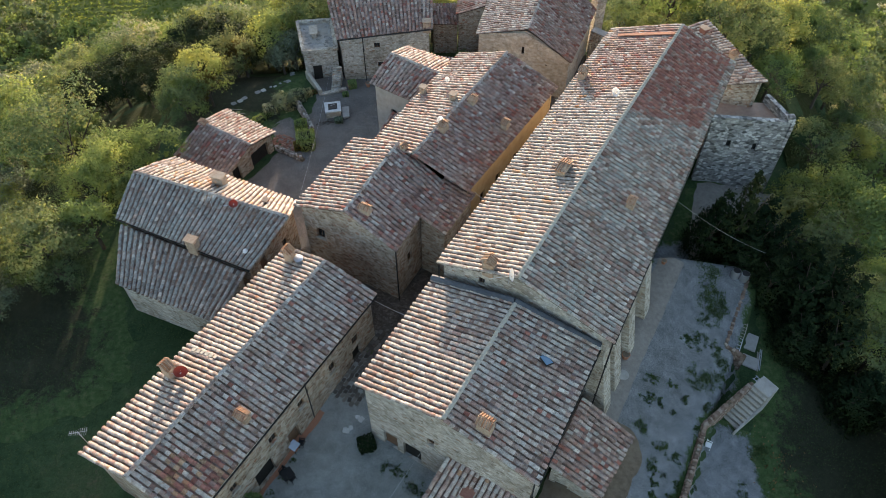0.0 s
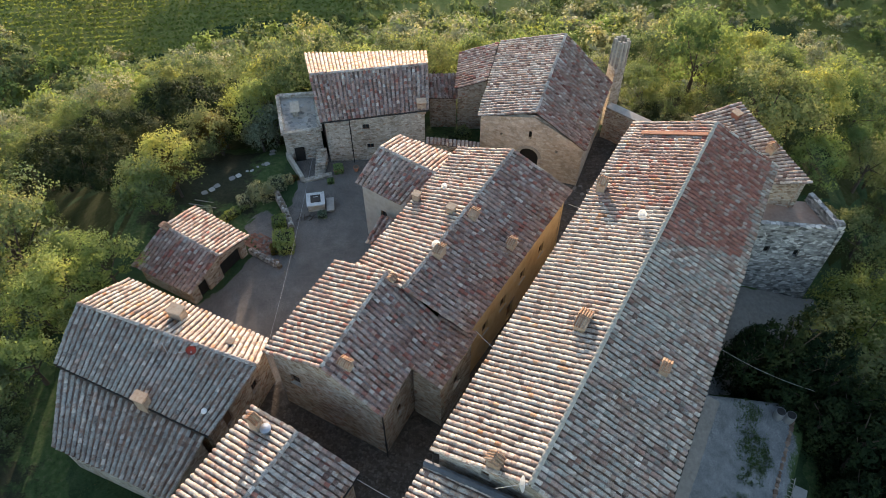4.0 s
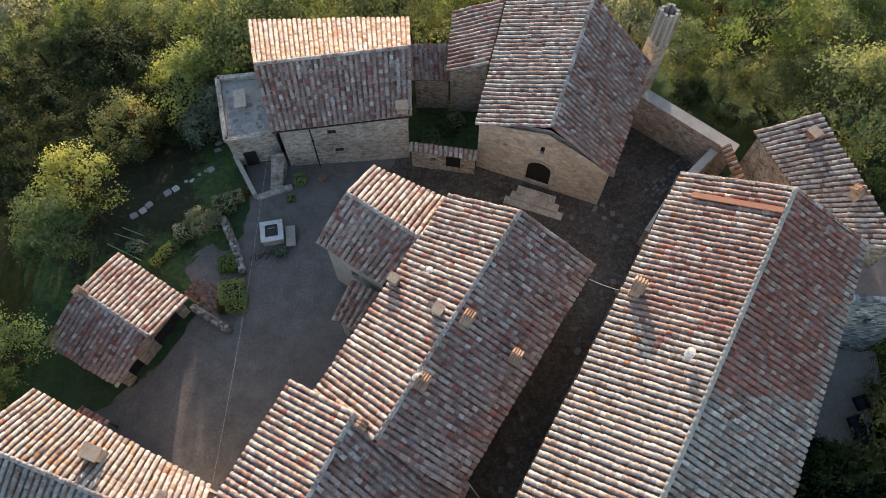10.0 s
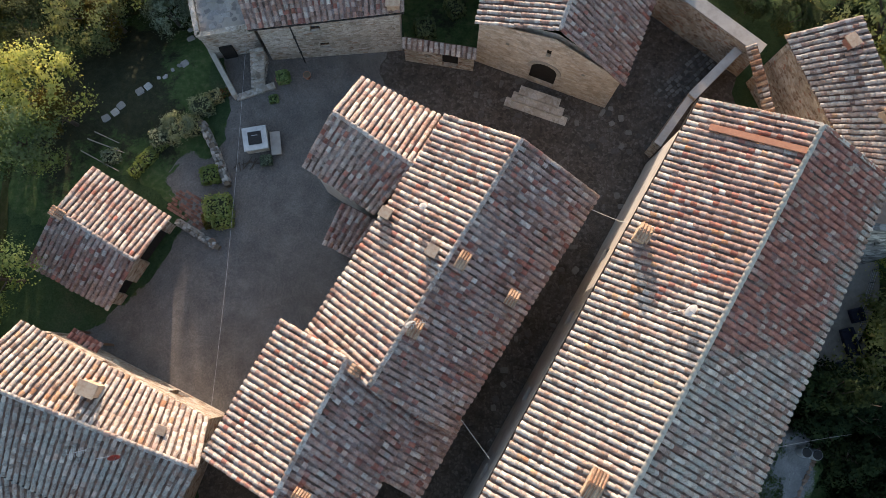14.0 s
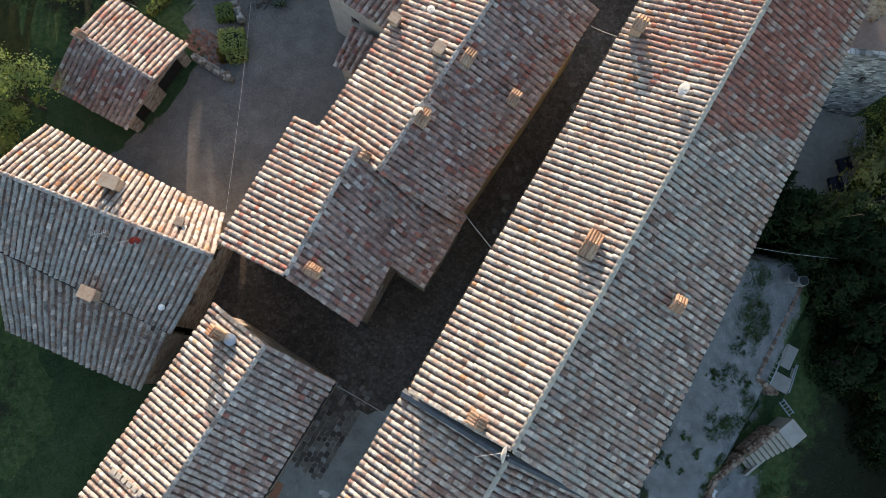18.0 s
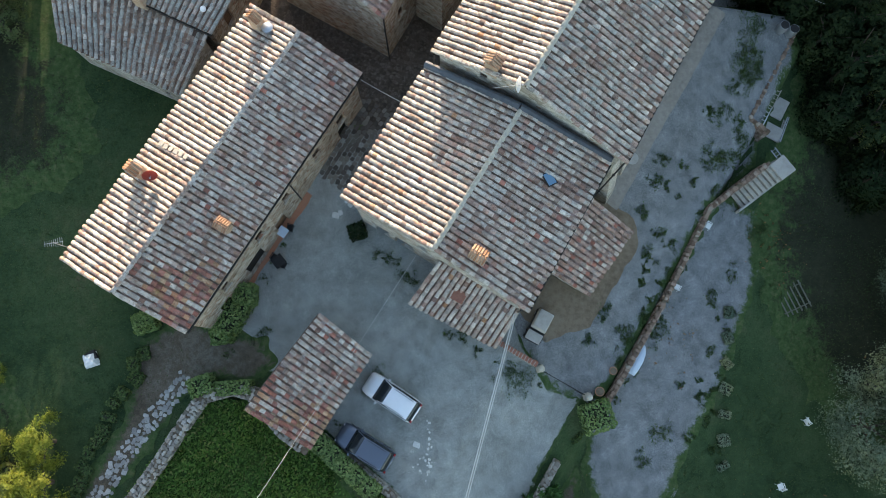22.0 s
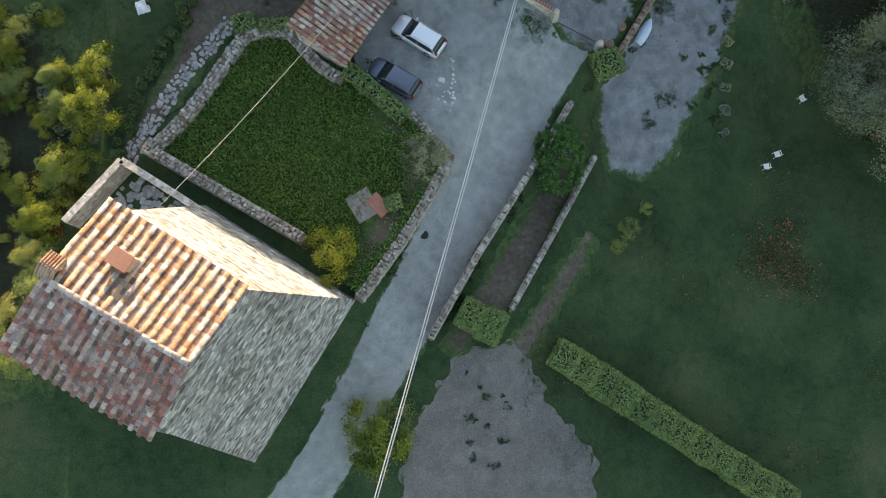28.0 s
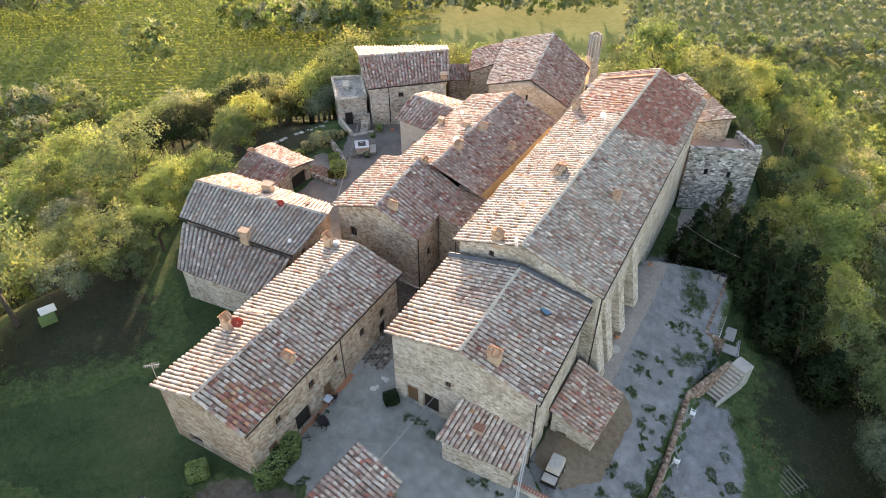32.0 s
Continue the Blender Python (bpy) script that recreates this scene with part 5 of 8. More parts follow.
dish(0.4, 58.2, 10.4, (0.2, -0.7, 0.5), M_WHITE, 0.27, "white satellite dish on the middle house roof", 1.2)


def aerial(x, y, z, h, turn, label):
    t = thing("tv_aerial", label, "aerial", (x, y, z), turn)
    bm = bmesh.new()
    beam(bm, (0, 0, -0.5), (0, 0, h), 0.022)
    part("pole", bm, M_STEEL, t)
    bm = bmesh.new()
    beam(bm, (-0.6, 0, h - 0.1), (0.6, 0, h - 0.1), 0.015)
    part("boom", bm, M_STEEL, t)
    for i in range(9):
        bm = bmesh.new()
        beam(bm, (-0.55 + i * 0.14, -0.32 + 0.02 * i, h - 0.1), (-0.55 + i * 0.14, 0.32 - 0.02 * i, h - 0.1), 0.01, 4)
        part("element", bm, M_STEEL, t)


aerial(-24.8, 21.0, 7.8, 1.9, 190, "metal television aerial on a pole at the eaves")
aerial(0.1, 50.6, 11.4, 2.2, 10, "thin television aerial beside a roof chimney")
aerial(-20.6, 43.0, 8.3, 1.6, 15, "thin television aerial on the side house")

bm = bmesh.new()
box(bm, 0, 0, 0, 0.75, 0.95, 0.08, 0, 0.02)
sk = thing("skylight", "small blue-tinted roof window in the tile roof", "skylight")
sk.matrix_basis = pose(7.2, 25.45, 11.58, 0, 17, 30)
part("frame", bm, M_DARKMETAL, sk)
bm = bmesh.new()
box(bm, 0, 0, 0.082, 0.6, 0.8, 0.015)
M_BLUEGLASS, _n, _b2 = material("blue_glass", 0.1, spec=0.6)
_b2.inputs["Base Color"].default_value = (0.10, 0.20, 0.30, 1)
part("pane", bm, M_BLUEGLASS, sk)
bm = bmesh.new()
bmesh.ops.create_uvsphere(bm, u_segments=14, v_segments=8, radius=0.22)
vent = thing("roof_ball", "white ball-shaped lamp on the grey tile roof", "lamp", (-17.0, 38.5, 7.85))
part("globe", bm, M_WHITE, vent)
bm = bmesh.new()
beam(bm, (0, 0, -0.4), (0, 0, -0.15), 0.05)
part("stem", bm, M_STEEL, vent)
cv = thing("roof_vent", "round metal vent pot behind a chimney", "vent", (-11.9, 36.4, 8.95))
bm = bmesh.new()
beam(bm, (0, 0, -0.3), (0, 0, 0.5), 0.3, 16, 0.34)
part("pipe", bm, M_STEEL, cv)
bm = bmesh.new()
beam(bm, (0, 0, 0.5), (0, 0, 0.56), 0.4, 16, 0.1)
part("cowl", bm, M_STEEL, cv)

# orange flat channel on the long roof and mortar verges
def verge(house, a, b, mat=M_CAP, w=0.26):
    a, b = Vector(a), Vector(b)
    d = (b - a).normalized()
    n = max(1, int((b - a).length / 0.45))
    for i in range(n):
        p = lerp(a, b, (i + 0.5) / n)
        bm = bmesh.new()
        box(bm, 0, 0, 0.07, w, 0.43, 0.07 + 0.02 * math.sin(i * 2.1), 0, 0.025)
        o = part("verge_stone", bm, mat, house)
        o.matrix_basis = Matrix.Translation(p) @ d.to_track_quat("Y", "Z").to_matrix().to_4x4()


verge(A, (17.6, 64.6, 12.7), (24.0, 62.2, 14.75))
verge(A, (24.0, 62.2, 14.75), (29.4, 59.6, 12.0))
verge(A, (-0.4, 33.5, 12.5), (5.35, 30.45, 14.5))
verge(A, (5.35, 30.45, 14.5), (11.95, 26.5, 12.2))
verge(L, (-11.0, -11.0, 17.8), (-13.15, -15.1, 19.4), M_ORANGE)
bm = bmesh.new()
a, b = Vector((17.9, 62.6, 13.2)), Vector((22.9, 60.6, 14.72))
d = (b - a).normalized()
box(bm, 0, 0, 0.1, 0.42, (b - a).length, 0.1, 0, 0.02)
o = part("clay_channel", bm, M_TERRA, A, "smooth orange clay strip across the tiles")
o.matrix_basis = Matrix.Translation((a + b) / 2) @ d.to_track_quat("Y", "Z").to_matrix().to_4x4()


def drain(house, x, y, z1, lean=(0, 0)):
    bm = bmesh.new()
    beam(bm, (x, y, gz(x, y)), (x + lean[0], y + lean[1], z1), 0.06, 8)
    for k in (0.3, 0.7):
        box(bm, x, y, lerp(gz(x, y), z1, k), 0.18, 0.18, 0.04)
    part("downpipe", bm, M_DARKMETAL, house)


def gutter(house, a, b):
    bm = bmesh.new()
    beam(bm, a, b, 0.075, 6)
    part("gutter", bm, M_DARKMETAL, house)


gutter(B, (6.1, 17.1, 9.98), (11.3, 26.7, 10.88))
gutter(A, (12.05, 26.45, 12.08), (29.45, 59.55, 11.88))
gutter(A, (-0.5, 33.5, 12.38), (17.5, 64.6, 12.58))
gutter(C, (-16.2, 15.4, 7.98), (-5.4, 33.75, 7.78))
gutter(D1, (-13.2, 42.8, 8.98), (-8.6, 51.0, 9.38))
gutter(G, (-12.6, 72.45, 6.2), (-1.2, 73.4, 7.1))
gutter(E_, (-16.5, 36.8, 7.2), (-29.5, 42.65, 7.3))
drain(B, 5.95, 17.45, 10.0)
drain(A, 12.0, 26.6, 12.1)
drain(C, -10.45, 26.1, 7.85)
drain(D1, -4.0, 37.7, 9.0)
drain(G, -9.6, 72.75, 6.4)
drain(A, -0.3, 33.3, 12.4)
# slate-grey flashing where the front roof meets the long building
M_FLASH = plain("slate_flashing", [(0.3, (0.055, 0.062, 0.072)), (0.5, (0.085, 0.094, 0.108)), (0.7, (0.13, 0.138, 0.15))], 2.5, 0.7)
bm = bmesh.new()
beam(bm, (-0.85, 33.35, 10.78), (5.25, 29.85, 12.55), 0.27, 8)
beam(bm, (5.25, 29.85, 12.55), (11.3, 26.95, 11.03), 0.27, 8)
part("flashing", bm, M_FLASH, B, "dark slate-grey flashing strip")
# buttresses of the long building
for k in (0.03, 0.10, 0.2, 0.32):
    p = Vector((11.6, 26.9)) + Vector((17.4, 33.1)) * k
    bm = bmesh.new()
    zb = gz(*p) - 0.8
    out = Vector((0.861, -0.508))
    q0, q1 = p - U * 0.7, p + U * 0.7
    vs = [bm.verts.new((*v, z)) for v, z in ((q0 + out * 1.9, zb), (q1 + out * 1.9, zb), (q1 + out * 0.05, 9.5), (q0 + out * 0.05, 9.5), (q0 - out * 0.3, zb), (q1 - out * 0.3, zb), (q1 - out * 0.3, 9.5), (q0 - out * 0.3, 9.5))]
    for f in ((0, 1, 2, 3), (0, 3, 7, 4), (1, 5, 6, 2), (3, 2, 6, 7)):
        bm.faces.new([vs[i] for i in f])
    part("buttress", bm, M_STONE, A)

# ---- tower on the far side, terrace, walls ----
def prism(bm, poly, z0, z1):
    lo = [bm.verts.new((*p[:2], z0)) for p in poly]
    hi = [bm.verts.new((*p[:2], z1)) for p in poly]
    n = len(poly)
    for i in range(n):
        j = (i + 1) % n
        bm.faces.new((lo[i], lo[j], hi[j], hi[i]))
    bm.faces.new(hi)
    bm.faces.new(lo[::-1])


def strip(p, q, w):
    p, q = Vector(p), Vector(q)
    d = (q - p).normalized()
    n = Vector((-d.y, d.x)) * w / 2
    return [p - n, q - n, q + n, p + n]


M_CLAYFLOOR = plain("clay_floor", [(0.3, (0.26, 0.18, 0.135)), (0.5, (0.34, 0.245, 0.19)), (0.7, (0.40, 0.32, 0.26))], 3.0)
JT = thing("corner_bastion", "tall stone corner bastion with a walled terrace on top", "tower")
J0, J1, J2, J3 = (28.6, 58.0), (36.9, 57.1), (35.6, 61.6), (30.0, 62.0)
wall_panel(JT, J0, J1, [(0, 6.4), (8.35, 6.4)], [(2.2, 2.6, 0.5, 0.95, "hole"), (5.0, 2.4, 0.5, 0.95, "hole")], M_BIGSTONE, zb=-8.0, batter=0.02)
wall_panel(JT, J1, J2, [(0, 6.4), (4.68, 6.4)], [], M_BIGSTONE, zb=-9.0, batter=0.02)
bm = bmesh.new()
prism(bm, [J0, J1, J2, J3], 4.9, 5.5)
part("terrace_floor", bm, M_CLAYFLOOR, JT)
for p, q in ((J0, J1), (J1, J2)):
    bm = bmesh.new()
    prism(bm, strip(Vector(p) + Vector((-0.1, 0.25)), Vector(q) + Vector((-0.25, 0.25)), 0.5), 5.5, 6.5)
    part("parapet", bm, M_BIGSTONE, JT)
bm = bmesh.new()
box(bm, 36.4, 57.5, 6.4, 0.75, 0.75, 0.7, 5, 0.04, 0.85)
part("corner_post", bm, M_BIGSTONE, JT)

BT = thing("bell_tower", "slim square stone bell tower with a ribbed grey top", "tower")
bm = bmesh.new()
box(bm, 19.9, 81.5, gz(20, 81) - 1, 1.5, 1.5, 8.2 - gz(20, 81), 25, 0.03, 0.9)
part("shaft", bm, M_STONE, BT)
for i in range(5):
    for j in range(5):
        if i in (0, 4) or j in (0, 4):
            c, s = math.cos(radians(25)), math.sin(radians(25))
            x, y = (i - 2) * 0.29, (j - 2) * 0.29
            bm = bmesh.new()
            beam(bm, (19.9 + c * x - s * y, 81.5 + s * x + c * y, 7.1), (19.9 + c * x - s * y, 81.5 + s * x + c * y, 10.3 + 0.12 * ((i + j) % 2)), 0.17, 8, 0.13)
            part("rib", bm, M_CAP if (i + j) % 2 else M_GREY, BT)

# house terrace with stair
GT = thing("stone_terrace", "flat paved roof terrace with a low parapet beside the pale house", "terrace")
gp = [(-18.6, 79.5), (-17.0, 73.0), (-13.0, 73.8), (-14.4, 80.0)]
bm = bmesh.new()
prism(bm, gp, gz(-16, 76) - 1.5, 4.0)
part("wall_block", bm, M_STONE, GT)
bm = bmesh.new()
prism(bm, inset(gp, 0.3), 4.0, 4.03)
part("paving", bm, M_GREYPLASTER, GT)
for i in range(4):
    bm = bmesh.new()
    prism(bm, strip(gp[i], gp[(i + 1) % 4], 0.4), 3.99, 4.45)
    part("parapet", bm, M_STONE, GT)
# Dark block; the unlit doorway is put into its colour.
bm = bmesh.new()
box(bm, -15.6, 73.2, 0.0, 1.05, 0.25, 2.1, 12)
part("door", bm, M_DARKINSIDE, GT)
gs = thing("outside_stair", "worn stone stair with low side walls up to the house", "stairs")
for i in range(9):
    bm = bmesh.new()
    box(bm, -13.25 + 0.02 * i, 70.6 + 0.29 * i, gz(-13, 71) - 0.4, 1.1, 0.32, 0.5 + 0.19 * (i + 1), 10, 0.02)
    part("step", bm, M_STONE, gs)
bm = bmesh.new()
prism(bm, strip((-17.1, 73.4), (-14.9, 69.5), 0.4), -1.0, 1.3)
part("side_wall", bm, M_CAP, gs)
bm = bmesh.new()
prism(bm, strip((-14.9, 69.5), (-11.9, 70.6), 0.5), -1.0, 0.75)
part("curb", bm, M_STONE, gs)
GTP = []
tt = thing("terrace_table", "pale stone bench table on the terrace", "table", (-16.2, 77.0, 4.03), 12)
bm = bmesh.new()
box(bm, 0, 0, 0.66, 1.0, 1.9, 0.1, 0, 0.02)
part("tabletop", bm, M_CAP, tt)
for sy in (-0.7, 0.7):
    bm = bmesh.new()
    box(bm, 0, sy, 0, 0.6, 0.2, 0.66)
    part("leg", bm, M_STONE, tt)

# wall and gate between the pale house and the chapel, shed behind, annex
GW = thing("garden_wall", "stone wall with a tiled coping and a dark gate", "wall")
wall_panel(GW, (-1.4, 72.9), (4.1, 72.0), [(0, 3.3), (5.6, 3.3)], [(3.0, 0.7, 1.3, 2.0, "hole"), (1.6, 1.6, 0.5, 0.5, "hole")], M_WARMSTONE)
roof_slope(GW, (-1.4, 72.6, 3.25), (4.1, 71.7, 3.25), (4.15, 72.5, 3.55), (-1.35, 73.4, 3.55), T_OLD, 40)
shed_roof("garden_shed", "small tile-roofed shed behind the garden wall", (-1.4, 79.6, 3.9), (2.1, 79.6, 3.9), (1.9, 82.9, 4.9), (-1.6, 82.9, 4.9), T_BROWN, M_WARMSTONE, singles=60)
shed_roof("chapel_annex", "low annex with a red-brown tile roof against the chapel", (2.3, 85.8, 5.6), (1.7, 79.2, 5.6), (5.3, 79.0, 6.9), (6.9, 86.0, 6.9), T_BROWN, M_WARMSTONE, sides=("low", "a", "b"), singles=80)
chs = thing("chapel_steps", "wide worn stone steps before the chapel door", "stairs")
for i in range(3):
    bm = bmesh.new()
    box(bm, 9.1 + 0.15 * i, 68.5 + 0.55 * i, gz(9, 68) - 0.3, 5.2 - 0.9 * i, 0.75, 0.42 + 0.2 * i, -20, 0.03)
    part("step", bm, M_ASHLAR, chs)
HW = thing("terrace_wall", "thick rendered wall with a pale top joining chapel and gate house", "wall")
for p, q, z, w in (((18.9, 77.8), (25.9, 72.0), 4.4, 1.1), ((20.6, 68.6), (24.4, 72.4), 3.6, 0.7), ((17.9, 64.9), (20.6, 68.6), 3.2, 0.6)):
    bm = bmesh.new()
    prism(bm, strip(p, q, w * 0.96), gz(*p) - 2.0, z - 0.12)
    part("wall_length", bm, M_WARMSTONE, HW)
    bm = bmesh.new()
    prism(bm, strip(p, q, w), z - 0.12, z)
    part("coping", bm, M_GREYPLASTER, HW)
roof_slope(HW, (24.6, 72.0, 4.6), (25.6, 66.5, 4.6), (26.2, 66.6, 5.0), (25.2, 72.1, 5.0), mixed((4, 0.6), (0, 0.4)), 20)

# ---- rubble walls ----
def stone_shape(seed):
    r = random.Random(seed)
    bm = bmesh.new()
    bmesh.ops.create_cube(bm, size=1.0)
    bmesh.ops.bevel(bm, geom=bm.edges[:], offset=0.16, segments=1, affect="EDGES")
    for v in bm.verts:
        v.co += Vector((r.uniform(-0.08, 0.08), r.uniform(-0.08, 0.08), r.uniform(-0.08, 0.08)))
    bm.verts.index_update()
    V = np.array([v.co[:] for v in bm.verts])
    F = [tuple(v.index for v in f.verts) for f in bm.faces]
    bm.free()
    return V, F


STONES = [stone_shape(s) for s in range(6)]


def piece_mat(name, stops):
    m, nt, b = material(name, 0.95, spec=0.15)
    c = mix(nt, 0.55, ramp(nt, piece_random(nt), stops), ramp(nt, noise_at(nt, 9, 5, 0.7), [(0.3, (0.5, 0.48, 0.45)), (0.7, (1, 1, 1))]), "MULTIPLY")
    nt.links.new(c, b.inputs["Base Color"])
    bump(nt, b, noise_at(nt, 22, 4), 0.5, 0.02)
    return m


M_PIECE = piece_mat("field_stones", [(0.0, (0.20, 0.18, 0.15)), (0.4, (0.33, 0.30, 0.26)), (0.8, (0.42, 0.39, 0.34)), (1.0, (0.52, 0.49, 0.44))])
M_FLAG = piece_mat("flagstones", [(0.0, (0.26, 0.25, 0.235)), (0.5, (0.38, 0.37, 0.35)), (1.0, (0.50, 0.49, 0.46))])
M_BROWNPIECE = piece_mat("brown_bricks", [(0.0, (0.17, 0.115, 0.085)), (0.4, (0.27, 0.19, 0.145)), (0.8, (0.35, 0.26, 0.20)), (1.0, (0.42, 0.36, 0.30))])
STONE_ME = {}


def stones(parent, items, mat, singles, name="stone"):
    """items: (x, y, z, sx, sy, sz, turn). The first are objects of their own, the rest one mesh."""
    for n, (x, y, z, sx, sy, sz, t) in enumerate(items[:singles]):
        key = (n % 6, mat.name)
        if key not in STONE_ME:
            V, F = STONES[n % 6]
            STONE_ME[key] = mesh_of(name, V, F, mat)
        put(name, STONE_ME[key], parent, m=pose(x, y, z, rng.normal(0, 4), rng.normal(0, 4), t) @ Matrix.Diagonal((sx, sy, sz, 1)))
    Vs, Fs, off = [], [], 0
    for n, (x, y, z, sx, sy, sz, t) in enumerate(items[singles:]):
        V, F = STONES[n % 6]
        c, s = math.cos(radians(t)), math.sin(radians(t))
        W = V * (sx, sy, sz)
        Vs.append(np.stack((W[:, 0] * c - W[:, 1] * s + x, W[:, 0] * s + W[:, 1] * c + y, W[:, 2] + z), 1))
        Fs += [tuple(i + off for i in f) for f in F]
        off += len(V)
    if Vs:
        tagged(put("small_stones", mesh_of("small_stones", np.concatenate(Vs), Fs, mat), parent), kind="stuff")


def rubble_wall(label, pts, width, top, size=0.29, singles=90, cap=None, rough=0.08, mat=None):
    w = thing("stone_wall", label, "stone wall", group="dry stone walls")
    items, bm = [], bmesh.new()
    for leg, ((xa, ya), (xb, yb)) in enumerate(zip(pts, pts[1:])):
        p, q = Vector((xa, ya)), Vector((xb, yb))
        L = (q - p).length
        d = (q - p) / L
        nn = Vector((-d.y, d.x))
        turn = math.degrees(math.atan2(d.y, d.x))
        zb = min(gz(*p), gz(*q)) - 0.4
        prism(bm, strip(p - d * width * 0.3, q + d * width * 0.3, width * 0.8), zb - 0.01 * leg, top - 0.1 - 0.012 * (leg % 4))
        across = max(1, round(width / size))
        for i in range(int(L / size)):
            for k in range(across):
                c = p + d * ((i + 0.5) * size + rng.normal(0, 0.05)) + nn * ((k + 0.5) / across - 0.5) * width * 0.95
                items.append((c.x, c.y, top - 0.08 + rng.normal(0, rough * 0.5), size * rng.uniform(0.55, 1.25), width / across * rng.uniform(0.6, 1.2), 0.22 * rng.uniform(0.7, 1.4), turn + rng.normal(0, 30)))
            for side in (-1, 1):
                c0 = p + d * ((i + 0.5) * size) + nn * side * width * 0.42
                lo = gz(*c0)
                for k in range(max(0, int((top - lo) / 0.26))):
                    c = c0 + d * rng.normal(0, 0.06)
                    items.append((c.x, c.y, top - 0.3 - k * 0.26, size * rng.uniform(0.75, 1.15), 0.24, 0.25 * rng.uniform(0.8, 1.1), turn + rng.normal(0, 5)))
    part("core", bm, M_COIR, w)
    stones(w, items, mat or M_PIECE, singles)
    return w


rubble_wall("broad rubble wall of loose pale stones round the garden", [(-23.6, 1.2), (-21.3, 3.8), (-19.7, 6.3), (-18.3, 8.8), (-16.9, 11.0), (-14.8, 11.6), (-13.0, 11.2)], 0.95, 2.1)
rubble_wall("rubble wall of loose pale stones along the sunken passage", [(-24.2, 1.4), (-17.9, -2.1), (-11.5, -5.6)], 0.85, 2.15)
rubble_wall("low stone retaining wall beside the drive", [(-7.0, -10.0), (-3.7, -5.1), (-1.0, -0.2), (-0.3, 1.35)], 0.75, 1.45)
rubble_wall("low stone wall behind the parked cars", [(-0.3, 1.35), (-3.0, 4.4), (-8.3, 8.4)], 0.6, 1.5)
rubble_wall("brick-topped wall along the gravel terrace", [(22.2, 26.7), (18.2, 18.9), (14.4, 12.35), (13.0, 10.3)], 0.38, -0.65, 0.26, mat=M_BROWNPIECE)
rubble_wall("stone wall below the stair landing", [(22.2, 26.7), (24.8, 28.7), (27.3, 30.6)], 0.34, -0.75, 0.3, 50, mat=M_BROWNPIECE)
rubble_wall("low wall of the terrace's far corner", [(27.4, 33.3), (25.9, 34.4), (27.7, 37.7), (29.2, 40.4), (30.6, 43.0)], 0.36, -0.75, 0.3, 60, mat=M_BROWNPIECE)
rubble_wall("thin dry stone wall on the lower slope", [(11.9, 2.6), (8.4, -4.0), (4.9, -10.5)], 0.35, -1.75, 0.3, 60)
rubble_wall("long low kerb wall beside the drive", [(9.6, 6.6), (6.4, 1.0), (2.2, -6.0), (-1.5, -12.9)], 0.4, 0.05, 0.3, 60)
rubble_wall("curved low wall of pale stone beside the well", [(-17.4, 67.2), (-16.3, 65.1), (-15.05, 62.2)], 0.5, 1.5, 0.3, 50)
rubble_wall("low rubble wall at the barn's corner", [(-18.7, 59.2), (-15.5, 57.2)], 0.45, 1.5, 0.3, 30)
rubble_wall("rounded rubble wall at the shelter's foot", [(-13.2, 11.0), (-11.0, 8.6), (-9.2, 7.4)], 0.9, 1.9, 0.32, 50)

TT = thing("tower_yard", "small walled yard with crazy paving at the tower's foot", "yard")
for p, q in (((-25.1, -0.2), (-20.2, -3.1)), ((-28.9, -5.0), (-25.1, -0.2)), ((-20.2, -3.1), (-18.6, -4.2))):
    bm = bmesh.new()
    prism(bm, strip(p, q, 0.55), -0.5, 3.6)
    part("yard_wall", bm, M_STONE, TT)
bm = bmesh.new()
prism(bm, [(-28.9, -5.0), (-19.0, -10.0), (-18.6, -4.2), (-25.1, -0.2)], 0.3, 1.6)
part("yard_floor", bm, M_GRASS, TT)
items = []
for i in range(170):
    u, v = rng.uniform(0, 1), rng.uniform(0, 1)
    p = lerp(lerp(Vector((-28.3, -4.6)), Vector((-25.0, -0.8)), u), lerp(Vector((-22.5, -8.0)), Vector((-20.0, -3.8)), u), v)
    items.append((p.x, p.y, 1.6, rng.uniform(0.3, 0.65), rng.uniform(0.3, 0.55), 0.08, rng.uniform(0, 360)))
stones(TT, items, M_FLAG, 170, "paving_stone")

for i in range(70):
    u, v = rng.uniform(0.08, 0.92), rng.uniform(0.06, 0.94)
    c = lerp(lerp(Vector(gp[1]), Vector(gp[0]), v), lerp(Vector(gp[2]), Vector(gp[3]), v), u)
    GTP.append((c.x, c.y, 4.03, rng.uniform(0.3, 0.65), rng.uniform(0.3, 0.5), 0.05, rng.uniform(0, 360)))
stones(GT, GTP, M_FLAG, 70, "paving_stone")
SP = thing("stone_path", "path of irregular pale flagstones beside the garden wall", "path", kind="structure")
items = []
path = [(-18.6, 12.3), (-19.6, 10.9), (-20.9, 9.1), (-22.7, 6.5), (-23.9, 4.2), (-25.1, 2.1), (-26.0, 0.3)]
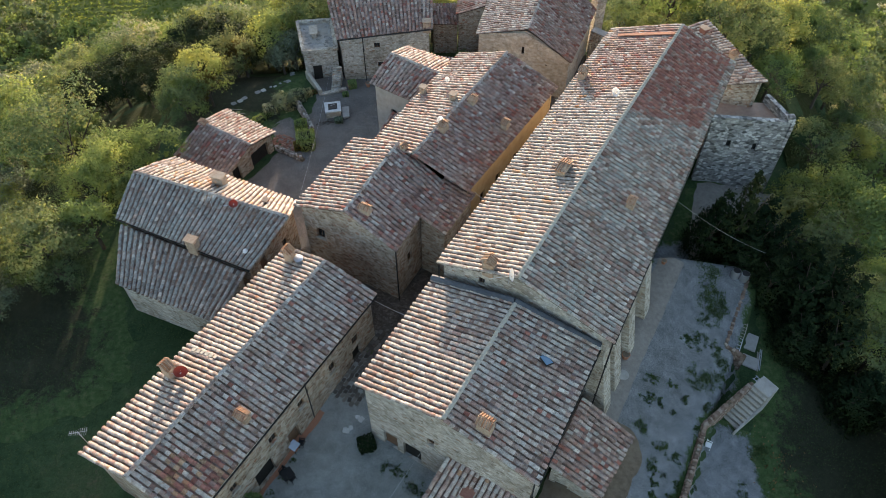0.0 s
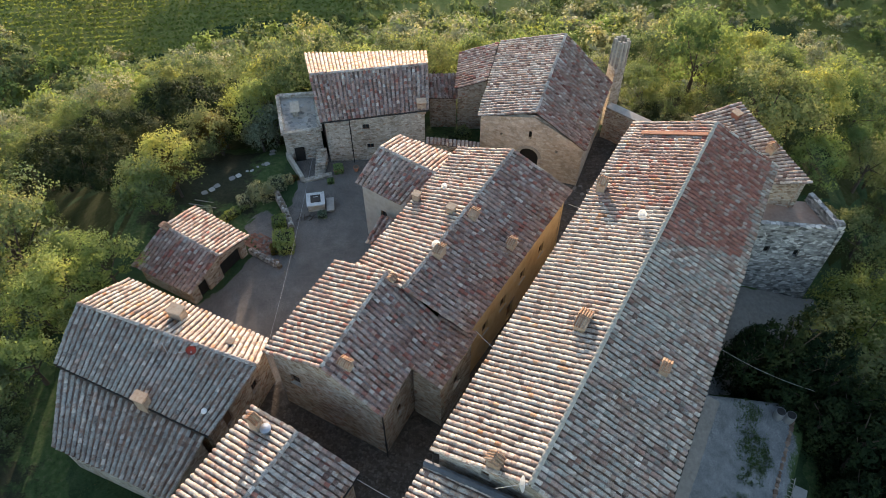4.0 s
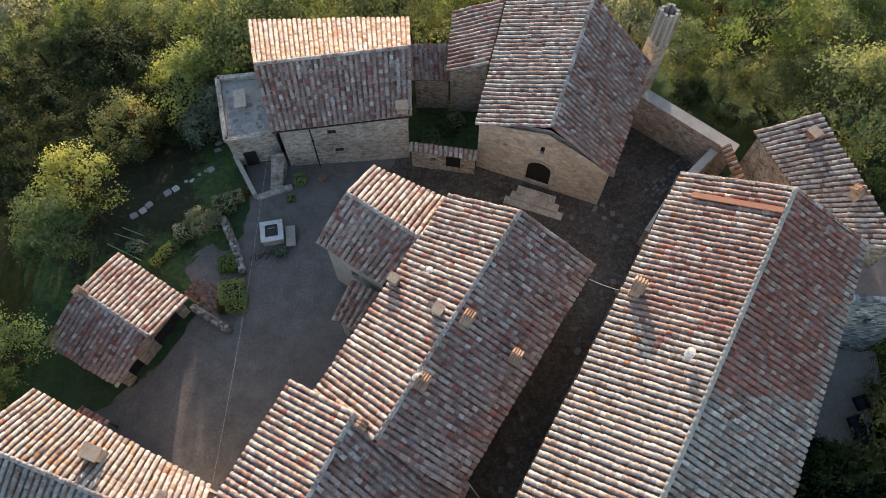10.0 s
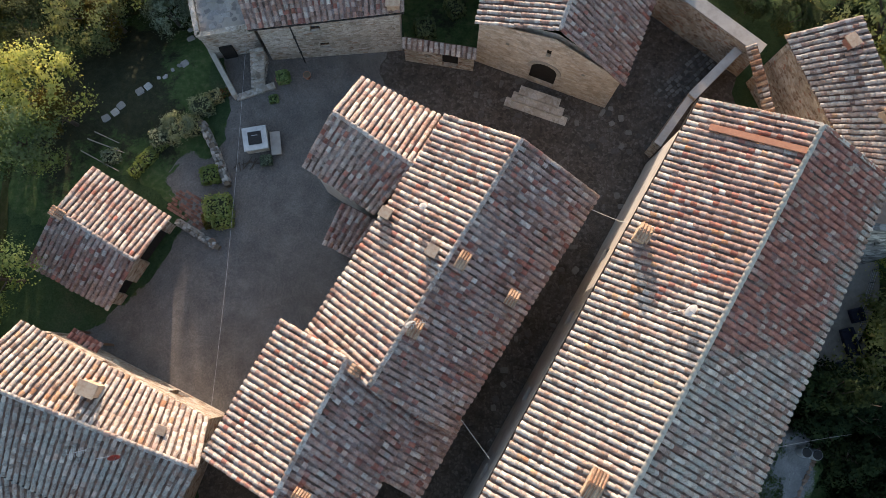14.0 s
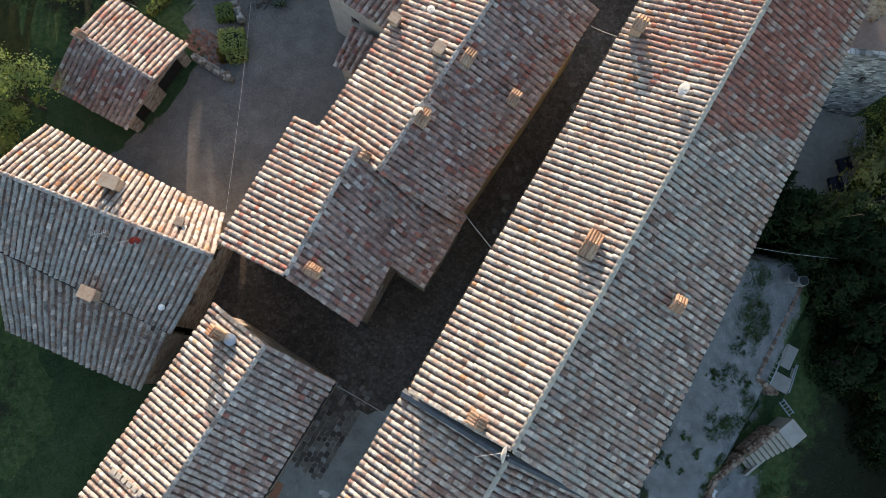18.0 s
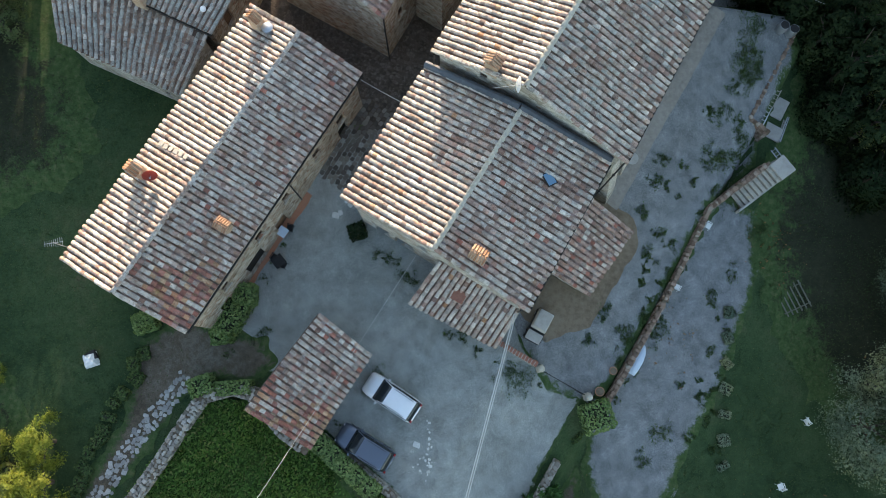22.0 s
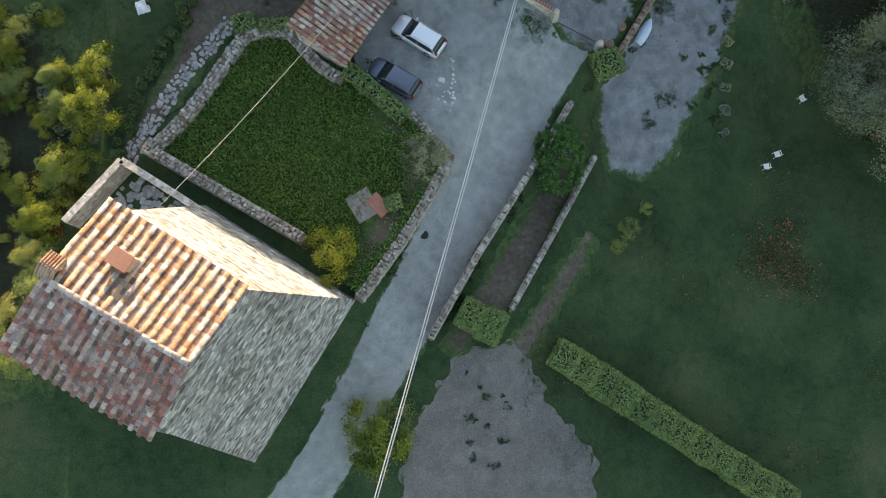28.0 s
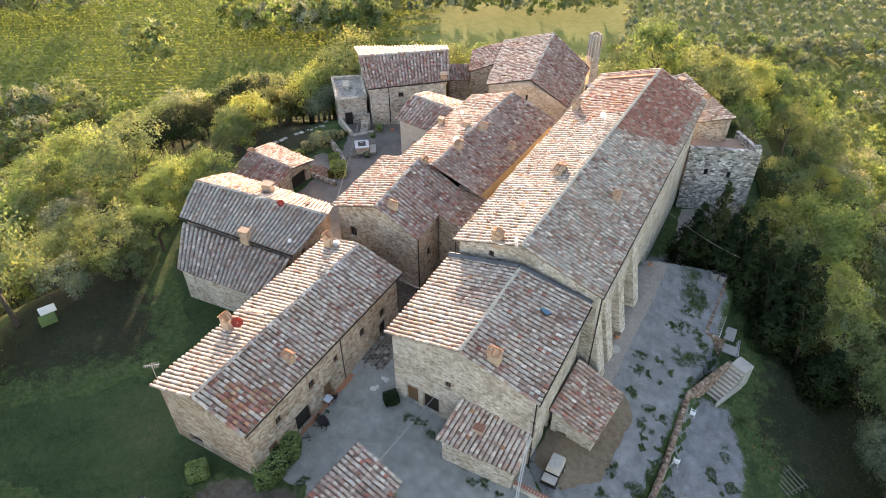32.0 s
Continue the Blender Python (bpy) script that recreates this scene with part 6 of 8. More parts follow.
for (xa, ya), (xb, yb) in zip(path, path[1:]):
    p, q = Vector((xa, ya)), Vector((xb, yb))
    d = (q - p).normalized()
    n = Vector((-d.y, d.x))
    for i in range(int((q - p).length / 0.33)):
        for k in (-1.5, -0.5, 0.5, 1.5):
            c = p + d * (i * 0.33 + rng.normal(0, 0.09)) + n * (k * 0.34 + rng.normal(0, 0.08))
            items.append((c.x, c.y, gz(c.x, c.y) + 0.05, rng.uniform(0.2, 0.42), rng.uniform(0.2, 0.42), 0.12, math.degrees(math.atan2(d.y, d.x)) + rng.normal(0, 40)))
stones(SP, items, M_FLAG, 300, "flagstone")
SS = thing("stepping_stones", "row of square pale stepping slabs across the shaded grass", "path", kind="structure")
SSX = [(-21.4 + 0.36 * k + 0.15 * math.sin(k * 2.1), 71.1 + 0.28 * k + 0.2 * math.cos(k * 1.7), gz(-21, 71) + 0.04, 0.3, 0.26, 0.08, 40 * k) for k in range(6)]
stones(SS, [(x, y, gz(x, y) + 0.05, 0.62, 0.6, 0.12, 40) for x, y in ((-25.3, 67.8), (-24.6, 68.3), (-24.2, 68.85), (-22.8, 70.1), (-22.2, 70.55), (-19.4, 72.6), (-19.4, 75.2), (-19.6, 76.3))] + SSX, M_FLAG, 20, "slab")
AP = thing("paving", "worn uneven paving stones by the chapel and alley", "paving", kind="structure")
items = []
for i in range(420):
    x, y = rng.uniform(-6, 20), rng.uniform(40, 74)
    k = (x - 1) * 0.861 - (y - 38) * 0.508
    if (abs(k - 1.0) < 2.6 and y < 62) or (y > 65 and 4 < x < 18 and (x - 4) * 0.26 + y < 73):
        items.append((x, y, gz(x, y) + 0.05, rng.uniform(0.3, 0.7), rng.uniform(0.3, 0.55), 0.1, rng.uniform(0, 360)))
for i in range(17):
    for k in range(8):
        c = Vector((-9.6, 28.4)) + U * (i * 0.42 + 0.21 * (k % 2)) + Vector((0.861, -0.508)) * (0.3 + k * 0.36)
        if rng.random() < 0.93:
            items.append((c.x, c.y, gz(c.x, c.y) + 0.045, 0.43 * rng.uniform(0.8, 1.08), 0.37 * rng.uniform(0.8, 1.06), 0.09 * rng.uniform(0.7, 1.2), 59 + rng.normal(0, 7)))
for i in range(15):
    for k in range(5):
        c = Vector((18.9, 70.1)) + Vector((0.73, 0.69)) * (i * 0.37 + 0.18 * (k % 2)) + Vector((0.69, -0.73)) * (k * 0.36)
        if rng.random() < 0.9:
            items.append((c.x, c.y, gz(c.x, c.y) + 0.06, 0.33 * rng.uniform(0.8, 1.05), 0.3 * rng.uniform(0.8, 1.05), 0.1, 43 + rng.normal(0, 6)))
M_OLDPAVE = piece_mat("old_paving_stones", [(0.0, (0.09, 0.08, 0.07)), (0.5, (0.16, 0.145, 0.125)), (1.0, (0.26, 0.24, 0.21))])
stones(AP, items, M_OLDPAVE, 70, "paving_stone")

M_APRON = plain("worn_concrete", [(0.3, (0.17, 0.15, 0.13)), (0.5, (0.24, 0.215, 0.185)), (0.7, (0.31, 0.285, 0.25))], 2.5, relief=0.4)
patch("garden_lawn", "raised rough green lawn inside the rubble walls",
      [(-23.2, 1.4), (-21.0, 3.9), (-18.1, 8.9), (-16.6, 10.8), (-13.2, 10.8), (-8.4, 8.0), (-3.1, 4.0), (-0.7, 1.2), (-4.0, -5.0), (-7.2, -9.6), (-9.5, -8.0), (-11.6, -5.2)], M_GARDEN, 0, 0.4, "lawn", 0.05, 1.3)
patch("terracotta_terrace", "red tiled terrace strip along the row house", [(-16.6, 18.2), (-15.2, 17.6), (-9.6, 26.4), (-10.8, 27.2)], M_TERRA, 0.08, 0.3, "paving", 0.1)
patch("brick_apron", "brown earth apron round the side lean-to", [(6.3, 17.8), (8.6, 15.6), (12.2, 17.0), (16.2, 23.4), (15.6, 25.4), (13.0, 27.0), (11.0, 27.0), (8.0, 21.2)], M_COIR, 0.075, 0.35, "paving", 0.15)
patch("concrete_apron", "beige concrete apron along the long building's foot", [(12.0, 27.4), (14.2, 26.0), (23.6, 42.8), (21.6, 44.0)], M_APRON, 0.09, 0.3, "paving", 0.05)
BF = thing("brick_floor", "worn red-brown brick corner floor beside the barn", "paving", kind="structure")
items = []
for i in range(13):
    for k in range(8):
        c = Vector((-18.9, 61.7)) + Vector((0.85, -0.53)) * (i * 0.27 + 0.13 * (k % 2)) + Vector((-0.53, -0.85)) * (k * 0.26 - 0.3)
        if rng.random() < 0.9 - 0.05 * abs(k - 3):
            items.append((c.x, c.y, gz(c.x, c.y) + 0.05, 0.26 * rng.uniform(0.9, 1.02), 0.24 * rng.uniform(0.85, 1.0), 0.07, -32 + rng.normal(0, 3)))
M_REDPAVER = piece_mat("worn_red_bricks", [(0.0, (0.16, 0.085, 0.06)), (0.5, (0.25, 0.125, 0.088)), (1.0, (0.33, 0.20, 0.15))])
stones(BF, items, M_REDPAVER, 100, "brick")
patch("dirt_track", "bare earth track beside the garden wall", [(-22.4, 15.0), (-19.5, 16.6), (-16.2, 16.2), (-13.2, 15.4), (-11.4, 13.4), (-13.6, 12.0), (-16.5, 12.3), (-18.6, 10.6), (-21.2, 6.6), (-24.0, 2.6), (-27.0, -2.6), (-28.8, -1.6), (-26.6, 2.2), (-24.6, 6.0), (-22.9, 9.6), (-22.6, 12.0)], M_DIRT, 0.062, 0.35, "track", 0.4)
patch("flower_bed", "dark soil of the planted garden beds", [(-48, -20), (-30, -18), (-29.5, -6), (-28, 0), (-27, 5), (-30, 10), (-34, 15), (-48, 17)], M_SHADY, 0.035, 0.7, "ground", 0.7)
# Lawn darkened by colour for the sky the conifers block.
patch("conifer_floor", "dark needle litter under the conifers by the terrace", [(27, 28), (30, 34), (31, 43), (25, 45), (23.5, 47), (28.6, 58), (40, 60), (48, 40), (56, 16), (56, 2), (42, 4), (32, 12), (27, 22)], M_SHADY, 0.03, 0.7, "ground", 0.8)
patch("patio", "worn grey-beige paved patio beside the long building", [(25.5, 46.2), (29, 57.4), (38.6, 57.0), (38.2, 50), (37.2, 45.4), (33.2, 45.3), (30, 45.3)], M_APRON, 0.06, 0.35, "paving", 0.15)
# The shade below the barn is put into this sheet's colour.
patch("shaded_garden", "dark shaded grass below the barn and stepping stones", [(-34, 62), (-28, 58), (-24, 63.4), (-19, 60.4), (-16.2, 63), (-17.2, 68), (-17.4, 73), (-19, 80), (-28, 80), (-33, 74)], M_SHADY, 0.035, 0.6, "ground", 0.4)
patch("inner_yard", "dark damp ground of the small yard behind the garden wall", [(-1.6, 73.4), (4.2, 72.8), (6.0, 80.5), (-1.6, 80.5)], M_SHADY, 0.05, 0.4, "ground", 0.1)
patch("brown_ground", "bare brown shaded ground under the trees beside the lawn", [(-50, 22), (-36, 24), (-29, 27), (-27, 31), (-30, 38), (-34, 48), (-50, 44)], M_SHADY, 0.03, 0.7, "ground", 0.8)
patch("garden_soil", "bare trodden soil along the garden's lower edge", [(-8.6, 7.6), (-3.3, 3.7), (-1.0, 1.2), (-3.8, -4.6), (-7.2, -9.2), (-9.0, -8.4), (-6.6, -4.4), (-4.2, -0.6), (-4.6, 2.4)], M_DIRT, 0, 0.35, "ground", 0.2, 1.34)
patch("bank_soil", "brown soil between the two low walls beside the drive", [(11.9, 6.6), (6.7, -0.7), (2.6, -7.7), (-0.9, -13.5), (0.8, -14.6), (4.9, -10.7), (8.1, -4.8), (11.9, 2.3)], M_DIRT, 0.03, 0.35, "ground", 0.2)
patch("dirt_path", "trodden brown earth path beside the low wall", [(12.2, -3.6), (11.4, -7.0), (8.6, -11.6), (5.0, -17.0), (1.5, -16.5), (4.2, -13.4), (6.4, -10.6), (9.2, -6.2), (11.0, -3.2)], M_DIRT, 0.04, 0.4, "track", 0.5)
patch("dirt_yard", "bare gravelly ground below the drive", [(1, -14), (5, -13), (7, -16), (12, -22), (13, -30), (-4, -30), (-3, -20)], M_YARD, 0.05, 0.5, "track", 0.6)


# ---- planting near the houses ----
def leaf_mass(name, label, category, boxes, n, size, mat, group="", kind=""):
    """Leaves over a few rounded boxes (x, y, z, sx, sy, sz, turn): hedges, climbers, low shrubs, on a core toned as
    shaded twigs.
    """
    t = thing(name, label, category, group=group, kind=kind)
    r = rng
    area = np.array([b[3] * b[4] + b[5] * (b[3] + b[4]) * 2 for b in boxes])
    k = r.choice(len(boxes), n, p=area / area.sum())
    B = np.array(boxes, float)
    v = r.uniform(-1, 1, (n, 3))
    pick = r.random(n)
    top = B[k, 3] * B[k, 4]
    sx = B[k, 4] * B[k, 5] * 2
    sy = B[k, 3] * B[k, 5] * 2
    f = pick * (top + sx + sy)
    nv = np.zeros((n, 3))
    a = f < top
    v[a, 2], nv[a, 2] = 1, 1
    c = ~a & (f < top + sx)
    v[c, 0] = np.sign(v[c, 0])
    nv[c, 0] = v[c, 0]
    d = ~a & ~c
    v[d, 1] = np.sign(v[d, 1])
    nv[d, 1] = v[d, 1]
    rr = np.maximum(1, np.linalg.norm(np.abs(v) ** 4, axis=1) ** 0.25)
    v = v / rr[:, None] * r.uniform(0.86, 1.08, n)[:, None]
    loc = v * B[k, 3:6] * (0.5, 0.5, 0.5) + np.stack((np.zeros(n), np.zeros(n), B[k, 5] / 2), 1)
    c_, s_ = np.cos(np.radians(B[k, 6])), np.sin(np.radians(B[k, 6]))
    p = np.stack((loc[:, 0] * c_ - loc[:, 1] * s_, loc[:, 0] * s_ + loc[:, 1] * c_, loc[:, 2]), 1) + B[k, :3]
    o = np.stack((nv[:, 0] * c_ - nv[:, 1] * s_, nv[:, 0] * s_ + nv[:, 1] * c_, nv[:, 2]), 1) + r.normal(0, 0.6, (n, 3))
    o /= np.linalg.norm(o, axis=1)[:, None]
    tt_ = np.cross(o, r.normal(size=(n, 3)))
    tt_ /= np.linalg.norm(tt_, axis=1)[:, None]
    b_ = np.cross(o, tt_)
    s = size * r.uniform(0.6, 1.3, n)[:, None]
    V = np.stack((p - tt_ * s, p - b_ * s * 0.6, p + tt_ * s, p + b_ * s * 0.6), 1).reshape(-1, 3)
    put("leaves", quad_mesh("leaves", V, np.arange(4 * n).reshape(-1, 4), mat), t)
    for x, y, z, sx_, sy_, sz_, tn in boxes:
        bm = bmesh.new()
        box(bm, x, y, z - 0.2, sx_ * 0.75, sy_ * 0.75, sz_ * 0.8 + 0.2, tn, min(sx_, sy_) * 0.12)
        part("shaded_core", bm, M_CORE, t)
    return t


def along(p, q, w, h, n, zf=None):
    """Boxes in a row from p to q."""
    p, q = Vector(p), Vector(q)
    d = q - p
    turn = math.degrees(math.atan2(d.y, d.x))
    L = d.length / n
    out = []
    for i in range(n):
        c = p + d * ((i + 0.5) / n)
        out.append((c.x, c.y, gz(c.x, c.y) if zf is None else zf, L * 1.12, w * rng.uniform(0.88, 1.1), h * rng.uniform(0.88, 1.1), turn + rng.normal(0, 3)))
    return out


L_WEED = leaf_mat("weed_leaves", [(0.0, (0.052, 0.086, 0.035)), (0.5, (0.081, 0.127, 0.048)), (1.0, (0.124, 0.163, 0.065))], 0.2, True)
L_HEDGE = leaf_mat("hedge_leaves", [(0.0, (0.109, 0.167, 0.065)), (0.5, (0.181, 0.258, 0.096)), (1.0, (0.290, 0.362, 0.145))], 0.25, True)
# Dark tone of the cores puts shade between the leaves.
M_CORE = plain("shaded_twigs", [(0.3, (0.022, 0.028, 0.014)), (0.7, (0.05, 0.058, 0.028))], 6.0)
leaf_mass("hedge", "long clipped laurel hedge on the lower lawn", "hedge", along((8.6, -13.6), (28.5, -25.6), 2.6, 1.7, 12), 34000, 0.095, L_HEDGE, "hedges")
leaf_mass("hedge", "short clipped hedge block beside the drive", "hedge", along((0.9, -10.6), (4.1, -12.2), 2.6, 1.6, 2), 8000, 0.095, L_HEDGE, "hedges")
leaf_mass("hedge", "low hedge on the garden edge above the parked cars", "hedge", along((-8.6, 8.2), (-3.9, 4.3), 1.3, 0.9, 5, 1.3), 4200, 0.11, L_HEDGE, "hedges")
leaf_mass("shrub", "large green shrub before the row house door", "shrub", [(-15.2, 17.2, 1.0, 2.2, 3.6, 1.7, -30), (-14.2, 18.6, 1.0, 1.5, 1.6, 2.1, 0), (-15.9, 15.7, 0.9, 1.6, 1.6, 1.2, 10)], 4600, 0.12, L_HEDGE)
leaf_mass("shrub", "small dark shrub at the tall house's corner", "shrub", [(-6.0, 23.6, 1.6, 1.3, 1.2, 0.9, 20)], 500, 0.12, L_DARK)
leaf_mass("shrub", "round shrub over the gate post and wall", "shrub", [(12.6, 10.0, -0.6, 2.4, 2.2, 1.1, 20)], 1100, 0.12, L_HEDGE)
for x, y, s in ((-16.4, 62.9, 1.1), (-15.5, 60.2, 1.6), (-15.2, 59.4, 1.2)):
    leaf_mass("shrub", "rounded green shrub beside the courtyard wall", "shrub", [(x, y, gz(x, y), s * 1.25, s * 1.2, s * 0.95, 10)], int(650 * s), 0.11, L_LIGHT, "courtyard shrubs")
leaf_mass("hedge", "low clipped edging along the shaded flower bed", "hedge", along((-22.6, 63.0), (-20.4, 65.8), 1.0, 0.6, 3), 900, 0.1, L_LIGHT, "hedges")
for x, y, s in ((-18.2, 66.9, 1.3), (-17.5, 68.6, 1.4), (-16.6, 69.5, 0.9), (-20.5, 66.0, 1.2), (-24.3, 64.4, 1.0)):
    leaf_mass("flowering_shrub", "loose grey-green herb bush beside the stone wall", "shrub", [(x, y, gz(x, y), s * 1.3, s * 1.1, s * 0.9, 20)], int(500 * s), 0.1, L_OLIVE, "courtyard shrubs")
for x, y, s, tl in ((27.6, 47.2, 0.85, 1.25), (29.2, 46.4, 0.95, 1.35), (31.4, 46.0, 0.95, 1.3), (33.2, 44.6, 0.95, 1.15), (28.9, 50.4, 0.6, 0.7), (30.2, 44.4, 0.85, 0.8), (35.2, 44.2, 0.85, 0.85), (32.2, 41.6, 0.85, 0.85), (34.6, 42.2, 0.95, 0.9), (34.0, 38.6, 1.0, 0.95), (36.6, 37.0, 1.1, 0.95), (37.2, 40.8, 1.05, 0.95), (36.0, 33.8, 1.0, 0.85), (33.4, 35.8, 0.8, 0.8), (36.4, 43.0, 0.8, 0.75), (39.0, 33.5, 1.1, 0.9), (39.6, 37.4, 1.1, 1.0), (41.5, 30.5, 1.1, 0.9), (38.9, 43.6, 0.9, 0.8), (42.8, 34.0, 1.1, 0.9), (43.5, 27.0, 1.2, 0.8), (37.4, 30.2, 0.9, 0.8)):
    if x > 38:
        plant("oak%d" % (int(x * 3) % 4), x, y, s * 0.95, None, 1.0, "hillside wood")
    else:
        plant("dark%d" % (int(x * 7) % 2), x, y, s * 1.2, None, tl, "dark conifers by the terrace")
for x, y, s in ((34.8, 9.2, 1.5), (38.5, 6.5, 1.6), (37.0, 12.5, 1.4), (41.0, 17.0, 1.5), (43.5, 10.5, 1.5), (40.0, 21.5, 1.3), (44.5, 3.0, 1.5), (45.5, 22.0, 1.4)):
    plant("olive2", x, y, s, None, 1.1, "old olives on the lawn")
plant("olive1", -2.3, 0.9, 0.72, None, 0.72, z=1.3)
plant("yellow0", -9.3, -7.0, 1.1, None, 0.85, z=1.3)
plant("yellow0", -5.4, -20.3, 1.4, None, 0.8)
plant("light1", -4.3, -19.4, 0.55, None, 0.5)
plant("oak1", -36.5, 41.0, 1.15)
plant("olive0", -40.5, 36.5, 1.15)
plant("light0", -33.5, 44.5, 1.0)
plant("light2", -33.5, 52.0, 1.0)
plant("light0", -31.5, 49.5, 0.75)
plant("olive0", -20.8, 77.0, 0.95)
plant("rust0", -25.6, 76.5, 1.05)
plant("light1", -28.6, 68.5, 1.0)
plant("light0", -29.5, 64.5, 0.9)
for i in range(120):
    x, y = r.uniform(-44, -27.2), r.uniform(-16, 13)
    if (y > 5 and x > -31) or x > -28.5 - 0.12 * abs(y - 3):
        continue
    u = r.random()
    plant("yellow0" if u < 0.3 else "light%d" % r.randrange(3) if u < 0.75 else "olive1" if u < 0.9 else "rust0", x, y, r.uniform(0.45, 0.95) * (1.0 if u < 0.3 else 0.5), None, r.uniform(0.7, 1.0), "garden shrubs")
for x, y, s in ((-27.9, 7.5, 1.0), (-27.8, 4.6, 1.1), (-29.6, 3.6, 1.0), (-30.7, -0.4, 1.0), (-30.6, -4.6, 0.95), (-29.4, 7.2, 0.6)):
    plant("yellow0", x, y, s, None, 0.95, "garden shrubs")
leaf_mass("hedge", "rough low hedge between lawn and earth track", "hedge", [(x + rng.normal(0, 0.25), y + rng.normal(0, 0.2), z, sx * rng.uniform(0.5, 0.95), sy * rng.uniform(0.6, 1.1), sz * rng.uniform(0.5, 1.2), t_ + rng.normal(0, 20)) for x, y, z, sx, sy, sz, t_ in along((-27.0, 0.4), (-21.8, 14.6), 1.2, 0.6, 15)], 5200, 0.11, L_WEED, "hedges")
leaf_mass("shrub", "low green shrub at the corner of the row house", "shrub", [(-21.7, 16.4, 0.9, 1.7, 1.5, 1.2, 20)], 1500, 0.12, L_HEDGE)
leaf_mass("shrub", "leafy green bush over the garden wall's end", "shrub", [(-17.0, 11.8, 1.0, 1.8, 1.4, 1.5, 20), (-14.6, 11.7, 1.2, 2.6, 1.0, 1.2, 5)], 2400, 0.11, L_HEDGE)
leaf_mass("shrub", "small green shrub beside the garden slab", "shrub", [(-4.6, -2.6, 1.3, 1.3, 1.1, 0.8, 20)], 900, 0.1, L_HEDGE)
plant("light1", 15.0, -3.2, 0.3, None, 0.6)
plant("light0", 16.4, -1.4, 0.22, None, 0.6)
plant("light2", 14.0, -4.8, 0.2, None, 0.6)
leaf_mass("shrub", "straggling weeds along the gravel strip's edge", "shrub", [(24.6 - 0.1 * k, 18.5 - 2.1 * k, gz(24.6, 18.5 - 2.1 * k), 0.8 + 0.3 * math.sin(k * 3), 1.0, 0.45, 20 * k) for k in range(7)], 2200, 0.09, L_OLIVE)
fr_ = random.Random(8)
for i in range(60):
    x, y = fr_.uniform(-44, -28.5), fr_.uniform(-14, 14)
    if y > 6 and x > -31:
        continue
    q = fr_.uniform(0.4, 0.9)
    leaf_mass("garden_plant", ("rust-red flowering plant in the bed", "yellow-green leafy plant in the bed", "grey-green herb clump in the bed")[i % 3], "plant", [(x, y, gz(x, y), q * 1.5, q * 1.3, q, fr_.uniform(0, 90))], 260, 0.11, (L_RED, L_LIGHT, L_OLIVE)[i % 3], "bed plants")
leaf_mass("hedge", "bright yellow-green clipped hedge beside the patio railing", "hedge", along((37.6, 51.6), (40.0, 51.0), 1.1, 1.5, 2), 1500, 0.11, L_YELLOW, "patio hedges")
leaf_mass("hedge", "bright yellow-green clipped hedge along the patio path", "hedge", along((37.7, 49.0), (37.7, 45.2), 1.1, 1.5, 3), 3000, 0.11, L_YELLOW, "patio hedges")
for x, y, k in ((41.4, 50.2, 1.0), (43.4, 46.4, 1.1), (40.8, 55.4, 1.0), (45.0, 51.0, 1.1), (42.0, 42.0, 1.0), (44.4, 56.0, 1.1)):
    plant("light%d" % (int(x) % 3), x, y, k, None, 0.95, "trees below the bastion")
for x, y, k in ((-15.8, 87.0, 1.5), (-13.4, 88.0, 1.45), (-17.6, 89.0, 1.5), (-20.2, 86.0, 1.35)):
    plant("oak%d" % (int(-x) % 4), x, y, k, None, 1.05, "hillside wood")
plant("light2", 31.5, 88.5, 1.55, None, 1.2, "trees behind the chapel")
for x, y, k in ((24.8, 85.5, 0.9), (27.2, 81.6, 0.75), (31.0, 80.2, 0.8), (34.6, 78.0, 0.85), (37.6, 72.4, 0.9), (36.8, 84.0, 1.1), (40.0, 78.0, 1.1)):
    plant("oak%d" % (int(x * 3) % 4), x, y, k, None, 1.0, "trees behind the chapel")
# Dark leaf colour stands in for shade the falling slope doesn't get.
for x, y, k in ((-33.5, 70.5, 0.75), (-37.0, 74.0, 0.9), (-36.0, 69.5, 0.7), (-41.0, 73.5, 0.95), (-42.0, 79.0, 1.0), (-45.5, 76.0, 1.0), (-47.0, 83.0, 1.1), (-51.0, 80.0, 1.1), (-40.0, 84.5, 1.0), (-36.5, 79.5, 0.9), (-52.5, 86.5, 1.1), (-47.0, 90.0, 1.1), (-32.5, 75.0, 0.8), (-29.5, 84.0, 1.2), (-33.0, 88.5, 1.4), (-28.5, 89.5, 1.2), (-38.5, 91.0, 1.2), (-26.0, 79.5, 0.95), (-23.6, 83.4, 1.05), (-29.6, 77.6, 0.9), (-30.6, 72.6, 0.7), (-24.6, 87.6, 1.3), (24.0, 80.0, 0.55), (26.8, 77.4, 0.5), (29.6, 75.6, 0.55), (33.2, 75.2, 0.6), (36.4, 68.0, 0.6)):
    plant("shadeoak0", x, y, k, None, 1.0, "dark evergreen oaks")
plant("olive1", -19.6, 79.2, 1.25)
plant("light1", -18.0, 84.6, 1.3)
plant("light2", -22.8, 82.0, 1.2)
plant("light2", -30.2, 54.6, 0.85)
plant("rust0", -27.5, 67.2, 0.9)
plant("olive0", -18.9, 66.6, 0.6, None, 0.8)
leaf_mass("shrub", "leafy plants crowding the small inner yard", "shrub", [(0.2, 75.6, gz(0, 75), 1.6, 1.8, 0.9, 10), (2.6, 77.4, gz(2, 77), 1.4, 1.6, 1.1, 30)], 1400, 0.11, L_OAK)
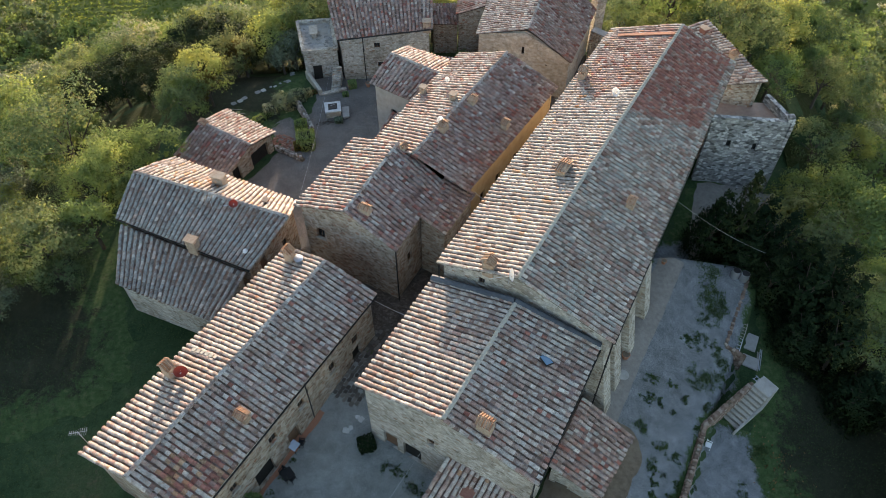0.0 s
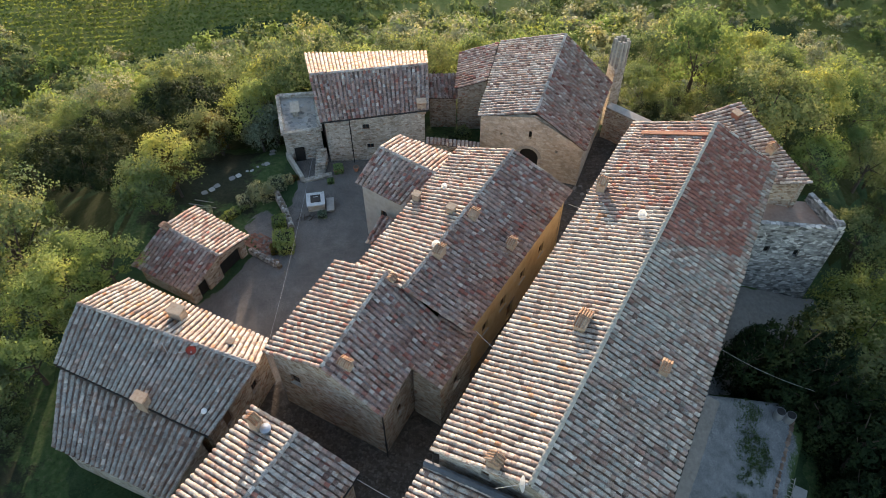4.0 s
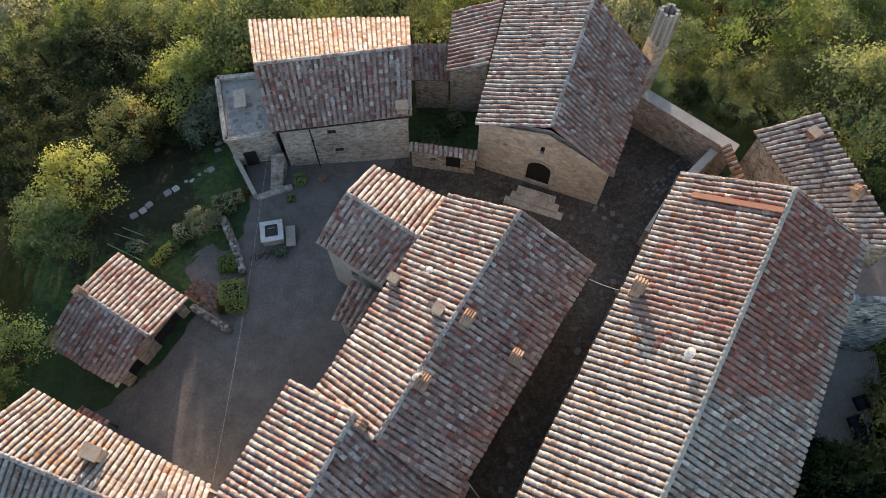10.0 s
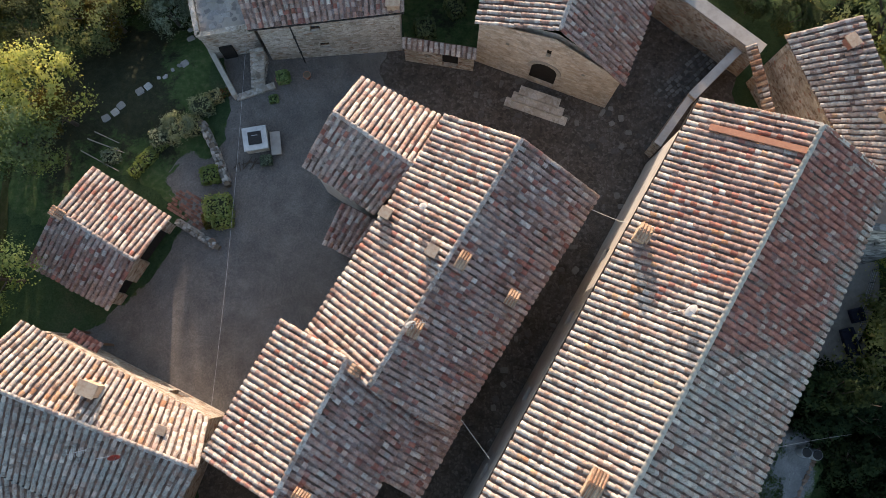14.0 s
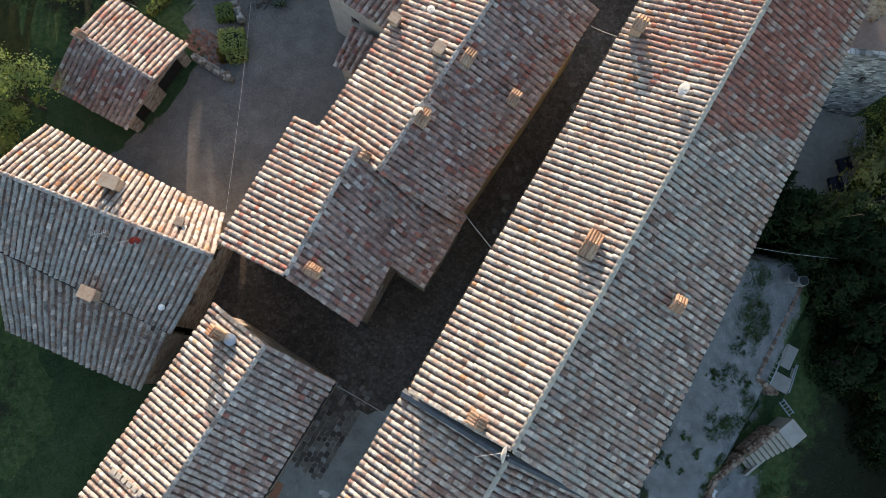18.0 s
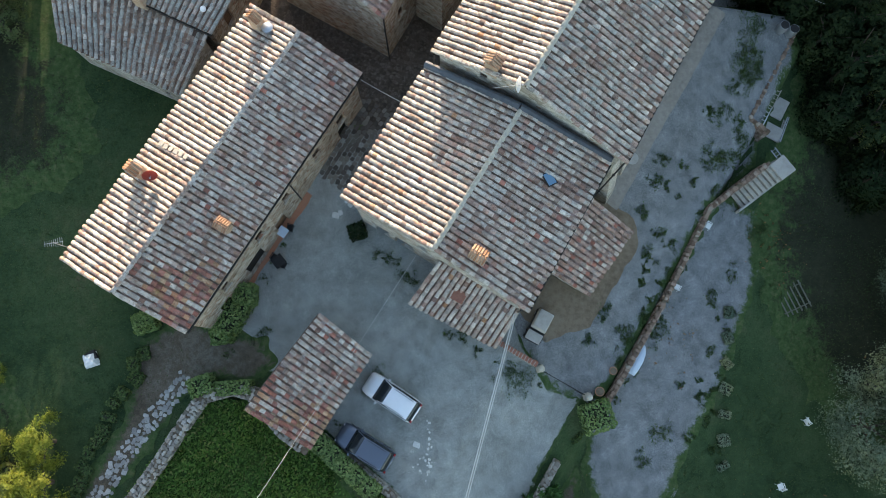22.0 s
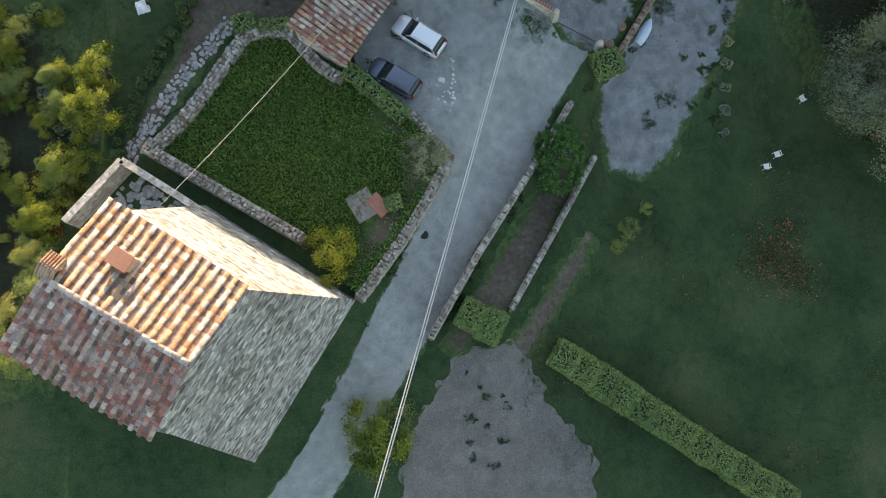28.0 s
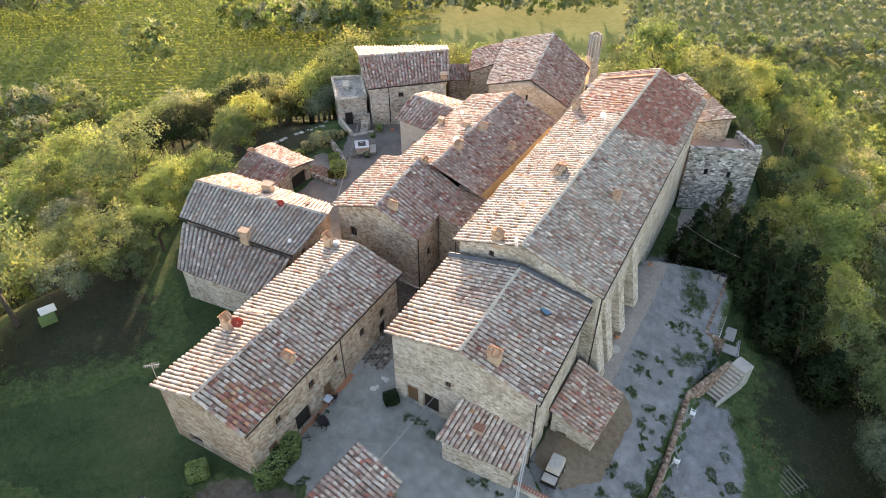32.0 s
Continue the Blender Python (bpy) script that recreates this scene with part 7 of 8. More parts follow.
leaf_mass("shrub", "small dark green shrub at the pale house's wall", "shrub", [(-11.2, 71.2, gz(-11, 71), 1.0, 0.9, 0.9, 10)], 600, 0.1, L_HEDGE)
leaf_mass("shrub", "low green plant beside the outside stair", "shrub", [(-11.9, 69.4, gz(-12, 69), 0.7, 0.6, 0.5, 10)], 300, 0.09, L_HEDGE)
leaf_mass("flowering_shrub", "low pink and yellow flowers at the wall's end", "shrub", [(-16.0, 69.9, gz(-16, 70), 1.2, 0.6, 0.45, 20)], 420, 0.08, L_RED)
leaf_mass("shrub", "dry rusty shrub beside the barn floor", "shrub", [(-16.2, 59.3, gz(-16, 59), 1.0, 1.2, 0.7, 20)], 520, 0.1, L_RUST)
# pine-like tree with tufted whorls
L_PINE = leaf_mat("pine_needles", [(0.0, (0.05, 0.11, 0.04)), (0.5, (0.085, 0.18, 0.06)), (1.0, (0.14, 0.26, 0.09))], 0.2, True)
pine = thing("pine_tree", "broad young pine with tufted dark green whorls", "tree", (8.6, 1.9, gz(8.6, 1.9)))
part("trunk", trunk_bm(77, 5.0, 2.4, 7, 0.14), M_BARK, pine)
Vs = []
pr = np.random.default_rng(3)
for i in range(210):
    a, u = pr.uniform(0, 6.28), pr.uniform(0.05, 1.0)
    rad = 2.6 * math.sqrt(1 - u * u) * pr.uniform(0.75, 1.0)
    c = np.array((rad * math.cos(a) * 0.85, rad * math.sin(a) * 1.15, 0.6 + 4.2 * u))
    ax = np.array((math.cos(a) * 0.6, math.sin(a) * 0.6, 0.8))
    for j in range(22):
        d = pr.normal(size=3) * 0.8 + ax
        d /= np.linalg.norm(d)
        sd = np.cross(d, pr.normal(size=3))
        sd /= np.linalg.norm(sd) / 0.065
        e = c + d * 0.42
        Vs += [c - sd, c + sd, e + sd * 0.5, e - sd * 0.5]
put("crown", quad_mesh("crown", np.array(Vs), np.arange(len(Vs)).reshape(-1, 4), L_PINE), pine)

# weeds and grass tufts
def tufts(name, label, spots, n_per, h, mat, spread=1.0):
    P = []
    for x, y, rad in spots:
        for _ in range(int(6 + 9 * rad)):
            q = rad * rng.uniform(0.25, 0.6)
            cx, cy = x + rng.normal(0, rad * 0.55), y + rng.normal(0, rad * 0.55)
            P.append(np.stack((cx + rng.normal(0, q * 0.5, int(n_per * q)), cy + rng.normal(0, q * 0.5, int(n_per * q))), 1))
    P = np.concatenate(P)
    return blades(name, label, P, h, mat)


def blades(name, label, P, h, mat, level=None, w=0.05):
    n = len(P)
    z = ground_z(P[:, 0], P[:, 1]) if level is None else np.full(n, level)
    base = np.column_stack((P, z + 0.03))
    a = rng.uniform(0, 6.28, n)
    sd = np.stack((np.cos(a), np.sin(a), np.zeros(n)), 1) * w
    up = np.stack((rng.normal(0, 0.5, n), rng.normal(0, 0.5, n), np.ones(n)), 1) * (h * rng.uniform(0.5, 1.3, n))[:, None]
    V = np.stack((base - sd, base + sd, base + up + sd * 0.6, base + up - sd * 0.6), 1).reshape(-1, 3)
    return tagged(put(name, quad_mesh(name, V, np.arange(4 * n).reshape(-1, 4), mat)), label, "grass", kind="stuff")


L_DRY = leaf_mat("dry_grass_blades", [(0.0, (0.15, 0.095, 0.05)), (0.5, (0.24, 0.13, 0.07)), (1.0, (0.32, 0.18, 0.09))], 0.2, True)
L_GRASS = leaf_mat("grass_blades", [(0.0, (0.041, 0.067, 0.027)), (0.5, (0.058, 0.090, 0.036)), (0.85, (0.077, 0.108, 0.043)), (1.0, (0.108, 0.106, 0.054))], 0.2, True)
WEEDS = [(23.2, 31.1, 1.0), (22.2, 30.7, 0.7), (24.6, 31.1, 0.8), (25.0, 32.6, 0.8), (23.4, 34.6, 0.7), (22.0, 34.6, 0.4), (24.9, 34.2, 0.6), (25.4, 38.8, 1.0), (24.5, 37.1, 0.7), (25.9, 40.4, 1.0), (26.5, 42.3, 1.1), (18.0, 30.3, 0.5), (17.6, 28.5, 0.6), (16.4, 26.0, 0.6), (19.5, 27.5, 0.25), (18.0, 24.4, 0.6), (17.0, 22.7, 0.7), (19.1, 23.6, 0.5)]
WEEDS += [(21.0, 28.7, 0.4), (13.5, 18.1, 0.6), (15.2, 16.4, 0.8), (16.6, 17.8, 0.7), (11.9, 15.8, 0.5), (19.2, 20.6, 0.6), (18.4, 16.8, 0.9), (23.2, 20.1, 0.5), (23.1, 19.1, 0.5), (24.9, 21.9, 0.6)]
WEEDS += [(1.5 + 0.9 * (k % 5) + 0.3 * math.sin(k * 2.7), -16.0 - 0.55 * k + 0.4 * math.cos(k * 1.9), 0.18 + 0.10 * (k % 3)) for k in range(14)]
WEEDS += [(27.5, 25.5, 0.9), (20.3, 12.4, 0.4), (18.6, 8.4, 0.8), (17.1, 6.5, 0.7), (6.7, 12.7, 1.2), (5.8, 13.4, 0.9), (0.2, 17.6, 0.5), (2.0, 15.8, 0.5), (-4.3, 21.9, 0.5), (-2.0, 20.2, 0.7), (25.5, 37.7, 0.9), (26.6, 38.8, 0.8)]
wr = random.Random(21)


def fringe(p, q, w=0.4, step=0.7):
    """Weeds along the foot of a wall."""
    p, q = Vector(p), Vector(q)
    for i in range(int((q - p).length / step)):
        c = lerp(p, q, (i + wr.random()) * step / (q - p).length)
        if wr.random() < 0.35:
            WEEDS.append((c.x + wr.uniform(-0.25, 0.25), c.y + wr.uniform(-0.25, 0.25), wr.uniform(0.5, 1.1) * w))


for pq in (((-1.6, 17.5), (4.6, 14.5)), ((-4.0, 13.6), (-7.6, 8.2)), ((-2.2, -2.8), (-7.0, -12.2)), ((6.4, 0.2), (-1.2, -12.8)), ((12.4, 10.6), (21.6, 26.6)), ((14.2, 10.4), (22.8, 25.6)), ((-15.9, 15.6), (-6.0, 32.6)), ((-1.4, 19.8), (-5.8, 24.0)), ((-16.5, 13.6), (-10.4, 17.0)), ((4.6, 14.0), (8.4, 12.2)), ((-8.4, 9.4), (-9.2, 12.2)), ((8.6, 5.0), (12.0, 9.6))):
    fringe(*pq)
for i in range(10):
    k = wr.uniform(0, 1)
    x, y = 13.5 + 14 * k + wr.uniform(-3.0, 3.0), 15 + 24 * k + wr.uniform(-2.5, 2.5)
    WEEDS.append((x, y, wr.uniform(0.25, 0.6)))
for i in range(16):
    k = wr.uniform(0, 1)
    WEEDS.append((21.5 + 4 * k + wr.uniform(-1.2, 1.2), 6 + 16 * k + wr.uniform(-2, 2), wr.uniform(0.2, 0.5)))
tufts("weeds", "dark green weeds growing through the gravel", WEEDS, 130, 0.07, L_WEED)
P = np.stack((rng.uniform(-24, 0, 60000), rng.uniform(-10, 11, 60000)), 1)
L_TUFT = leaf_mat("garden_grass_blades", [(0.0, (0.078, 0.151, 0.036)), (0.5, (0.129, 0.235, 0.056)), (0.85, (0.190, 0.291, 0.078)), (1.0, (0.258, 0.258, 0.101))], 0.25, True)
gl = [(-23.6, 1.6), (-18.1, 9.8), (-15.6, 10.9), (-13.2, 10.5), (-8.4, 8.0), (-3.1, 4.0), (-0.7, 1.2), (-4.0, -5.0), (-7.2, -9.6), (-9.5, -8.0), (-11.6, -5.2)]
P = P[[in_poly(x, y, gl) for x, y in P]]
dens = np.sin(P[:, 0] * 0.8) * np.cos(P[:, 1] * 0.7) + rng.normal(0, 0.5, len(P)) - 0.9 * (P[:, 0] > -7)
blades("garden_grass", "rough tufted grass of the raised garden lawn", P[dens > -1.1], 0.2, L_TUFT, 1.3, 0.075)
P = np.stack((rng.uniform(6, 46, 90000), rng.uniform(-28, 30, 90000)), 1)
s_ = (P[:, 0] - 6) * 0.861 - (P[:, 1] - 15) * 0.508
strip_poly = [(13.2, 10), (22, 25), (26, 27), (27, 19.5), (24.6, 12.7), (22.4, 8.5), (18, 2.6), (13, 1.2)]
keep = (s_ > 9.3) & ~np.array([in_poly(x, y, strip_poly) for x, y in P]) & (np.sin(P[:, 0] * 0.6 + 1) * np.sin(P[:, 1] * 0.5) + rng.normal(0, 0.6, len(P)) > -0.2)
blades("lawn_grass", "uneven grass of the lower lawn", P[keep], 0.10, L_GRASS, None, 0.035)
P = P[(s_ > 9.3) & (np.sin(P[:, 0] * 0.31 + 2) * np.cos(P[:, 1] * 0.27 + P[:, 0] * 0.1) + rng.normal(0, 0.35, len(P)) > 1.3)]
blades("withered_grass", "sparse withered brown grass on the lower lawn", P, 0.14, L_DRY, None, 0.06)
P = np.stack((rng.uniform(-46, -15, 26000), rng.uniform(8, 36, 26000)), 1)
keep = ~np.array([in_poly(x, y, [(-26, 19.6), (-13, 39.5), (-4, 34), (-15.5, 12)]) for x, y in P])
blades("west_grass", "shaded lawn grass beside the row house", P[keep], 0.08, L_GRASS, None, 0.035)

for cx, cy, q, n in ((28.6, -4.6, 1.5, 520), (30.2, -6.6, 0.9, 220), (27.0, -6.2, 1.2, 160), (29.6, -2.6, 0.8, 130)):
    blades("dry_grass", "patch of dry rust-brown grass on the lawn", np.stack((rng.normal(cx, q, n), rng.normal(cy, q, n)), 1), 0.16, L_DRY, None, 0.08)

# ---- vehicles ----
def paint(name, col, rough=0.3, metal=0.5):
    m, nt, b = material(name, rough, metal, 0.5)
    c = mix(nt, ramp(nt, noise_at(nt, 3.0, 4), [(0.4, (0, 0, 0)), (0.7, (0.25, 0.25, 0.25))]), col, tuple(0.8 * v + 0.03 for v in col))
    nt.links.new(c, b.inputs["Base Color"])
    return m


M_SILVER = paint("silver_paint", (0.78, 0.79, 0.80), 0.3, 0.25)
M_SLATE = paint("slate_paint", (0.13, 0.15, 0.19))
M_RUBBER = plain("rubber", [(0.3, (0.015, 0.015, 0.015)), (0.7, (0.03, 0.03, 0.03))], 9, 0.9)
M_LAMPRED = plain("red_lamp", [(0.3, (0.25, 0.01, 0.01)), (0.7, (0.35, 0.02, 0.02))], 5, 0.2, 0.0)
M_LAMPCLEAR = plain("clear_lamp", [(0.3, (0.6, 0.62, 0.64)), (0.7, (0.75, 0.76, 0.78))], 5, 0.15, 0.0)


def loft(bm, stations):
    rows = [[bm.verts.new(p) for p in st] for st in stations]
    for a, b in zip(rows, rows[1:]):
        for i in range(len(a) - 1):
            bm.faces.new((a[i], a[i + 1], b[i + 1], b[i]))
    bm.faces.new(rows[0][::-1])
    bm.faces.new(rows[-1])


def car(label, x, y, turn, mat, L=4.45, W=1.8, H=1.5):
    """An estate car; its nose points along +x."""
    t = thing("car", label, "car", (x, y, gz(x, y) + 0.05), turn, "parked cars")
    h = L / 2
    bm = bmesh.new()
    st = []
    for px, w, zl, zb in ((-h, 0.80, 0.42, 0.86), (-h + 0.1, 0.93, 0.30, 0.95), (-h + 0.5, 1.0, 0.22, 0.98), (-0.6, 1.0, 0.20, 0.97), (0.6, 1.0, 0.20, 0.95), (h - 1.05, 1.0, 0.20, 0.93), (h - 0.5, 0.97, 0.22, 0.86), (h - 0.18, 0.90, 0.26, 0.76), (h - 0.04, 0.80, 0.32, 0.66), (h, 0.66, 0.40, 0.58)):
        w *= W / 2
        st.append([(px, -w * 0.82, zl), (px, -w, zl + 0.12), (px, -w, zb - 0.14), (px, -w * 0.93, zb - 0.02), (px, -w * 0.5, zb + 0.02), (px, 0, zb + 0.03), (px, w * 0.5, zb + 0.02), (px, w * 0.93, zb - 0.02), (px, w, zb - 0.14), (px, w, zl + 0.12), (px, w * 0.82, zl)])
    loft(bm, st)
    for f in bm.faces:
        f.smooth = True
    part("body", bm, mat, t)
    bm = bmesh.new()
    cab = []
    for px, wl, wt, zt in ((-h + 0.10, 0.90, 0.84, 1.0), (-h + 0.42, 0.93, 0.80, H - 0.14), (-h + 0.8, 0.95, 0.81, H - 0.03), (-0.3, 0.96, 0.83, H), (h - 1.95, 0.95, 0.80, H - 0.06), (h - 1.05, 0.93, 0.84, 0.97)):
        cab.append([(px, -wl * W / 2, 0.93), (px, -wt * W / 2, zt - 0.05), (px, -wt * W / 2 * 0.8, zt), (px, 0, zt + 0.015), (px, wt * W / 2 * 0.8, zt), (px, wt * W / 2, zt - 0.05), (px, wl * W / 2, 0.93)])
    loft(bm, cab)
    for f in bm.faces:
        f.smooth = True
    part("glasshouse", bm, M_GLASS, t)
    bm = bmesh.new()
    top = [[(px, yy * W / 2, z + 0.018) for yy, z in ((-w, zt - 0.045), (-w * 0.8, zt + 0.002), (0, zt + 0.02), (w * 0.8, zt + 0.002), (w, zt - 0.045))] for px, w, zt in ((-h + 0.45, 0.81, H - 0.12), (-h + 0.8, 0.82, H - 0.03), (-0.3, 0.84, H), (h - 1.9, 0.81, H - 0.06))]
    rows = [[bm.verts.new(p) for p in s] for s in top]
    for a, b in zip(rows, rows[1:]):
        for i in range(4):
            f = bm.faces.new((a[i], a[i + 1], b[i + 1], b[i]))
            f.smooth = True
    part("roof", bm, mat, t)
    for sy in (-1, 1):
        for pa, pb in (((h - 1.2, 0.88, 0.95), (h - 2.0, 0.765, H - 0.07)), ((-0.35, 0.94, 0.95), (-0.4, 0.78, H - 0.03)), ((-h + 0.2, 0.86, 0.98), (-h + 0.7, 0.76, H - 0.1))):
            bm = bmesh.new()
            beam(bm, (pa[0], sy * pa[1] * W / 2, pa[2]), (pb[0], sy * pb[1] * W / 2, pb[2]), 0.035)
            part("pillar", bm, mat, t)
        bm = bmesh.new()
        box(bm, h - 1.45, sy * (W / 2 + 0.08), 0.95, 0.14, 0.2, 0.13, 0, 0.03)
        part("mirror", bm, mat, t)
        bm = bmesh.new()
        beam(bm, (-h + 0.7, sy * 0.66, H + 0.03), (h - 2.1, sy * 0.66, H + 0.03), 0.02)
        part("roof_rail", bm, M_DARKMETAL, t)
        bm = bmesh.new()
        box(bm, h - 0.22, sy * 0.58, 0.58, 0.3, 0.34, 0.13, sy * -18, 0.04)
        part("headlight", bm, M_LAMPCLEAR, t)
        bm = bmesh.new()
        box(bm, -h + 0.07, sy * 0.7, 0.72, 0.14, 0.18, 0.26, 0, 0.03)
        part("tail_light", bm, M_LAMPRED, t)
        for px in (h - 0.85, -h + 0.85):
            bm = bmesh.new()
            beam(bm, (px, sy * (W / 2 - 0.2), 0.31), (px, sy * (W / 2 + 0.01), 0.31), 0.31, 18)
            wh = part("tyre", bm, M_RUBBER, t)
            bm = bmesh.new()
            beam(bm, (px, sy * (W / 2), 0.31), (px, sy * (W / 2 + 0.02), 0.31), 0.2, 12)
            part("rim", bm, M_STEEL, wh)
    bm = bmesh.new()
    box(bm, -h + 0.02, 0, 0.55, 0.06, 0.5, 0.11)
    part("number_plate", bm, M_WHITE, t)
    return t


car("silver estate car parked beside the tiled shelter", -3.0, 11.25, 148, M_SILVER)
car("dark slate-blue estate car parked beside the garden wall", -4.85, 7.6, 150, M_SLATE)

cart = thing("utility_buggy", "small off-road buggy with a pale canvas roof", "vehicle", (7.95, 16.7, gz(8, 16.7) + 0.05), 62)
bm = bmesh.new()
box(bm, 0, 0, 0.4, 2.6, 1.3, 0.5, 0, 0.08)
part("body", bm, M_DARKMETAL, cart)
bm = bmesh.new()
box(bm, 0.45, 0, 0.9, 1.6, 1.25, 0.8, 0, 0.1, 0.88)
part("canopy", bm, M_GREYPLASTER, cart)
bm = bmesh.new()
box(bm, -0.9, 0, 0.9, 0.75, 1.2, 0.16, 0, 0.05)
part("bonnet", bm, M_GREYPLASTER, cart)
for px in (-0.85, 0.85):
    for sy in (-1, 1):
        bm = bmesh.new()
        beam(bm, (px, sy * 0.5, 0.3), (px, sy * 0.7, 0.3), 0.3, 16)
        wh = part("tyre", bm, M_RUBBER, cart)
        bm = bmesh.new()
        beam(bm, (px, sy * 0.69, 0.3), (px, sy * 0.72, 0.3), 0.16, 10)
        part("rim", bm, M_STEEL, wh)

# ---- loose things ----
def chair_proto(mat, label, category="chair"):
    t = thing("plastic_chair", label, category, (0, 0, -300))
    bm = bmesh.new()
    box(bm, 0, 0, 0.42, 0.5, 0.48, 0.04, 0, 0.015)
    part("seat", bm, mat, t)
    for i in range(5):
        a = radians(-50 + 25 * i)
        bm = bmesh.new()
        box(bm, 0.30 * math.sin(a), 0.24 + 0.06 * (math.cos(a) - 0.64), 0.46, 0.08, 0.03, 0.42, -math.degrees(a) * 0.6, 0.008)
        part("back_slat", bm, mat, t)
    bm = bmesh.new()
    box(bm, 0, 0.27, 0.84, 0.5, 0.04, 0.07, 0, 0.015)
    part("top_rail", bm, mat, t)
    for sx in (-1, 1):
        bm = bmesh.new()
        box(bm, sx * 0.27, 0.0, 0.62, 0.06, 0.46, 0.035, 0, 0.012)
        part("armrest", bm, mat, t)
        for sy in (-1, 1):
            bm = bmesh.new()
            beam(bm, (sx * 0.26, sy * 0.24, 0), (sx * 0.22, sy * 0.2, 0.62 if sy < 0 else 0.44), 0.025)
            part("leg", bm, mat, t)
    return t


white_chair = chair_proto(M_WHITE, "white plastic garden chair standing on the grass")
black_chair = chair_proto(M_BLACK, "black plastic garden chair on the gravel yard")


def seat_at(proto, x, y, turn, z=None, fall=0):
    m = pose(x, y, gz(x, y) + 0.05 if z is None else z, fall, 0, turn)
    if proto.location.z < -200:
        proto.matrix_basis = m
        return proto
    return copy_thing(proto, m)


for x, y, tn in ((29.0, 4.3, 200), (27.9, 3.1, 190), (31.6, 9.6, 120), (22.7, 25.6, 60), (19.9, 20.4, 150), (-43.2, 24.5, 40)):
    seat_at(white_chair, x, y, tn)["group"] = "white garden chairs"
for x, y, tn in ((-11.6, 21.0, 150), (-12.3, 21.5, 330), (-12.2, 23.9, 100), (-11.2, 23.8, 260)):
    seat_at(black_chair, x, y, tn)["group"] = "black garden chairs"


def table(label, x, y, turn, w, d, h, mat, legs_mat, round_top=False):
    t = thing("garden_table", label, "table", (x, y, gz(x, y) + 0.08), turn)
    bm = bmesh.new()
    if round_top:
        beam(bm, (0, 0, h - 0.05), (0, 0, h), w / 2, 24)
    else:
        box(bm, 0, 0, h - 0.05, w, d, 0.05, 0, 0.015)
    part("tabletop", bm, mat, t)
    for sx in (-1, 1):
        for sy in (-1, 1):
            bm = bmesh.new()
            beam(bm, (sx * w * 0.36, sy * d * 0.36, 0), (sx * w * 0.3, sy * d * 0.3, h - 0.05), 0.03)
            part("leg", bm, legs_mat, t)
    return t


M_PALEBLUE = plain("pale_blue", [(0.3, (0.42, 0.50, 0.60)), (0.7, (0.55, 0.63, 0.72))], 3, 0.6, 0.0)
table("square table with a pale blue top by the house door", -11.7, 23.45, 58, 0.75, 0.75, 0.74, M_PALEBLUE, M_BLACK)
table("low black table on the gravel yard", -11.9, 21.2, 40, 0.9, 0.9, 0.72, M_BLACK, M_BLACK)
table("round white plastic table beside the shrub", -15.35, 19.75, 0, 0.95, 0.95, 0.73, M_WHITE, M_WHITE, True)
bn = thing("bench", "dark red wooden bench against the house wall", "bench", (-16.3, 19.1, gz(-16, 19) + 0.08), 58)
bm = bmesh.new()
box(bm, 0, 0, 0.4, 1.4, 0.42, 0.06, 0, 0.01)
part("seat", bm, M_REDDISH, bn)
for sx in (-0.55, 0.55):
    bm = bmesh.new()
    box(bm, sx, 0, 0, 0.08, 0.36, 0.4)
    part("leg", bm, M_REDDISH, bn)

M_LIME = plain("worn_limewash", [(0.3, (0.36, 0.36, 0.35)), (0.45, (0.52, 0.52, 0.50)), (0.7, (0.66, 0.66, 0.64))], 2.6, relief=0.4)
well = thing("well", "square stone well with a metal lid in the courtyard", "well", (-13.0, 65.8, gz(-13, 65.8)), 10)
bm = bmesh.new()
box(bm, 0, 0, -0.2, 1.75, 1.75, 1.1, 0, 0.04)
part("base", bm, M_ASHLAR, well)
bm = bmesh.new()
box(bm, 0, 0, 0.9, 1.9, 1.9, 0.16, 0, 0.03)
part("rim", bm, M_LIME, well, "worn whitewashed stone rim")
bm = bmesh.new()
box(bm, 0, 0, 1.062, 1.05, 1.05, 0.06, 0, 0.015)
lid = part("lid", bm, M_DARKMETAL, well)
bm = bmesh.new()
beam(bm, (-0.25, 0.2, 1.14), (0.25, 0.2, 1.14), 0.025)
part("handle", bm, M_STEEL, lid)
leaf_mass("shrub", "low spiky grey-green plant at the well's foot", "shrub", [(-12.2, 64.2, gz(-12.2, 64.2), 0.9, 0.8, 0.55, 10)], 700, 0.07, L_OLIVE)
lg = random.Random(4)
for k in range(9):
    a = lg.uniform(0, 180)
    x, y = -13.9 + lg.uniform(-0.8, 0.9), 63.9 + lg.uniform(-0.35, 0.35)
    br = thing("branch", "dry brown branch lying beside the well", "branch", (x, y, gz(x, y) + 0.1 + 0.03 * (k % 3)), a, "firewood")
    bm = bmesh.new()
    beam(bm, (-lg.uniform(0.3, 0.6), 0, 0), (lg.uniform(0.3, 0.6), 0.05, 0.02), 0.045, 7, 0.03)
    part("stick", bm, M_BARK, br)
wb = thing("stone_bench", "plain stone slab bench beside the well", "bench", (-11.5, 65.6, gz(-11.5, 65.6)), 8)
bm = bmesh.new()
box(bm, 0, 0, 0.36, 0.8, 1.9, 0.14, 0, 0.03)
part("seat", bm, M_GREYPLASTER, wb)
for sy in (-0.65, 0.65):
    bm = bmesh.new()
    box(bm, 0, sy, -0.1, 0.6, 0.25, 0.46, 0, 0.02)
    part("foot", bm, M_STONE, wb)

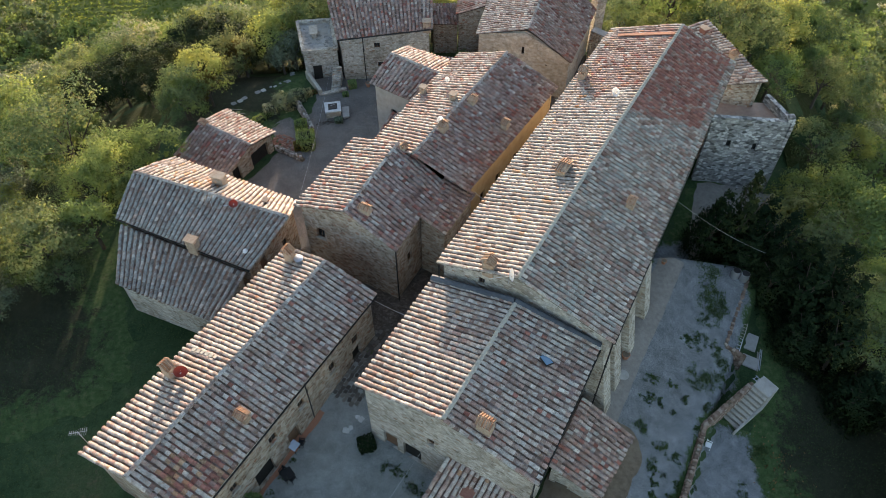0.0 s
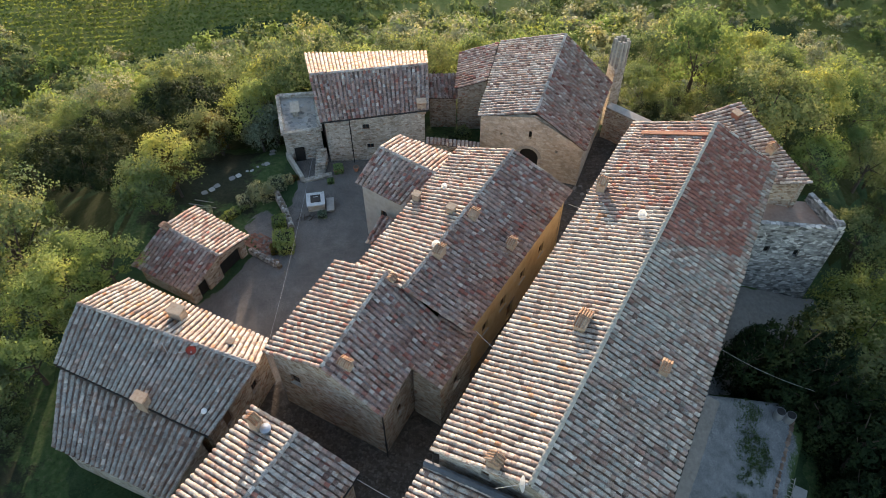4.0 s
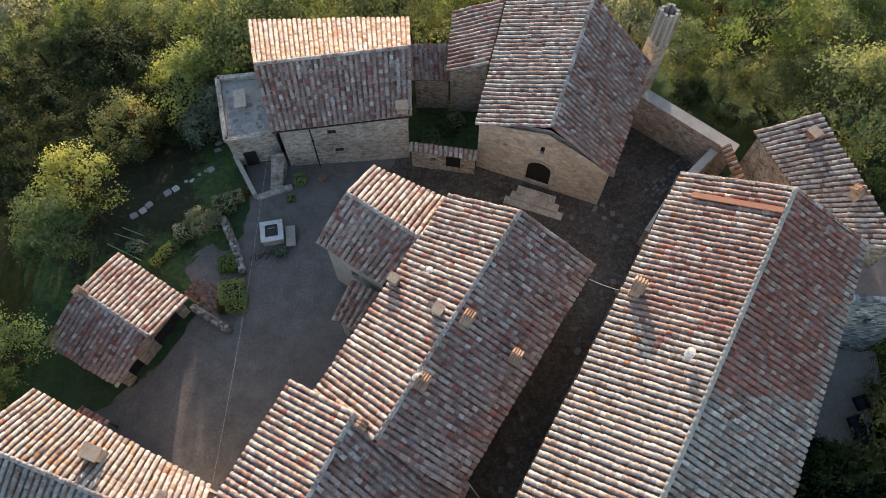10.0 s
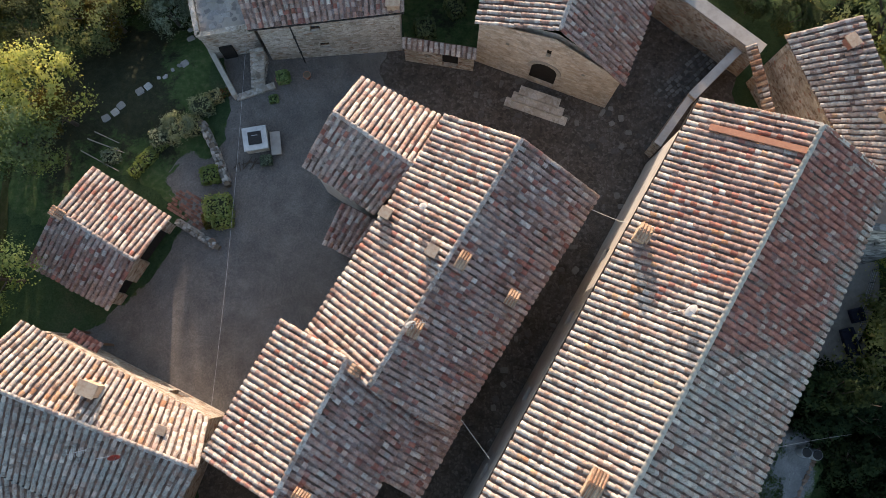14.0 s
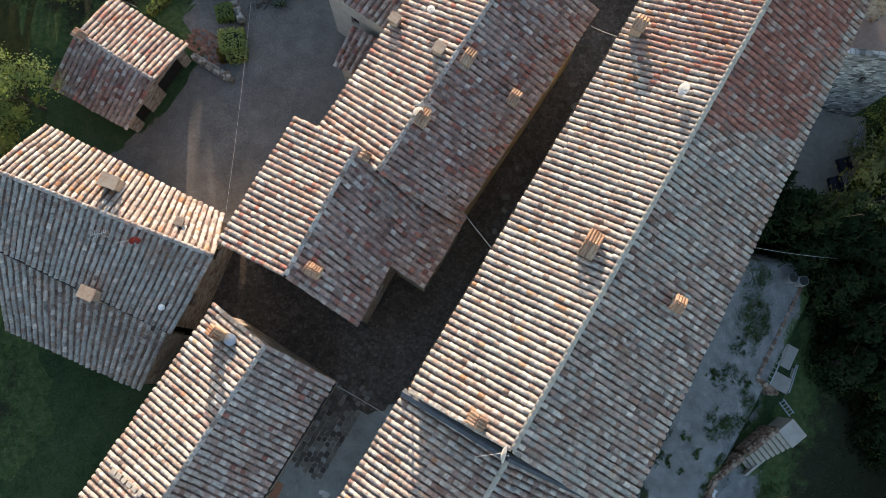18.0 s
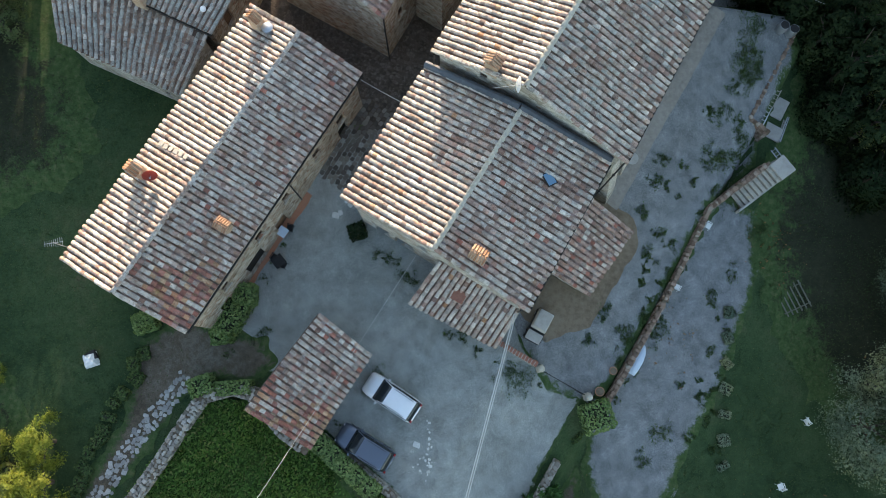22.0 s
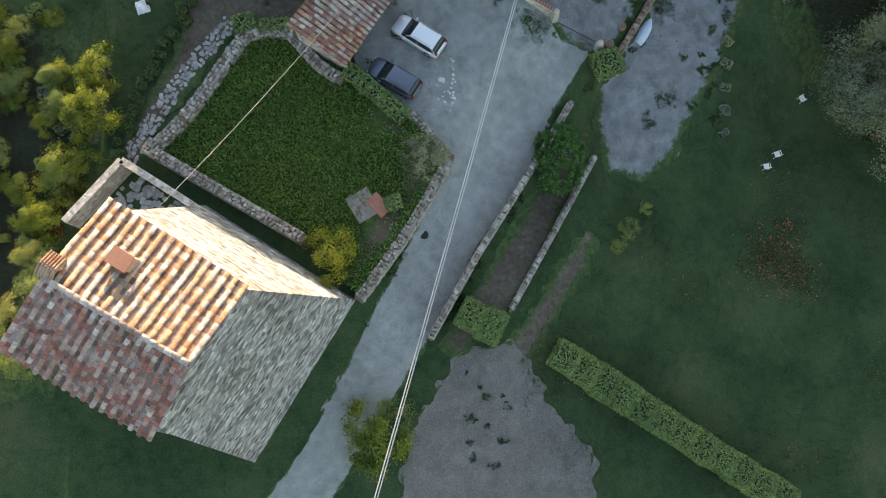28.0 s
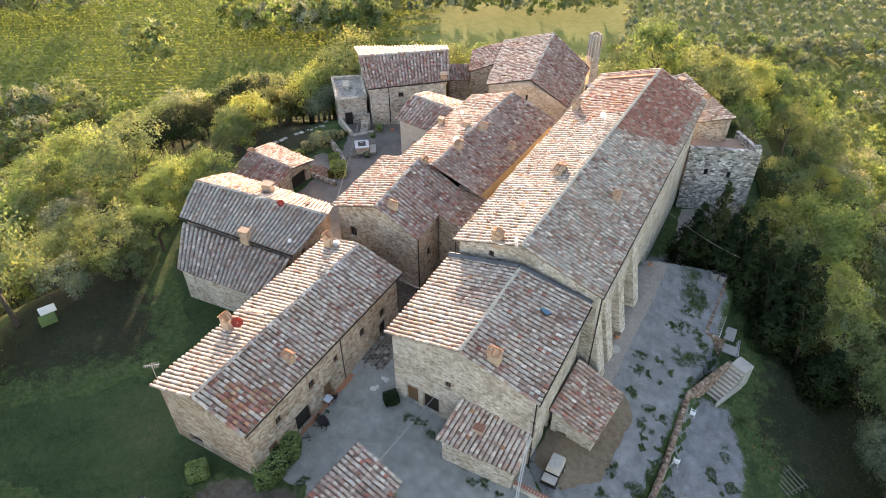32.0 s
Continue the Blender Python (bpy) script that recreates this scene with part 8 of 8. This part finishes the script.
boat = thing("covered_boat", "small upturned boat under a pale blue cover", "boat", (16.6, 14.4, gz(16.9, 14.4)), 62)
bm = bmesh.new()
st = []
for px, w, h in ((-1.25, 0.4, 0.42), (-0.7, 0.5, 0.52), (0.0, 0.54, 0.55), (0.7, 0.46, 0.5), (1.2, 0.2, 0.4), (1.35, 0.04, 0.3)):
    st.append([(px, w * math.cos(a), h * math.sin(a) ** 0.8 if a else 0.0) for a in [math.pi * i / 8 for i in range(8)]] + [(px, -w, 0.0)])
loft(bm, [[(x, y.real, z.real if isinstance(z, complex) else z) for x, y, z in s] for s in st])
for f in bm.faces:
    f.smooth = True
part("hull_cover", bm, M_PALEBLUE, boat)
bm = bmesh.new()
for px in (-0.7, 0.0, 0.7):
    beam(bm, (px, -0.55, 0.02), (px, 0.55, 0.02), 0.03)
part("straps", bm, M_GREYWOOD, boat)

st_ = thing("concrete_stair", "straight concrete stair with a landing down to the lawn", "stairs")
top, foot = Vector((28.0, 30.9)), Vector((24.9, 28.5))
d = (foot - top).normalized()
n = Vector((-d.y, d.x))
tn = math.degrees(math.atan2(d.y, d.x))
zt, zl = -0.95, gz(25.2, 27.0) + 0.05
for i in range(9):
    c = top + d * (0.9 + i * 0.36) + n * 0.75
    z = lerp(zt, zl, (i + 1) / 10)
    bm = bmesh.new()
    box(bm, c.x, c.y, zl - 0.6, 0.34, 1.4, z - zl + 0.54, tn)
    part("riser", bm, M_GREYWOOD, st_)
    bm = bmesh.new()
    box(bm, c.x + d.x * 0.03, c.y + d.y * 0.03, z - 0.06, 0.30, 1.5, 0.06, tn, 0.012)
    part("tread", bm, M_CAP, st_)
c = top + n * 0.75
bm = bmesh.new()
box(bm, c.x, c.y, zl - 0.6, 1.5, 1.6, zt - zl + 0.6, tn, 0.02)
part("landing", bm, M_GREYPLASTER, st_)
bm = bmesh.new()
q = top + d * 2.3 + n * 1.55
box(bm, q.x, q.y, zl - 0.6, 4.4, 0.18, 1.2, tn, 0.01)
part("stringer", bm, M_GREYPLASTER, st_)

M_OLDWOOD = plain("mossy_old_wood", [(0.3, (0.07, 0.075, 0.05)), (0.5, (0.12, 0.12, 0.09)), (0.7, (0.18, 0.175, 0.14))], 5.0, 0.9)
pal = thing("wooden_grid", "weathered wooden slat grid lying in the grass", "pallet", (30.6, 19.9, gz(30.6, 19.9) + 0.02), 25)
for i in range(6):
    bm = bmesh.new()
    box(bm, -1.1 + i * 0.44, 0, 0.1, 0.12, 2.5, 0.05, 0, 0.008)
    part("slat", bm, M_OLDWOOD, pal)
for sy in (-0.9, 0.9):
    bm = bmesh.new()
    box(bm, 0, sy, 0, 2.5, 0.1, 0.1, 0, 0.008)
    part("bearer", bm, M_OLDWOOD, pal)

for x, y in ((8.1, 13.55), (11.9, 11.5)):
    gp_ = thing("gate_post", "pale stone gate post with a rounded top", "post", (x, y, gz(x, y)), 20, "gate posts")
    bm = bmesh.new()
    box(bm, 0, 0, -0.3, 0.5, 0.5, 1.5, 0, 0.03)
    part("shaft", bm, M_CAP, gp_)
    bm = bmesh.new()
    bmesh.ops.create_uvsphere(bm, u_segments=14, v_segments=8, radius=0.27)
    bmesh.ops.translate(bm, verts=bm.verts, vec=(0, 0, 1.38))
    part("ball", bm, M_CAP, gp_)


def lattice(name, label, p, q, h, step, mat):
    t = thing(name, label, "gate")
    p, q = Vector(p), Vector(q)
    z = min(gz(*p), gz(*q)) + 0.1
    n_ = int((q - p).length / step)
    for i in range(n_ + 1):
        c = p + (q - p) * (i / n_)
        bm = bmesh.new()
        beam(bm, (c.x, c.y, z), (c.x, c.y, z + h), 0.02, 5)
        part("bar", bm, mat, t)
    for k in (0.1, h - 0.05):
        bm = bmesh.new()
        beam(bm, (*p, z + k), (*q, z + k), 0.03, 5)
        part("rail", bm, mat, t)


lattice("iron_gate", "low rusty iron gate between the stone posts", (8.45, 13.35), (11.6, 11.65), 1.0, 0.22, M_DARKMETAL)
bw = thing("brick_wall", "short weathered brick wall beside the lean-to", "wall")
bm = bmesh.new()
prism(bm, strip((4.6, 15.6), (7.8, 13.8), 0.3), gz(6, 14.5) - 0.4, gz(6, 14.5) + 0.8)
part("wall_core", bm, M_STONE, bw)
for i in range(14):
    c = lerp(Vector((4.7, 15.55)), Vector((7.7, 13.87)), i / 13)
    bm = bmesh.new()
    box(bm, c.x, c.y, gz(6, 14.5) + 0.8, 0.2, 0.4, 0.08, -29, 0.008)
    part("brick", bm, M_BRICK, bw)


def pot(label, x, y, rad, h, mat, plant_mat=None):
    t = thing("flower_pot", label, "pot", (x, y, gz(x, y) + 0.05), 0, "plant pots")
    bm = bmesh.new()
    beam(bm, (0, 0, 0), (0, 0, h), rad * 0.7, 14, rad)
    part("bowl", bm, mat, t)
    bm = bmesh.new()
    beam(bm, (0, 0, h), (0, 0, h + 0.04), rad * 1.06, 14, rad * 1.06)
    part("rim", bm, mat, t)
    bm = bmesh.new()
    beam(bm, (0, 0, h + 0.041), (0, 0, h + 0.05), rad * 0.9, 14, rad * 0.9)
    part("soil", bm, M_COIR, t)


for x, y, q in ((7.7, 13.95, 0.25), (14.0, 13.5, 0.3), (12.9, 11.9, 0.35), (-12.6, 25.6, 0.2), (-13.9, 23.0, 0.2), (-10.9, 28.2, 0.2), (-15.9, 57.6, 0.25), (-9.3, 71.4, 0.3), (-11.5, 71.0, 0.3), (15.9, 32.0, 0.35), (21.4, 42.6, 0.25)):
    pot("round terracotta plant pot beside the wall", x, y, q, q * 1.6, M_TERRA)
for x, y in ((28.6, 42.1), (29.5, 41.9)):
    ba = thing("barrel", "grey plastic water barrel at the terrace end", "barrel", (x, y, gz(x, y) + 0.05), 0, "water barrels")
    bm = bmesh.new()
    beam(bm, (0, 0, 0), (0, 0, 0.5), 0.38, 18, 0.43)
    beam(bm, (0, 0, 0.5), (0, 0, 1.0), 0.43, 18, 0.38)
    part("drum", bm, M_STEEL, ba)
    bm = bmesh.new()
    beam(bm, (0, 0, 1.0), (0, 0, 1.04), 0.36, 18, 0.3)
    part("lid", bm, M_DARKMETAL, ba)
pt = thing("round_table", "small round grey table at the long building's wall", "table", (15.3, 30.0, gz(15.3, 30)), 0)
bm = bmesh.new()
beam(bm, (0, 0, 0.68), (0, 0, 0.74), 0.5, 22)
part("tabletop", bm, M_GREYPLASTER, pt)
bm = bmesh.new()
beam(bm, (0, 0, 0), (0, 0, 0.68), 0.12, 10, 0.07)
part("pedestal", bm, M_CAP, pt)
for i, (x, y, tn, L_, w) in enumerate(((27.4, 34.9, 62, 2.0, 0.5), (28.2, 36.4, 62, 1.9, 0.5), (29.9, 34.4, 68, 2.4, 0.14), (29.6, 34.2, 70, 2.2, 0.12), (29.3, 32.1, 125, 1.4, 0.45))):
    ld = thing("old_frame", "old wooden frame lying beside the terrace wall", "frame", (x, y, gz(x, y) + 0.1), tn, "stored frames")
    for sy in (-w / 2, w / 2):
        bm = bmesh.new()
        box(bm, 0, sy, 0, L_, 0.07, 0.07, 0, 0.01)
        part("rail", bm, M_GREYWOOD if i % 2 else M_STEEL, ld)
    for k in range(5):
        bm = bmesh.new()
        box(bm, -L_ / 2 + L_ * (k + 0.5) / 5, 0, 0.01, 0.05, w, 0.05)
        part("rung", bm, M_GREYWOOD if i % 2 else M_STEEL, ld)
for x, y, w_, d_, tn in ((29.2, 36.3, 1.7, 1.9, 62), (28.8, 34.1, 1.5, 1.3, 62)):
    fs = thing("stone_slab", "large grey stone slab stored flat beside the terrace wall", "slab", (x, y, gz(x, y) + 0.02), tn, "stored slabs")
    bm = bmesh.new()
    box(bm, 0, 0, 0, d_, w_, 0.16, 0, 0.03)
    part("slab", bm, M_GREYPLASTER, fs)
    bm = bmesh.new()
    box(bm, 0, 0, -0.12, d_ * 0.7, 0.12, 0.12)
    part("bearer", bm, M_GREYWOOD, fs)
tarp = thing("white_sheet", "white crumpled sheet over a small garden box", "sheet", (-25.75, 13.5, gz(-25.7, 13.5)), 20)
bm = bmesh.new()
bmesh.ops.create_grid(bm, x_segments=14, y_segments=14, size=0.55)
for v in bm.verts:
    dd = max(abs(v.co.x), abs(v.co.y))
    v.co.z = 0.55 * max(0.0, 1 - (dd / 0.55) ** 3) + 0.06 * math.sin(v.co.x * 15) * math.cos(v.co.y * 13) + 0.08
bmesh.ops.solidify(bm, geom=bm.faces[:], thickness=0.02)
part("cloth", bm, M_WHITE, tarp)
bm = bmesh.new()
box(bm, 0.15, 0.25, 0, 0.8, 0.7, 0.4, 10, 0.02)
part("box", bm, M_DARKMETAL, tarp)
gt = thing("garden_box", "green garden box with a white open lid", "box", (-41.8, 33.4, gz(-41.8, 33.4)), 35)
bm = bmesh.new()
box(bm, 0, 0, 0, 1.6, 1.0, 0.7, 0, 0.03)
part("body", bm, L_HEDGE, gt)
bm = bmesh.new()
box(bm, 0.3, 0.5, 0.7, 1.6, 0.06, 1.0, 0, 0.01)
part("lid", bm, M_WHITE, gt)
sl = thing("well_cover", "concrete slab with a rusty red hatch in the garden", "slab", (-6.6, -2.8, 1.33), 33)
bm = bmesh.new()
box(bm, -0.3, 0.2, 0, 2.0, 2.3, 0.16, 0, 0.04)
part("slab", bm, M_APRON, sl)
bm = bmesh.new()
box(bm, 0.75, -0.45, 0.0, 1.15, 1.8, 0.24, 12, 0.02)
part("hatch", bm, M_BRICK, sl)
mh = thing("manhole_cover", "round dark iron cover set in the drive", "manhole", (-2.2, -4.75, gz(-2.2, -4.75) + 0.06))
bm = bmesh.new()
beam(bm, (0, 0, 0), (0, 0, 0.03), 0.3, 24)
part("lid", bm, M_DARKMETAL, mh)
bm = bmesh.new()
beam(bm, (0, 0, 0), (0, 0, 0.02), 0.36, 24)
part("ring", bm, M_DARKMETAL, mh)
M_CHALK = piece_mat("chalky_rubble", [(0.0, (0.55, 0.54, 0.50)), (1.0, (0.75, 0.74, 0.70))])
rb = thing("spilled_rubble", "scatter of white rubble fragments on the gravel", "rubble", kind="stuff")
its = [(-1.1, 7.8, 0.5), (-0.95, 7.7, 0.3)] + [(-0.25 + rng.normal(0, 0.12), 9.9 - 0.32 * i + rng.normal(0, 0.1), rng.uniform(0.08, 0.3)) for i in range(16)] + [(-0.6 + rng.normal(0, 0.5), 6.6 + rng.normal(0, 0.5), rng.uniform(0.06, 0.2)) for _ in range(16)]
its += [(-7.75, 24.9, 0.6), (-7.4, 25.1, 0.4), (-6.6, 25.8, 0.5), (-6.9, 26.0, 0.4)]
stones(rb, [(x, y, gz(x, y) + 0.07, q, q * 0.8, 0.1, rng.uniform(0, 360)) for x, y, q in its], M_CHALK, 40, "fragment")
for xa, ya, xb, yb in ((-26.9, 65.0, -23.4, 63.1), (-26.5, 66.0, -23.1, 64.6), (-26.0, 66.6, -23.6, 65.4)):
    po = thing("wooden_pole", "grey wooden pole leaning over the grass", "pole", group="garden poles")
    bm = bmesh.new()
    beam(bm, (xa, ya, gz(xa, ya) + 0.15), (xb, yb, gz(xb, yb) + 0.9), 0.05, 8, 0.03)
    part("shaft", bm, M_GREYWOOD, po)
ca = thing("door_canopy", "small brick-red tiled canopy over a door", "canopy")
roof_slope(ca, (-24.9, 50.8, 2.9), (-22.9, 49.8, 2.9), (-23.4, 48.9, 3.3), (-25.4, 49.9, 3.3), mixed((1, 1.0)), 20)
bm = bmesh.new()
for x, y in ((-24.8, 50.7), (-22.95, 49.8)):
    box(bm, x, y, gz(x, y) - 0.2, 0.14, 0.14, 2.9 - gz(x, y), 20)
part("posts", bm, M_WOOD, ca)

hx = thing("roof_hatch", "small brown brick chimney stub on the front lean-to", "chimney", (1.74, 18.5, 4.85), 62)
bm = bmesh.new()
box(bm, 0, 0, -0.3, 0.7, 0.85, 0.65, 0, 0.03)
part("stub", bm, M_CHIM, hx)
bm = bmesh.new()
box(bm, 0, 0, 0.35, 0.82, 0.95, 0.06, 0, 0.02)
part("cover_slab", bm, M_BRICK, hx)

# ---- patio furniture and railing ----
M_NAVY = plain("dark_blue_cloth", [(0.3, (0.016, 0.018, 0.034)), (0.7, (0.03, 0.033, 0.055))], 6.0, 0.9, 0.2)


def lounge(name, label, category, x, y, turn, w):
    """An upholstered seat, its back towards +y."""
    t = thing(name, label, category, (x, y, gz(x, y) + 0.07), turn, "patio seats")
    bm = bmesh.new()
    box(bm, 0, 0, 0.08, w, 0.95, 0.3, 0, 0.06)
    part("base", bm, M_NAVY, t)
    bm = bmesh.new()
    box(bm, 0, 0.4, 0.38, w, 0.22, 0.45, 0, 0.08)
    part("backrest", bm, M_NAVY, t)
    for sx in (-1, 1):
        bm = bmesh.new()
        box(bm, sx * (w / 2 - 0.11), -0.05, 0.38, 0.22, 0.8, 0.22, 0, 0.07)
        part("armrest", bm, M_NAVY, t)
    n = max(1, round((w - 0.45) / 0.7))
    for i in range(n):
        bm = bmesh.new()
        box(bm, (i + 0.5 - n / 2) * (w - 0.46) / n, -0.1, 0.38, (w - 0.5) / n, 0.72, 0.13, 0, 0.05)
        part("cushion", bm, M_NAVY, t)
    for sx in (-1, 1):
        for sy in (-1, 1):
            bm = bmesh.new()
            beam(bm, (sx * (w / 2 - 0.1), sy * 0.38, 0), (sx * (w / 2 - 0.1), sy * 0.38, 0.1), 0.03)
            part("foot", bm, M_DARKMETAL, t)


lounge("sofa", "dark blue cloth sofa along the patio railing", "sofa", 35.2, 50.4, -75, 2.3)
lounge("armchair", "dark blue cloth armchair beside the patio sofa", "armchair", 35.9, 52.6, -75, 1.15)
lounge("armchair", "dark blue cloth armchair beside the patio sofa", "armchair", 34.6, 48.3, -75, 1.15)
rl = thing("railing", "dark metal railing along the patio's outer edge", "railing")
p, q = Vector((37.7, 56.4)), Vector((35.0, 46.6))
for i in range(10):
    c = lerp(p, q, i / 9)
    bm = bmesh.new()
    beam(bm, (c.x, c.y, gz(*c)), (c.x, c.y, gz(*c) + 1.0), 0.025)
    part("post", bm, M_DARKMETAL, rl)
for k in (0.15, 0.4, 0.65, 1.0):
    bm = bmesh.new()
    beam(bm, (*p, gz(*p) + k), (*q, gz(*q) + k), 0.022)
    part("rail", bm, M_STEEL, rl)
for i in range(70):
    c = lerp(p, q, (i + 0.5) / 70)
    bm = bmesh.new()
    beam(bm, (c.x, c.y, gz(*c) + 0.15), (c.x, c.y, gz(*c) + 1.0), 0.012, 4)
    part("baluster", bm, M_DARKMETAL, rl)

# ---- overhead cables ----
def cable(label, p, q, sag, rad=0.02, n=14):
    t = thing("overhead_cable", label, "cable", group="overhead cables")
    p, q = Vector(p), Vector(q)
    bm = bmesh.new()
    pts = [lerp(p, q, i / n) - Vector((0, 0, sag * 4 * (i / n) * (1 - i / n))) for i in range(n + 1)]
    d = (q - p).normalized()
    sx, sz = d.cross(Vector((0, 0, 1))).normalized(), Vector((0, 0, 1))
    rings = [[bm.verts.new(c + (sx * math.cos(k * 1.2566) + sz * math.sin(k * 1.2566)) * rad) for k in range(5)] for c in pts]
    for a, b in zip(rings, rings[1:]):
        for k in range(5):
            bm.faces.new((a[k], a[(k + 1) % 5], b[(k + 1) % 5], b[k]))
    part("wire", bm, M_CABLE, t)


M_CABLE = plain("cable_sheath", [(0.3, (0.42, 0.41, 0.39)), (0.7, (0.55, 0.54, 0.51))], 5, 0.6, 0.0)
cable("thin pale cable from the tall house to the tower", (-1.2, 21.2, 7.2), (-17.3, -6.4, 15.0), 1.2, 0.014)
cable("thick double cable above the drive", (5.6, 17.3, 6.0), (-10.0, -44.0, 8.0), 1.5, 0.045)
cable("second strand of the cable above the drive", (5.75, 17.3, 5.9), (-9.8, -44.0, 7.85), 1.55, 0.045)
cable("thin cable across the courtyard between two houses", (-12.8, 73.0, 6.0), (-13.4, 45.2, 7.2), 0.7, 0.009)
cable("short cable across the alley by the row house", (-5.6, 33.7, 7.2), (-1.4, 31.4, 7.4), 0.2, 0.02)
cable("short cable between the middle house and the long building", (2.8, 45.0, 8.6), (4.6, 42.6, 9.0), 0.15, 0.02)
cable("short cable by the chapel alley", (11.6, 58.6, 8.4), (13.9, 57.6, 8.6), 0.15, 0.02)
cable("slack cable from the long building over the gravel", (20.6, 43.0, 9.5), (31.5, 43.5, 1.5), 0.5, 0.012)
